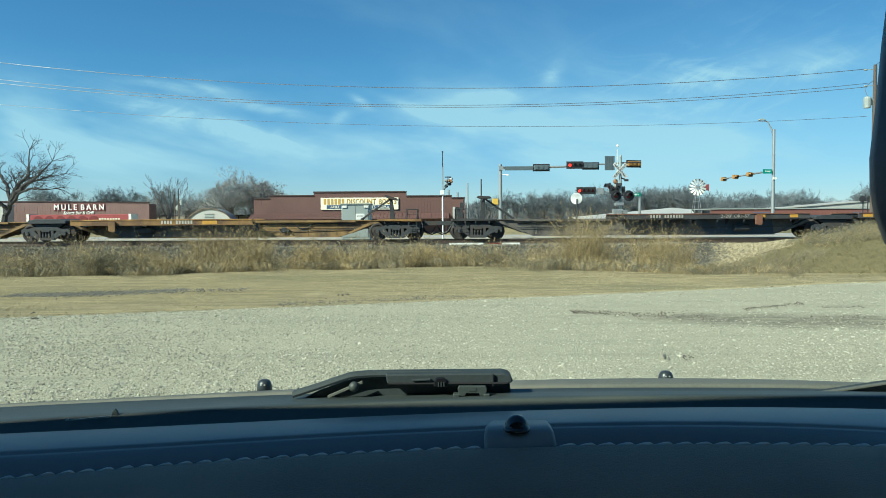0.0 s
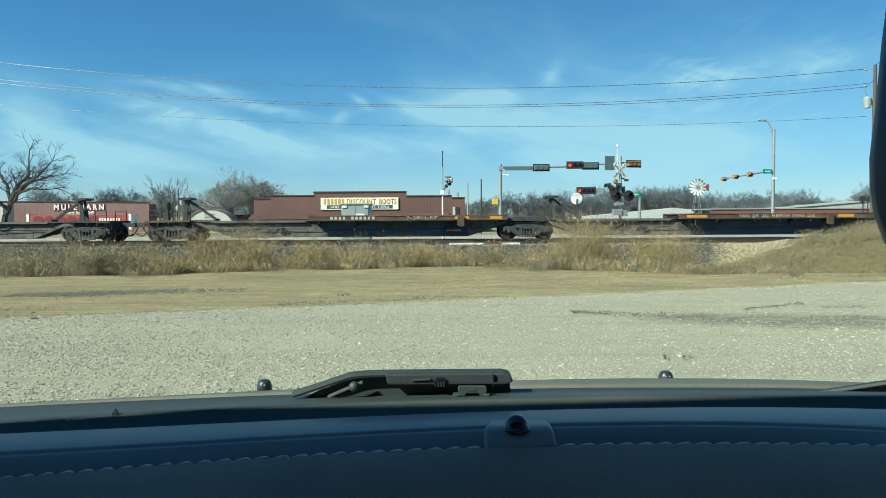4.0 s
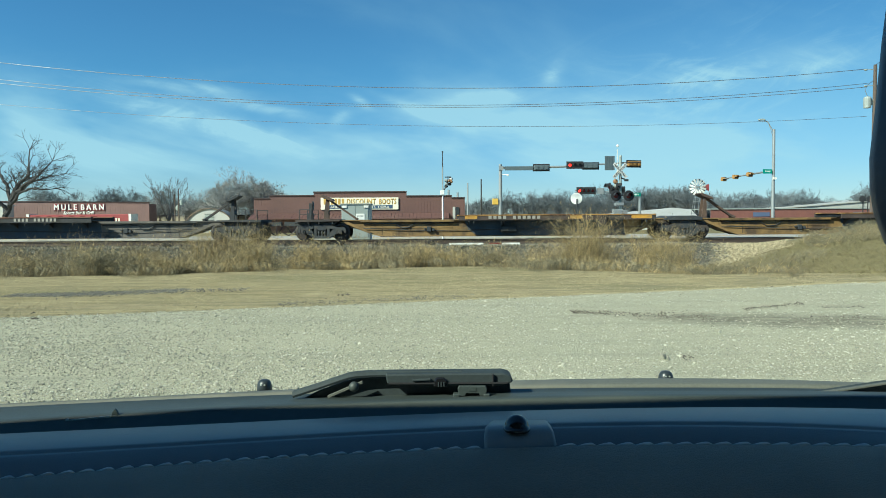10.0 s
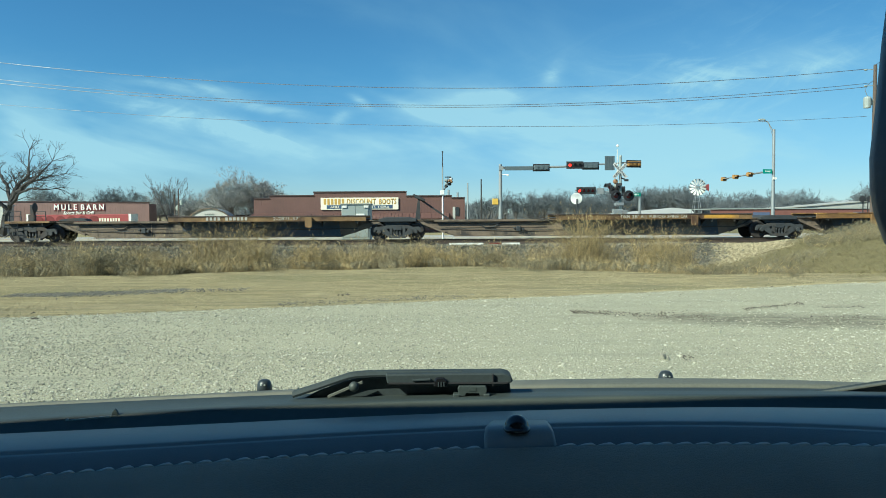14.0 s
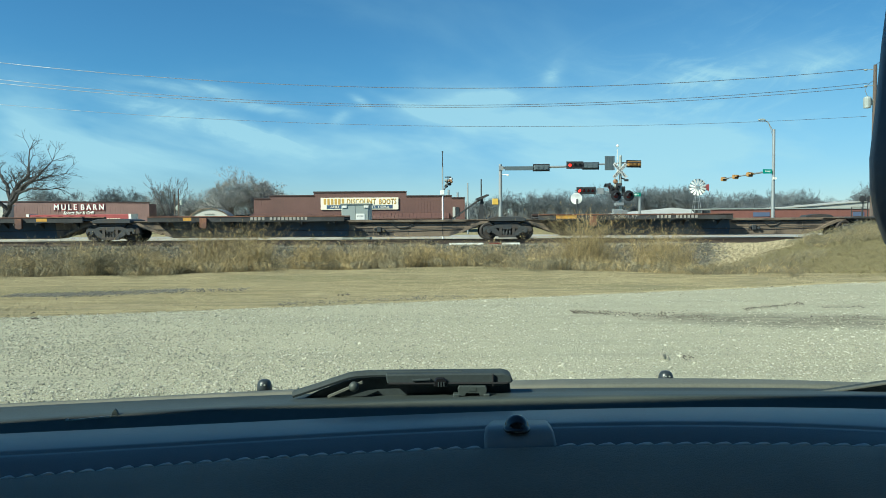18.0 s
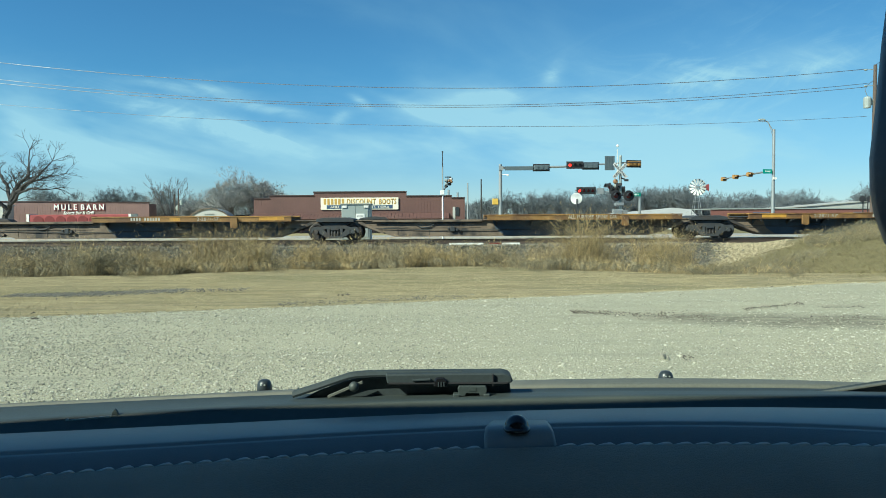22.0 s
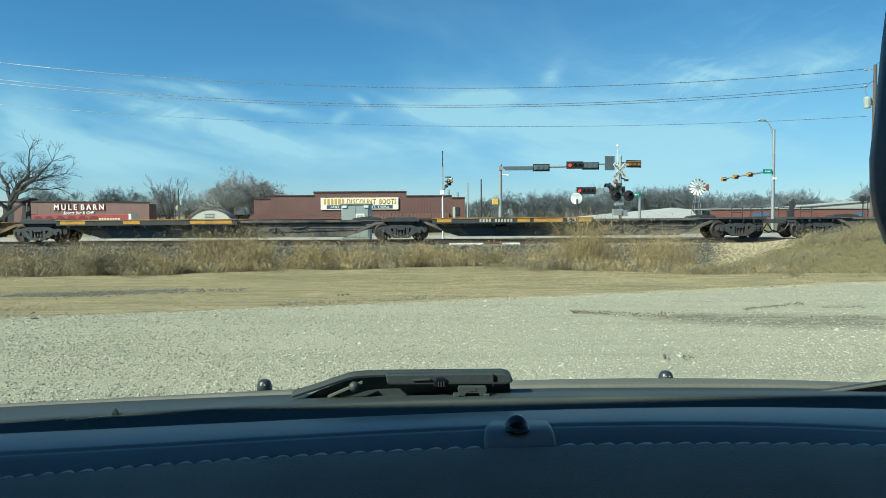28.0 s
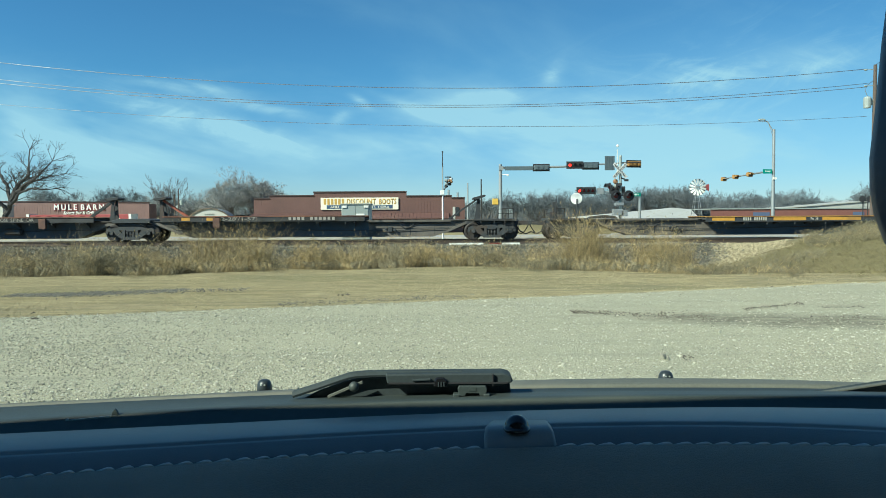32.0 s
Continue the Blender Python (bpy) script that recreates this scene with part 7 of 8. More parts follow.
# ---- bare winter trees ----
def bare_tree(seed, height, lean=(0.0, 0.0), fork=0.34, spread=0.6, levels=5, thick=0.03, twigs=3, up=0.12, least=0.012, plan=()):
    """Limbs and twigs of a leafless tree as two meshes."""
    rng = random.Random(seed)
    limbs, crown = ([], []), ([], [])

    def seg(store, a, b, ra, rb, sides):
        v, f = store
        d = b - a
        if d.length < 1e-5:
            return
        d.normalize()
        u = d.cross(Vector((0.3, 0.2, 1)) if abs(d.z) < 0.85 else Vector((1, 0.1, 0))).normalized()
        w = d.cross(u)
        k = len(v)
        for p, r in ((a, ra), (b, rb)):
            for i in range(sides):
                t = 2 * math.pi * i / sides
                v.append(tuple(p + (u * math.cos(t) + w * math.sin(t)) * r))
        for i in range(sides):
            j = (i + 1) % sides
            f.append((k + i, k + j, k + sides + j, k + sides + i))

    def grow(a, d, length, r, level):
        pieces = 3 if level < 3 else 2
        p, rr = a.copy(), r
        for i in range(pieces):
            d = (d + Vector((rng.gauss(0, 0.13), rng.gauss(0, 0.13), rng.gauss(0, 0.09) + up * 0.5))).normalized()
            q = p + d * length / pieces
            r2 = max(rr * (0.82 if level else 0.86), least)
            seg(limbs if level < 3 else crown, p, q, rr, r2, 6 if level < 2 else (4 if level < 3 else 3))
            if level >= 1 and level < levels and i > 0 and rng.random() < 0.75:
                side(q, d, length, r2, level)
            p, rr = q, r2
        if level < levels:
            for _ in range(2 if level < 2 else twigs):
                side(p, d, length, rr, level)

    def side(p, d, length, r, level):
        t = Vector((rng.gauss(0, 1), rng.gauss(0, 1), rng.gauss(0, 0.7)))
        t = (t - d * t.dot(d)).normalized()
        nd = (d + t * rng.uniform(spread * 0.6, spread * 1.4)).normalized()
        nd.z += up
        nd.normalize()
        grow(p, nd, length * rng.uniform(0.58, 0.82), r * rng.uniform(0.5, 0.68), level + 1)

    start = Vector((0, 0, -0.2))
    if not plan:
        grow(start, Vector((lean[0], lean[1], 1)).normalized(), height * fork, height * thick, 0)
    # limbs that are laid out by hand, with side branches grown along them
    for line, r in plan:
        for i in range(len(line) - 1):
            p, q = Vector(line[i]), Vector(line[i + 1])
            prev, r0 = p, r * 0.74 ** i
            for k in range(1, 5):
                e = p.lerp(q, k / 4) + (Vector((rng.gauss(0, 0.05), rng.gauss(0, 0.05), rng.gauss(0, 0.05))) if k < 4 else Vector())
                seg(limbs, prev, e, r0 * (1 - 0.065 * (k - 1)), r0 * (1 - 0.065 * k), 7)
                if line[0][2] > 0 and (i > 0 or k > 1):
                    side(e, (q - p).normalized(), rng.uniform(1.0, 1.75), r0 * 0.55, 2)
                prev = e
        if line[0][2] > 0:
            grow(Vector(line[-1]), (Vector(line[-1]) - Vector(line[-2])).normalized(), 1.5, r * 0.35, 3)
    out = []
    grown = height / max(p[2] for p in crown[0]) if height else 1.0
    for (v, f), nm in ((limbs, "trunk"), (crown, "crown")):
        v = [(x * grown, y * grown, z * grown) for x, y, z in v]
        me = bpy.data.meshes.new(nm)
        me.from_pydata(v, [], f)
        out.append(me)
    return out


def forked_tree(seed, trunk=0.16, spread=0.55, rise=0.10, shrink=0.74, forks=(5, 3, 3, 3, 4), twigs=5, thick=0.021, least=0.007, twist=0.10, length=0.24):
    """A bare tree 9 m high that forks again and again, as two meshes: limbs, and a haze of fine twigs."""
    rng = random.Random(seed)
    limbs, fine = ([], []), ([], [])
    H = 9.0

    def stick(store, a, b, ra, rb, sides=3):
        v, f = store
        d = b - a
        if d.length < 1e-4:
            return
        d.normalize()
        u = d.cross(Vector((0.4, 0.2, 1)) if abs(d.z) < 0.8 else Vector((1, 0.2, 0.1))).normalized()
        w = d.cross(u)
        k = len(v)
        for p, r in ((a, ra), (b, rb)):
            for i in range(sides):
                t = 2 * math.pi * i / sides
                v.append(tuple(p + (u * math.cos(t) + w * math.sin(t)) * r))
        for i in range(sides):
            j = (i + 1) % sides
            f.append((k + i, k + j, k + sides + j, k + sides + i))

    def bend(d, amount):
        t = Vector((rng.gauss(0, 1), rng.gauss(0, 1), rng.gauss(0, 1)))
        t = (t - d * t.dot(d)).normalized()
        n = d + t * amount
        n.z += rise
        return n.normalized()

    def grow(p, d, ln, r, level):
        store = limbs if level < 3 else fine
        pieces = 3 if level < 3 else 2
        stops = []
        for i in range(pieces):
            d = bend(d, rng.gauss(0, twist) if level else 0.04)
            q = p + d * ln / pieces
            stick(store, p, q, max(r * (1 - 0.25 * i / pieces), least), max(r * (1 - 0.25 * (i + 1) / pieces), least), 5 if level < 2 else 3)
            p = q
            stops.append((q, d))
        r *= 0.72
        if level == len(forks):
            for _ in range(twigs):
                a, e = stops[rng.randrange(len(stops))]
                e = bend(e, rng.uniform(0.4, 1.1))
                stick(fine, a, a + e * rng.uniform(0.25, 0.6), least, least * 0.5)
            return
        for i in range(forks[level]):
            a, e = stops[-1] if i < 2 or level == 0 else stops[rng.randrange(len(stops))]
            grow(a, bend(e, spread * rng.uniform(0.55, 1.35)), ln * shrink * rng.uniform(0.8, 1.2) if level else H * length * rng.uniform(0.85, 1.2), r * rng.uniform(0.55, 0.8), level + 1)

    grow(Vector((0, 0, -0.2)), Vector((rng.gauss(0, 0.05), 0, 1)).normalized(), H * trunk, H * thick, 0)
    top = max(p[2] for p in fine[0])
    out = []
    for (v, f), nm in ((limbs, "trunk"), (fine, "crown")):
        me = bpy.data.meshes.new(nm)
        me.from_pydata([(x * H / top, y * H / top, z * H / top) for x, y, z in v], [], f)
        out.append(me)
    return out


def tree(meshes, m, label, bark="bark", twig="twig", size=1.0, group=""):
    ob = thing("tree", label, "tree", m, group)
    for me, nm, mt in zip(meshes, ("trunk", "crown"), (bark, twig)):
        if not me.materials:
            me.materials.append(M[mt])
        part(nm, me, None, ob)
    ob.scale = (size, size, size)
    return ob


def trees():
    plan = [([(0, 0, 0), (0.35, 0, 1.8), (0.9, 0.1, 3.6)], 0.33), ([(0.9, 0.1, 3.6), (1.5, 0.3, 5.2), (2.2, 0.6, 6.0), (2.1, 0.9, 6.9)], 0.22),
            ([(0.9, 0.1, 3.6), (2.3, -0.4, 5.0), (3.6, -0.8, 5.7), (4.2, -1.0, 6.2)], 0.19), ([(0.7, 0.1, 3.0), (1.9, -0.6, 4.2), (3.1, -1.0, 4.7), (4.3, -1.2, 4.6)], 0.16),
            ([(0.9, 0.1, 3.6), (0.3, 0.6, 5.2), (-0.6, 1.0, 6.2)], 0.18), ([(0.6, 0, 2.9), (-0.8, -0.6, 4.6), (-2.4, -1.0, 5.8)], 0.16), ([(0.9, 0.1, 3.6), (1.6, 1.8, 5.4), (2.6, 3.0, 6.0)], 0.15)]
    big = bare_tree(8, 0, spread=0.85, levels=5, twigs=4, up=0.05, least=0.007, plan=plan)
    for me in big:
        me.transform(Matrix.Diagonal((0.97, 0.97, 0.9, 1)))
    tree(big, pose(-36.7, 60, -0.3), "large dark bare tree leaning over the road", "bark_dark", "bark_dark")
    twin = bare_tree(17, 8.4, (0.1, 0.1), 0.26, 0.8, 6, 0.045, 2, 0.02, 0.016)
    tree(twin, pose(-45.5, 62, -0.3), "large dark bare tree beside another", "bark_dark", "bark_dark")
    fan = forked_tree(24, trunk=0.20, spread=0.44, rise=0.15, shrink=0.80, forks=(5, 3, 3, 2, 2), twigs=4, thick=0.030, least=0.021, length=0.28)
    tree(fan, pose(-49.2, 130, FAR_Z, 0, 0, 135), "bare tree with upright fanning branches", "bark", "bark", 1.15)
    kinds = [forked_tree(31 + i, trunk=0.14 + 0.015 * i, spread=0.60, rise=0.06, least=0.011) for i in range(6)]
    rng = random.Random(77)

    def row(x0, x1, y, top, count, label):
        for i in range(count):
            x = x0 + (x1 - x0) * (i + rng.random() * 0.8) / count
            k = kinds[rng.randrange(6)]
            size = (top - FAR_Z) / 9.0 * rng.uniform(0.72, 1.05)
            tree(k, pose(x, y + rng.uniform(-8, 8), FAR_Z, 0, 0, rng.uniform(0, 360)), label, size=size, group="bare trees")

    pale = [forked_tree(sd, trunk=0.20, spread=0.62, rise=0.05, shrink=0.74, forks=(6, 3, 3, 3, 3), twigs=9, thick=0.026, least=0.011, length=0.22) for sd in (14, 2)]
    dense = [forked_tree(sd, trunk=0.20, spread=0.75, rise=0.04, shrink=0.70, forks=(6, 4, 3, 3, 3), twigs=9, thick=0.026, least=0.011, length=0.22) for sd in (7, 11)]
    for pick, x, y, top, turn in ((pale[0], -38.8, 130, 11.0, 0), (dense[0], -35.2, 133, 10.1, 0), (dense[1], -33.4, 131, 8.2, 135), (pale[1], -43.6, 133, 7.2, 45), (dense[0], -41.4, 135, 6.2, 60), (dense[1], -37.0, 128, 7.0, 30), (pale[1], -31.6, 134, 6.6, 120),
                                  (dense[1], -45.2, 136, 4.9, 80), (dense[0], -39.8, 134, 6.6, 100), (dense[0], -47.5, 134, 4.4, 10), (pale[0], -34.6, 136, 8.8, 70), (dense[1], -43.0, 130, 4.8, 200), (dense[0], -36.2, 136, 6.8, 250), (pale[0], -55.6, 138, 6.0, 90), (dense[1], -53.0, 140, 4.6, 20)):
        tree(pick, pose(x, y, FAR_Z, 0, 0, turn), "grey bare tree in a thicket behind the hut", "bark", "twig_pale", (top - FAR_Z) / 9.0, "bare trees")
    row(-92, -56, 165, 9.3, 22, "grey bare tree behind the barn")
    row(-56, -50, 150, 6.0, 2, "grey bare tree behind the barn")
    row(-3, 4, 150, 6.0, 2, "grey bare tree behind the store")
    row(8, 34, 150, 7.0, 30, "grey bare tree in a far belt of woods")
    row(36, 56, 160, 8.8, 22, "grey bare tree in a far belt of woods")
    row(54, 92, 175, 8.0, 34, "grey bare tree in a far belt of woods")
    row(92, 112, 165, 8.8, 11, "grey bare tree in a far belt of woods")
    # undergrowth that closes the far belt
    rg = np.random.default_rng(9)
    v, f = [], []
    for _ in range(70000):
        x = rg.uniform(-110, 125)
        if -29 < x < 3:
            continue
        y = rg.uniform(168, 186)
        h = rg.uniform(1.5, 6.4) * (0.8 + 0.3 * math.sin(x * 0.31) * math.sin(x * 0.13))
        k = len(v)
        lx = rg.normal(0, 0.32) * h
        w = rg.uniform(0.018, 0.045)
        v += [(x - w, y, FAR_Z), (x + w, y, FAR_Z), (x + lx * 0.5, y, FAR_Z + h * 0.62), (x + lx, y, FAR_Z + h)]
        f += [(k, k + 1, k + 2), (k, k + 2, k + 3)]
    me = bpy.data.meshes.new("undergrowth")
    me.from_pydata(v, [], f)
    me.materials.append(M["twig"])
    tagged(new("undergrowth", me), "grey leafless undergrowth in the far belt", "undergrowth", kind="stuff")


trees()


# ---- the parked car round the camera ----
def arched(row, x):
    """A point on a gently arched line across the car: row is depth, drop, sag, tilt, bow and skew."""
    y, drop, sag, tilt, bow, skew = row
    c = max(-0.5, min(0.5, x))
    return Vector((x, y - bow * x * x, 1.45 - drop - sag * x * x - tilt * x - skew * c ** 3))


def loft(rows, xs, name, material, parent, label="", smooth=True):
    """A sheet through arched rows."""
    bm = bmesh.new()
    grid = [[bm.verts.new(arched(row, x)) for x in xs] for row in rows]
    for p, q in zip(grid, grid[1:]):
        for i in range(len(xs) - 1):
            bm.faces.new((p[i], p[i + 1], q[i + 1], q[i]))
    return part(name, bm, material, parent, label, smooth=smooth)


def vehicle():
    car = thing("car", "parked car seen from inside over its dark blue dashboard", "car", pose(0, 0, 0))
    xs = [-0.82 + 1.64 * i / 48 for i in range(49)]
    # rows run from the windscreen back to the driver
    far_row = (0.70, 0.1906, 0.0172, -0.0326, 0.1, 0.0595)
    crease = (0.615, 0.1822, 0.0443, -0.0397, 0.1, 0.1293)
    ridge = (0.606, 0.1816, 0.0465, -0.0392, 0.1, 0.1228)
    seam = (0.578, 0.1870, 0.0526, -0.0322, 0.1, 0.0152)
    edge = (0.572, 0.1868, 0.0535, -0.0331, 0.1, 0.0182)

    def moved(row, dy, dz):
        return (row[0] + dy, row[1] - dz, *row[2:])

    loft([moved(far_row, 0.004, -0.03), moved(far_row, 0.0, -0.002), moved(far_row, -0.006, 0.0), moved(far_row, -0.04, 0.0036), moved(crease, 0.004, 0.0006), crease, moved(crease, -0.003, -0.0022), moved(crease, -0.006, -0.0012)], xs, "dashboard", M["dash_top"], car, "dark blue vinyl dashboard top")
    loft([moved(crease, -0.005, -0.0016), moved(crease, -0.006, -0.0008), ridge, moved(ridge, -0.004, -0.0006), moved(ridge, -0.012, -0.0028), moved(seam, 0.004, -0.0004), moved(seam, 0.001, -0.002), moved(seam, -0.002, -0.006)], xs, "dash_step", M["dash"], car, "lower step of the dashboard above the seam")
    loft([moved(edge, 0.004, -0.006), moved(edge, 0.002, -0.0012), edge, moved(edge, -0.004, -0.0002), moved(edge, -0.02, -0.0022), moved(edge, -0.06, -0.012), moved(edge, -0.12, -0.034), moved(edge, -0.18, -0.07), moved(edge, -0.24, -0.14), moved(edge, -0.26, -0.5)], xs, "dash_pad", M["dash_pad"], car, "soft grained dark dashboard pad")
    # plump folds of vinyl between the stitches of the seam
    bm = bmesh.new()
    rings = []
    for i in range(10):
        t = i / 9
        w = max(0.14, math.sin(math.pi * t ** 1.6) ** 0.8)
        c = Vector((-0.0085 + 0.0165 * t, 0.0022 - 0.0036 * t, -0.0026 + 0.0024 * t - 0.0012 * max(0.0, t - 0.8) / 0.2))
        rings.append([bm.verts.new(c + Vector((0, math.cos(q) * 0.0019, math.sin(q) * 0.0017)) * w) for q in (6.283 * k / 8 for k in range(8))])
    for p, q in zip(rings, rings[1:]):
        for k in range(8):
            bm.faces.new((p[k], p[(k + 1) % 8], q[(k + 1) % 8], q[k]))
    st = mesh_of(bm, "stitch", M["thread"], True)
    for i in range(66):
        x = -0.44 + i * 0.0154
        if 0.024 < x < 0.093:
            continue
        p, q = arched(edge, x), arched(edge, x + 0.01)
        part("stitch", st, None, car, m=Matrix.Translation(p + Vector((0, 0.004, 0.0006))) @ Matrix.Rotation(-math.atan2(q.z - p.z, 0.01), 4, "Y"))
    # light sensor on its plinth
    bm = bmesh.new()
    rows = []
    for y, z, x0, x1 in ((0.632, 1.2690, 0.041, 0.091), (0.627, 1.2715, 0.040, 0.092), (0.604, 1.2735, 0.034, 0.0915), (0.592, 1.2725, 0.0325, 0.0920), (0.5800, 1.2655, 0.032, 0.0925), (0.5755, 1.2610, 0.032, 0.0930)):
        rows.append([bm.verts.new((x, y - 0.0004, z - dz)) for x, dz in ((x0, 0.008), (x0 + 0.0010, 0.0012), (x0 + 0.004, 0.0), (x1 - 0.004, 0.0), (x1 - 0.0010, 0.0012), (x1, 0.008))])
    for p, q in zip(rows, rows[1:]):
        for k in range(5):
            bm.faces.new((p[k], p[k + 1], q[k + 1], q[k]))
    part("sensor_plinth", bm, M["dash_top"], car, "raised plinth in the seam", smooth=True)
    bm = bmesh.new()
    lathe(bm, [(0.0112, -0.002), (0.0110, 0.0004), (0.0104, 0.0006)] + [(0.0102 * math.cos(a), 0.0006 + 0.0102 * math.sin(a)) for a in (0, 0.3, 0.6, 0.9, 1.2, 1.45, 1.56)], 24, "z")
    part("light_sensor", bm, M["gloss_black"], car, "glossy black sensor dome", pose(0.0606, 0.596, 1.2738), smooth=True)
    # cowl outside the glass, with the seal below it
    cowl_far = (0.88, 0.2035, 0.025, -0.0309, 0.1, 0.0507)
    plate_near = (0.845, 0.2020, 0.0146, -0.0198, 0.1, 0.0196)
    groove = (0.825, 0.1996, 0.0146, -0.0168, 0.1, 0.0119)
    lip_row = (0.765, 0.1931, 0.0196, -0.0223, 0.1, 0.0001)
    cowl_near = (0.75, 0.1929, 0.0203, -0.0227, 0.1, 0.0017)
    loft([moved(far_row, 0.0, -0.012), moved(far_row, 0.012, -0.0075), moved(cowl_near, -0.012, -0.010), moved(cowl_near, -0.001, -0.001)], xs, "windscreen_seal", M["frit"], car, "black windscreen seal")
    loft([moved(cowl_near, 0.0, -0.004), cowl_near, moved(cowl_near, 0.004, 0.0006), moved(lip_row, -0.003, 0.0006), lip_row, moved(lip_row, 0.004, -0.0016), moved(lip_row, 0.022, -0.0026), moved(groove, -0.008, -0.0016), groove, moved(groove, 0.004, -0.004), moved(plate_near, -0.002, -0.004)], xs, "cowl", M["cowl"], car, "grey plastic cowl below the glass")
    # the outer strip's pale tint stands for sunlight on it as well as dust
    loft([moved(plate_near, 0.0, -0.004), plate_near, moved(plate_near, 0.006, 0.0010), moved(cowl_far, -0.006, 0.0004), cowl_far, moved(cowl_far, 0.004, -0.006)], xs, "cowl_panel", M["sunlit_dusty"], car, "dusty outer edge of the cowl, tinted paler as if sunlit")
    loft([(0.885, 0.225, 0.035, -0.016, 0.1, 0.02), (0.93, 0.240, 0.04, -0.015, 0.1, 0.0), (1.2, 0.32, 0.05, -0.012, 0.08, 0.0), (1.6, 0.44, 0.08, 0, 0.06, 0.0), (1.85, 0.58, 0.10, 0, 0.06, 0.0), (1.95, 0.80, 0.10, 0, 0.06, 0.0), (1.93, 1.1, 0.10, 0, 0.06, 0.0)], xs, "bonnet", M["car_paint"], car, "grey bonnet")
    # wiper: arm, hinge cover and blade
    bm = bmesh.new()
    pts = [(-0.168, 0.80, 1.2555), (-0.14, 0.80, 1.2645), (-0.115, 0.80, 1.2730), (-0.098, 0.80, 1.2772), (-0.065, 0.80, 1.2785), (0.02, 0.80, 1.2785)]
    smooth_pts = []
    for k in range(len(pts) - 1):
        p0, p1, p2, p3 = (Vector(pts[max(0, min(len(pts) - 1, k + o))]) for o in (-1, 0, 1, 2))
        for q in (0.0, 0.25, 0.5, 0.75):
            smooth_pts.append(0.5 * (2 * p1 + (p2 - p0) * q + (2 * p0 - 5 * p1 + 4 * p2 - p3) * q * q + (3 * p1 - p0 - 3 * p2 + p3) * q ** 3))
    sweep(bm, smooth_pts + [Vector(pts[-1])], 0.012, 0.0062)
    wiper = part("wiper", bm, M["wiper"], car, "black windscreen wiper at rest", pose(0, 0, -0.0025))
    bm = bmesh.new()
    slab(bm, [(-0.064, 1.2803), (0.066, 1.2808), (0.074, 1.2780), (0.076, 1.2710), (0.062, 1.2665), (0.015, 1.2665), (-0.062, 1.2690)], 0.785, 0.812)
    bevel(bm, 0.0015)
    part("wiper_cover", bm, M["wiper"], wiper)
    # the blade that hangs from the arm, down to the cowl
    bm = bmesh.new()
    slab(bm, [(-0.158, 1.2490), (-0.140, 1.2580), (-0.112, 1.2680), (-0.092, 1.2725), (0.060, 1.2725), (0.074, 1.2660), (0.076, 1.2520), (0.0, 1.2505)], 0.8065, 0.8105)
    bevel(bm, 0.0008)
    part("wiper_blade", bm, M["wiper"], wiper, "dark rubber blade under the arm")
    bm = bmesh.new()
    box(bm, -0.06, 0.07, 0.781, 0.7845, 1.2702, 1.2716)
    part("cover_seam", bm, M["black"], wiper)
    bm = bmesh.new()
    box(bm, 0.0530, 0.0542, 0.7815, 0.7848, 1.2672, 1.2806)
    part("cap_groove", bm, M["black"], wiper)
    bm = bmesh.new()
    slab(bm, [(-0.011, 1.2672), (0.003, 1.2672), (0.004, 1.2735), (0.0, 1.2775), (-0.008, 1.2775), (-0.011, 1.2735)], 0.7795, 0.7846)
    bevel(bm, 0.0012)
    part("wiper_latch", bm, M["gloss_black"], wiper)
    bm = bmesh.new()
    for x in (-0.0065, -0.0035, -0.0005):
        box(bm, x, x + 0.0012, 0.7785, 0.7794, 1.2680, 1.2730)
    part("latch_rib", bm, M["wiper"], wiper)
    bm = bmesh.new()
    beam(bm, (-0.034, 0.7825, 1.2742), (-0.014, 0.7825, 1.2752), 0.004, 0.0022)
    bevel(bm, 0.0006)
    part("cover_ridge", bm, M["wiper"], wiper)
    bm = bmesh.new()
    slab(bm, [(0.0165, 1.2690), (0.0455, 1.2690), (0.0470, 1.2660), (0.0455, 1.2585), (0.0390, 1.2585), (0.0385, 1.2625), (0.0235, 1.2625), (0.0230, 1.2585), (0.0165, 1.2585), (0.0150, 1.2660)], 0.774, 0.781)
    bevel(bm, 0.0006)
    box(bm, 0.0270, 0.0350, 0.7735, 0.7739, 1.2640, 1.2676)
    clip = part("wiper_clip", bm, M["cowl"], wiper, "grey plastic clip below the wiper cover")
    bm = bmesh.new()
    for x in (0.0135, 0.0465):
        box(bm, x - 0.0035, x + 0.0035, 0.773, 0.783, 1.2545, 1.2610)
    bevel(bm, 0.001)
    box(bm, 0.0135, 0.0465, 0.776, 0.782, 1.2538, 1.2548)
    part("clip_foot", bm, M["cowl"], clip)
    bm = bmesh.new()
    beam(bm, (-0.128, 0.792, 1.2545), (-0.090, 0.792, 1.2705), 0.006, 0.0022)
    part("wiper_link", bm, M["sunlit_dusty"], wiper, "thin pale rod beside the arm")
    bm = bmesh.new()
    lathe(bm, [(0.0058 * math.cos(t), 0.0058 * math.sin(t)) for t in (-1.5, -1.0, -0.5, 0.0, 0.5, 1.0, 1.5)], 14, "z", (-0.0985, 0.786, 1.2668))
    part("pivot_ball", bm, M["cowl"], wiper, "round pale pivot cap", smooth=True)
    bm = bmesh.new()
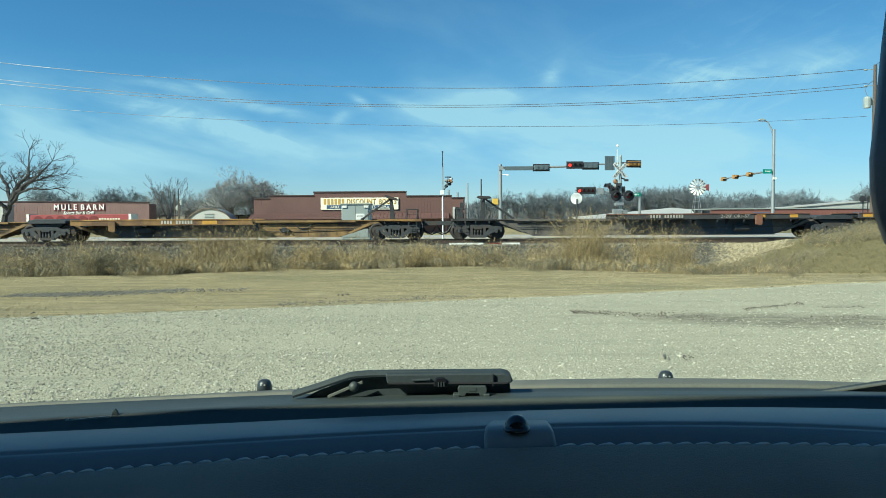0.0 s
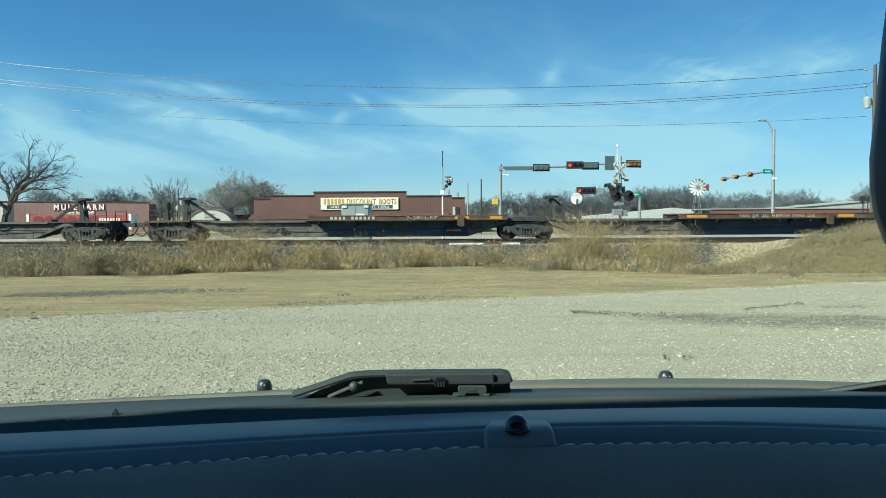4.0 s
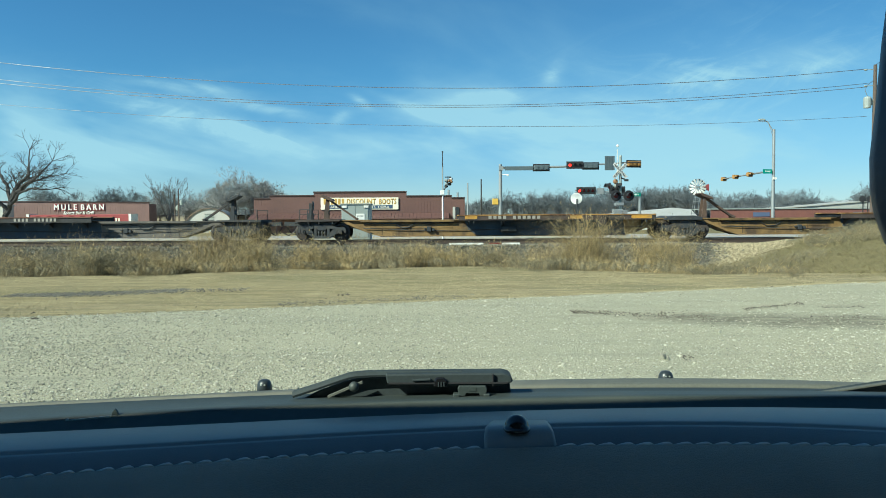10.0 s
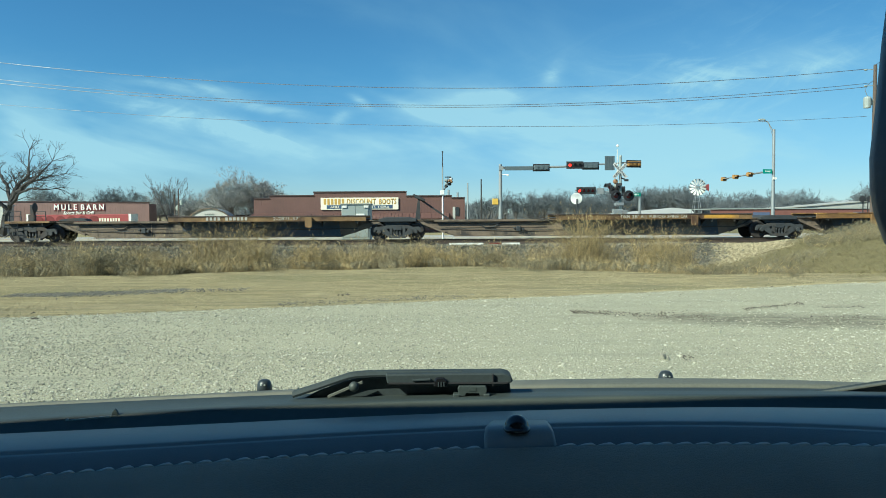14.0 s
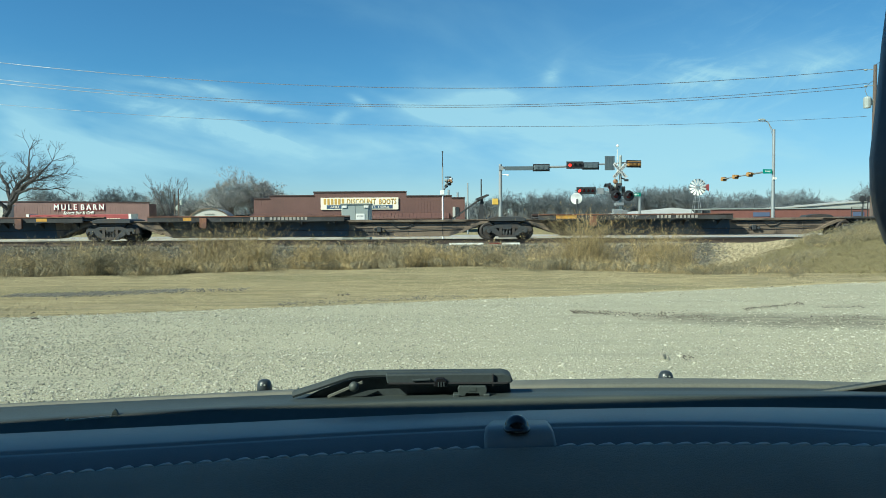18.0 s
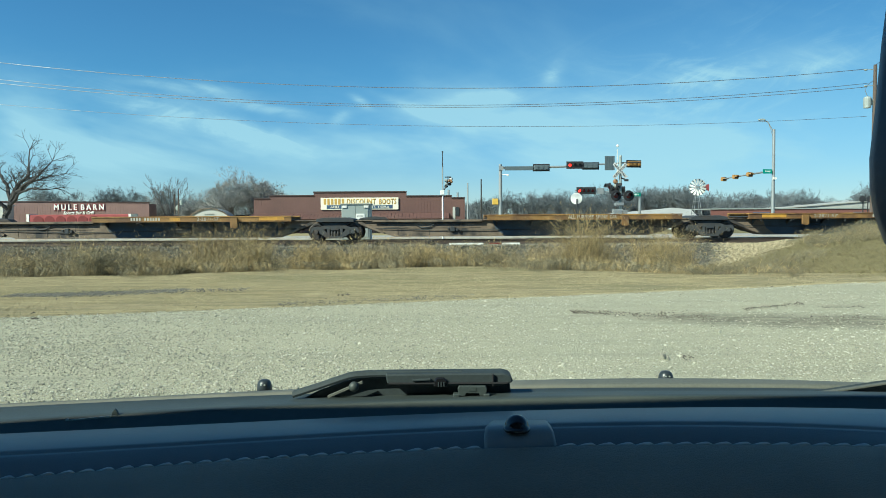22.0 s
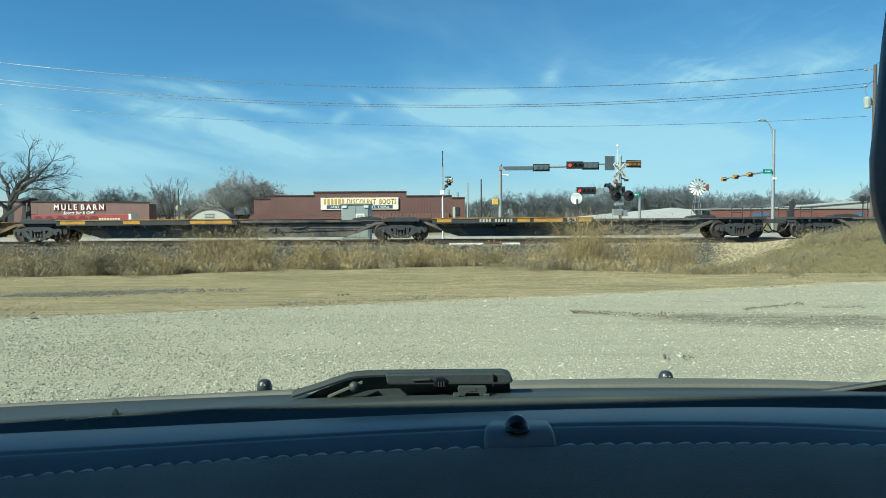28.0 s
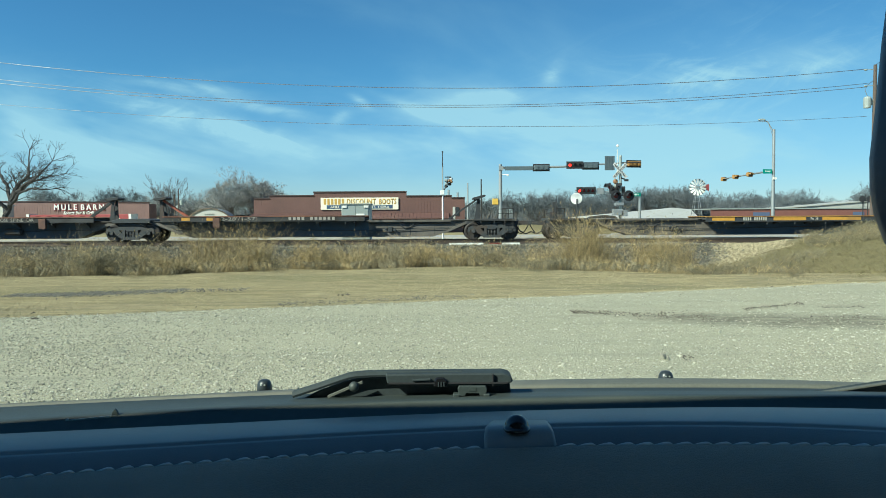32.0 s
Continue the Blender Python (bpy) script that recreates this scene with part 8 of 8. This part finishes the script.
    slab(bm, [(0.385, 1.2496), (0.50, 1.2478), (0.56, 1.2500), (0.56, 1.2700), (0.488, 1.2645), (0.43, 1.2560)], 0.790, 0.800)
    bevel(bm, 0.0012)
    second = part("second_wiper", bm, M["wiper"], car, "tip of the second wiper")
    bm = bmesh.new()
    for p, q in zip([(0.378, 1.2508), (0.43, 1.2568), (0.488, 1.2652)], [(0.43, 1.2568), (0.488, 1.2652), (0.56, 1.2712)]):
        beam(bm, (p[0], 0.786, p[1]), (q[0], 0.786, q[1]), 0.006, 0.0016)
    part("wiper_edge", bm, M["sunlit_dusty"], second)
    for x, z in ((-0.2266, 1.2340), (0.2805, 1.2420)):
        bm = bmesh.new()
        lathe(bm, [(0.0096, -0.012), (0.0096, 0.0)] + [(0.0096 * math.cos(a) ** 0.6, 0.0124 * math.sin(a)) for a in (0.25, 0.5, 0.75, 1.0, 1.2, 1.4, 1.54)], 20, "z", (x, 0.905, z))
        jet = part("washer_jet", bm, M["jet"], car, "small grey-black washer jet", smooth=True)
        bm = bmesh.new()
        for dx in (-0.0022, 0.0022):
            lathe(bm, [(0.0003, -0.0006), (0.0011, -0.0004), (0.0011, 0.0006), (0.0003, 0.0008)], 8, "y", (x + dx, 0.8965, z + 0.0066))
        part("nozzle", bm, M["silver"], jet)
    bm = bmesh.new()
    beam(bm, (-0.3868, 0.7345, 1.2432), (-0.3434, 0.7385, 1.2462), 0.004, 0.0016)
    lathe(bm, [(0.0004, -0.0014), (0.0018, -0.001), (0.0018, 0.001), (0.0004, 0.0014)], 8, "y", (-0.3868, 0.734, 1.2436))
    part("label_strip", bm, M["silver"], car, "small pale strip on the cowl")
    bm = bmesh.new()
    slab(bm, [(-0.3440, 1.2455), (-0.3365, 1.2460), (-0.3375, 1.2500), (-0.3400, 1.2535), (-0.3425, 1.2500)], 0.7385, 0.7415)
    part("cowl_clip", bm, M["cowl"], car)
    # shell that shuts out the light: roof, sides, rear, floor, pillars
    bm = bmesh.new()
    box(bm, -0.842, 0.82, -2.2, 0.31, 1.748, 1.78)
    part("headliner", bm, M["headliner"], car)
    bm = bmesh.new()
    box(bm, -0.86, 0.88, -2.25, 0.312, 1.784, 1.81)
    bevel(bm, 0.012)
    part("roof", bm, M["car_paint"], car, "grey painted roof")
    bm = bmesh.new()
    box(bm, -0.84, -0.83, -2.2, 0.32, 1.15, 1.745)
    # the unseen windscreen pillar leans back to the roof, shaped to shade the seal
    edge_line = [(0.465, 1.15), (0.465, 1.57), (0.414, 1.648), (0.366, 1.716), (0.318, 1.79), (0.313, 1.79), (0.313, 1.15)]
    va = [bm.verts.new((-0.856, y, z)) for y, z in edge_line]
    vb = [bm.verts.new((-0.83, y, z)) for y, z in edge_line]
    bm.faces.new(va)
    bm.faces.new(vb[::-1])
    for i in range(7):
        j = (i + 1) % 7
        bm.faces.new((va[j], va[i], vb[i], vb[j]))
    box(bm, -0.90, -0.83, -2.2, 0.95, 0.3, 1.15)
    part("left_side", bm, M["car_paint"], car)
    bm = bmesh.new()
    box(bm, 0.83, 0.90, -2.2, 0.95, 0.3, 1.12)
    for y in (-2.2, -0.75, 0.36):
        box(bm, 0.83, 0.90, y, y + 0.1, 1.12, 1.74)
    box(bm, 0.825, 0.90, -2.2, 0.46, 1.74, 1.78)
    part("right_side", bm, M["car_paint"], car)
    bm = bmesh.new()
    box(bm, -0.9, 0.9, -2.27, -2.203, 0.3, 1.15)
    box(bm, -0.9, 0.9, -2.27, -2.203, 1.68, 1.78)
    part("tailgate", bm, M["car_paint"], car)
    bm = bmesh.new()
    box(bm, -0.9, 0.9, -2.2, 1.9, 0.22, 0.295)
    part("floor_pan", bm, M["car_paint"], car)
    for x in (-0.75, 0.75):
        for y in (-1.5, 1.25):
            bm = bmesh.new()
            lathe(bm, [(0.15, -0.1), (0.32, -0.11), (0.33, 0.0), (0.32, 0.11), (0.15, 0.1)], 24, "x", (x, y, 0.33))
            part("tyre", bm, M["rubber"], car)
    # trim close to the lens at the edge of the windscreen
    bm = bmesh.new()
    prof = [(0.2145, 0.35, 1.62), (0.2128, 0.35, 1.575), (0.2084, 0.35, 1.535), (0.2057, 0.35, 1.50), (0.2035, 0.35, 1.478), (0.2040, 0.35, 1.462), (0.2063, 0.35, 1.450), (0.2117, 0.35, 1.436), (0.222, 0.35, 1.42)]
    rings = []
    for x, y, z in prof:
        rings.append([bm.verts.new((x + 0.0050 + dx, y + dy, z)) for dx, dy in ((0, 0), (0.006, -0.012), (0.03, -0.03), (0.09, -0.03), (0.09, 0.05), (0.03, 0.05), (0.006, 0.015))])
    for a, b in zip(rings, rings[1:]):
        for i in range(7):
            bm.faces.new((a[i], a[(i + 1) % 7], b[(i + 1) % 7], b[i]))
    bm.faces.new(rings[0])
    bm.faces.new(rings[-1][::-1])
    part("pillar_trim", bm, M["trim"], car, "dark blue trim at the windscreen edge", smooth=True)


vehicle()


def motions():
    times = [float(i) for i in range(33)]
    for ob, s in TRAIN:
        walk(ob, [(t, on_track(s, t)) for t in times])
    # the wheels roll on the rails while they pass between the ends of the view
    for ob, s, dx in WHEELS:
        passing = [i / 30 for i in range(961) if abs(s - travelled(i / 30)) < 27.0]
        if len(passing) < 2:
            continue
        steps = sorted({0.0, 32.0, *passing})
        rows = []
        for t in steps:
            roll = travelled(min(max(t, passing[0]), passing[-1])) / 0.425
            rows.append((t, pose(dx, 0, 0.425, 0, -math.degrees(roll), 0)))
        walk(ob, rows)


motions()
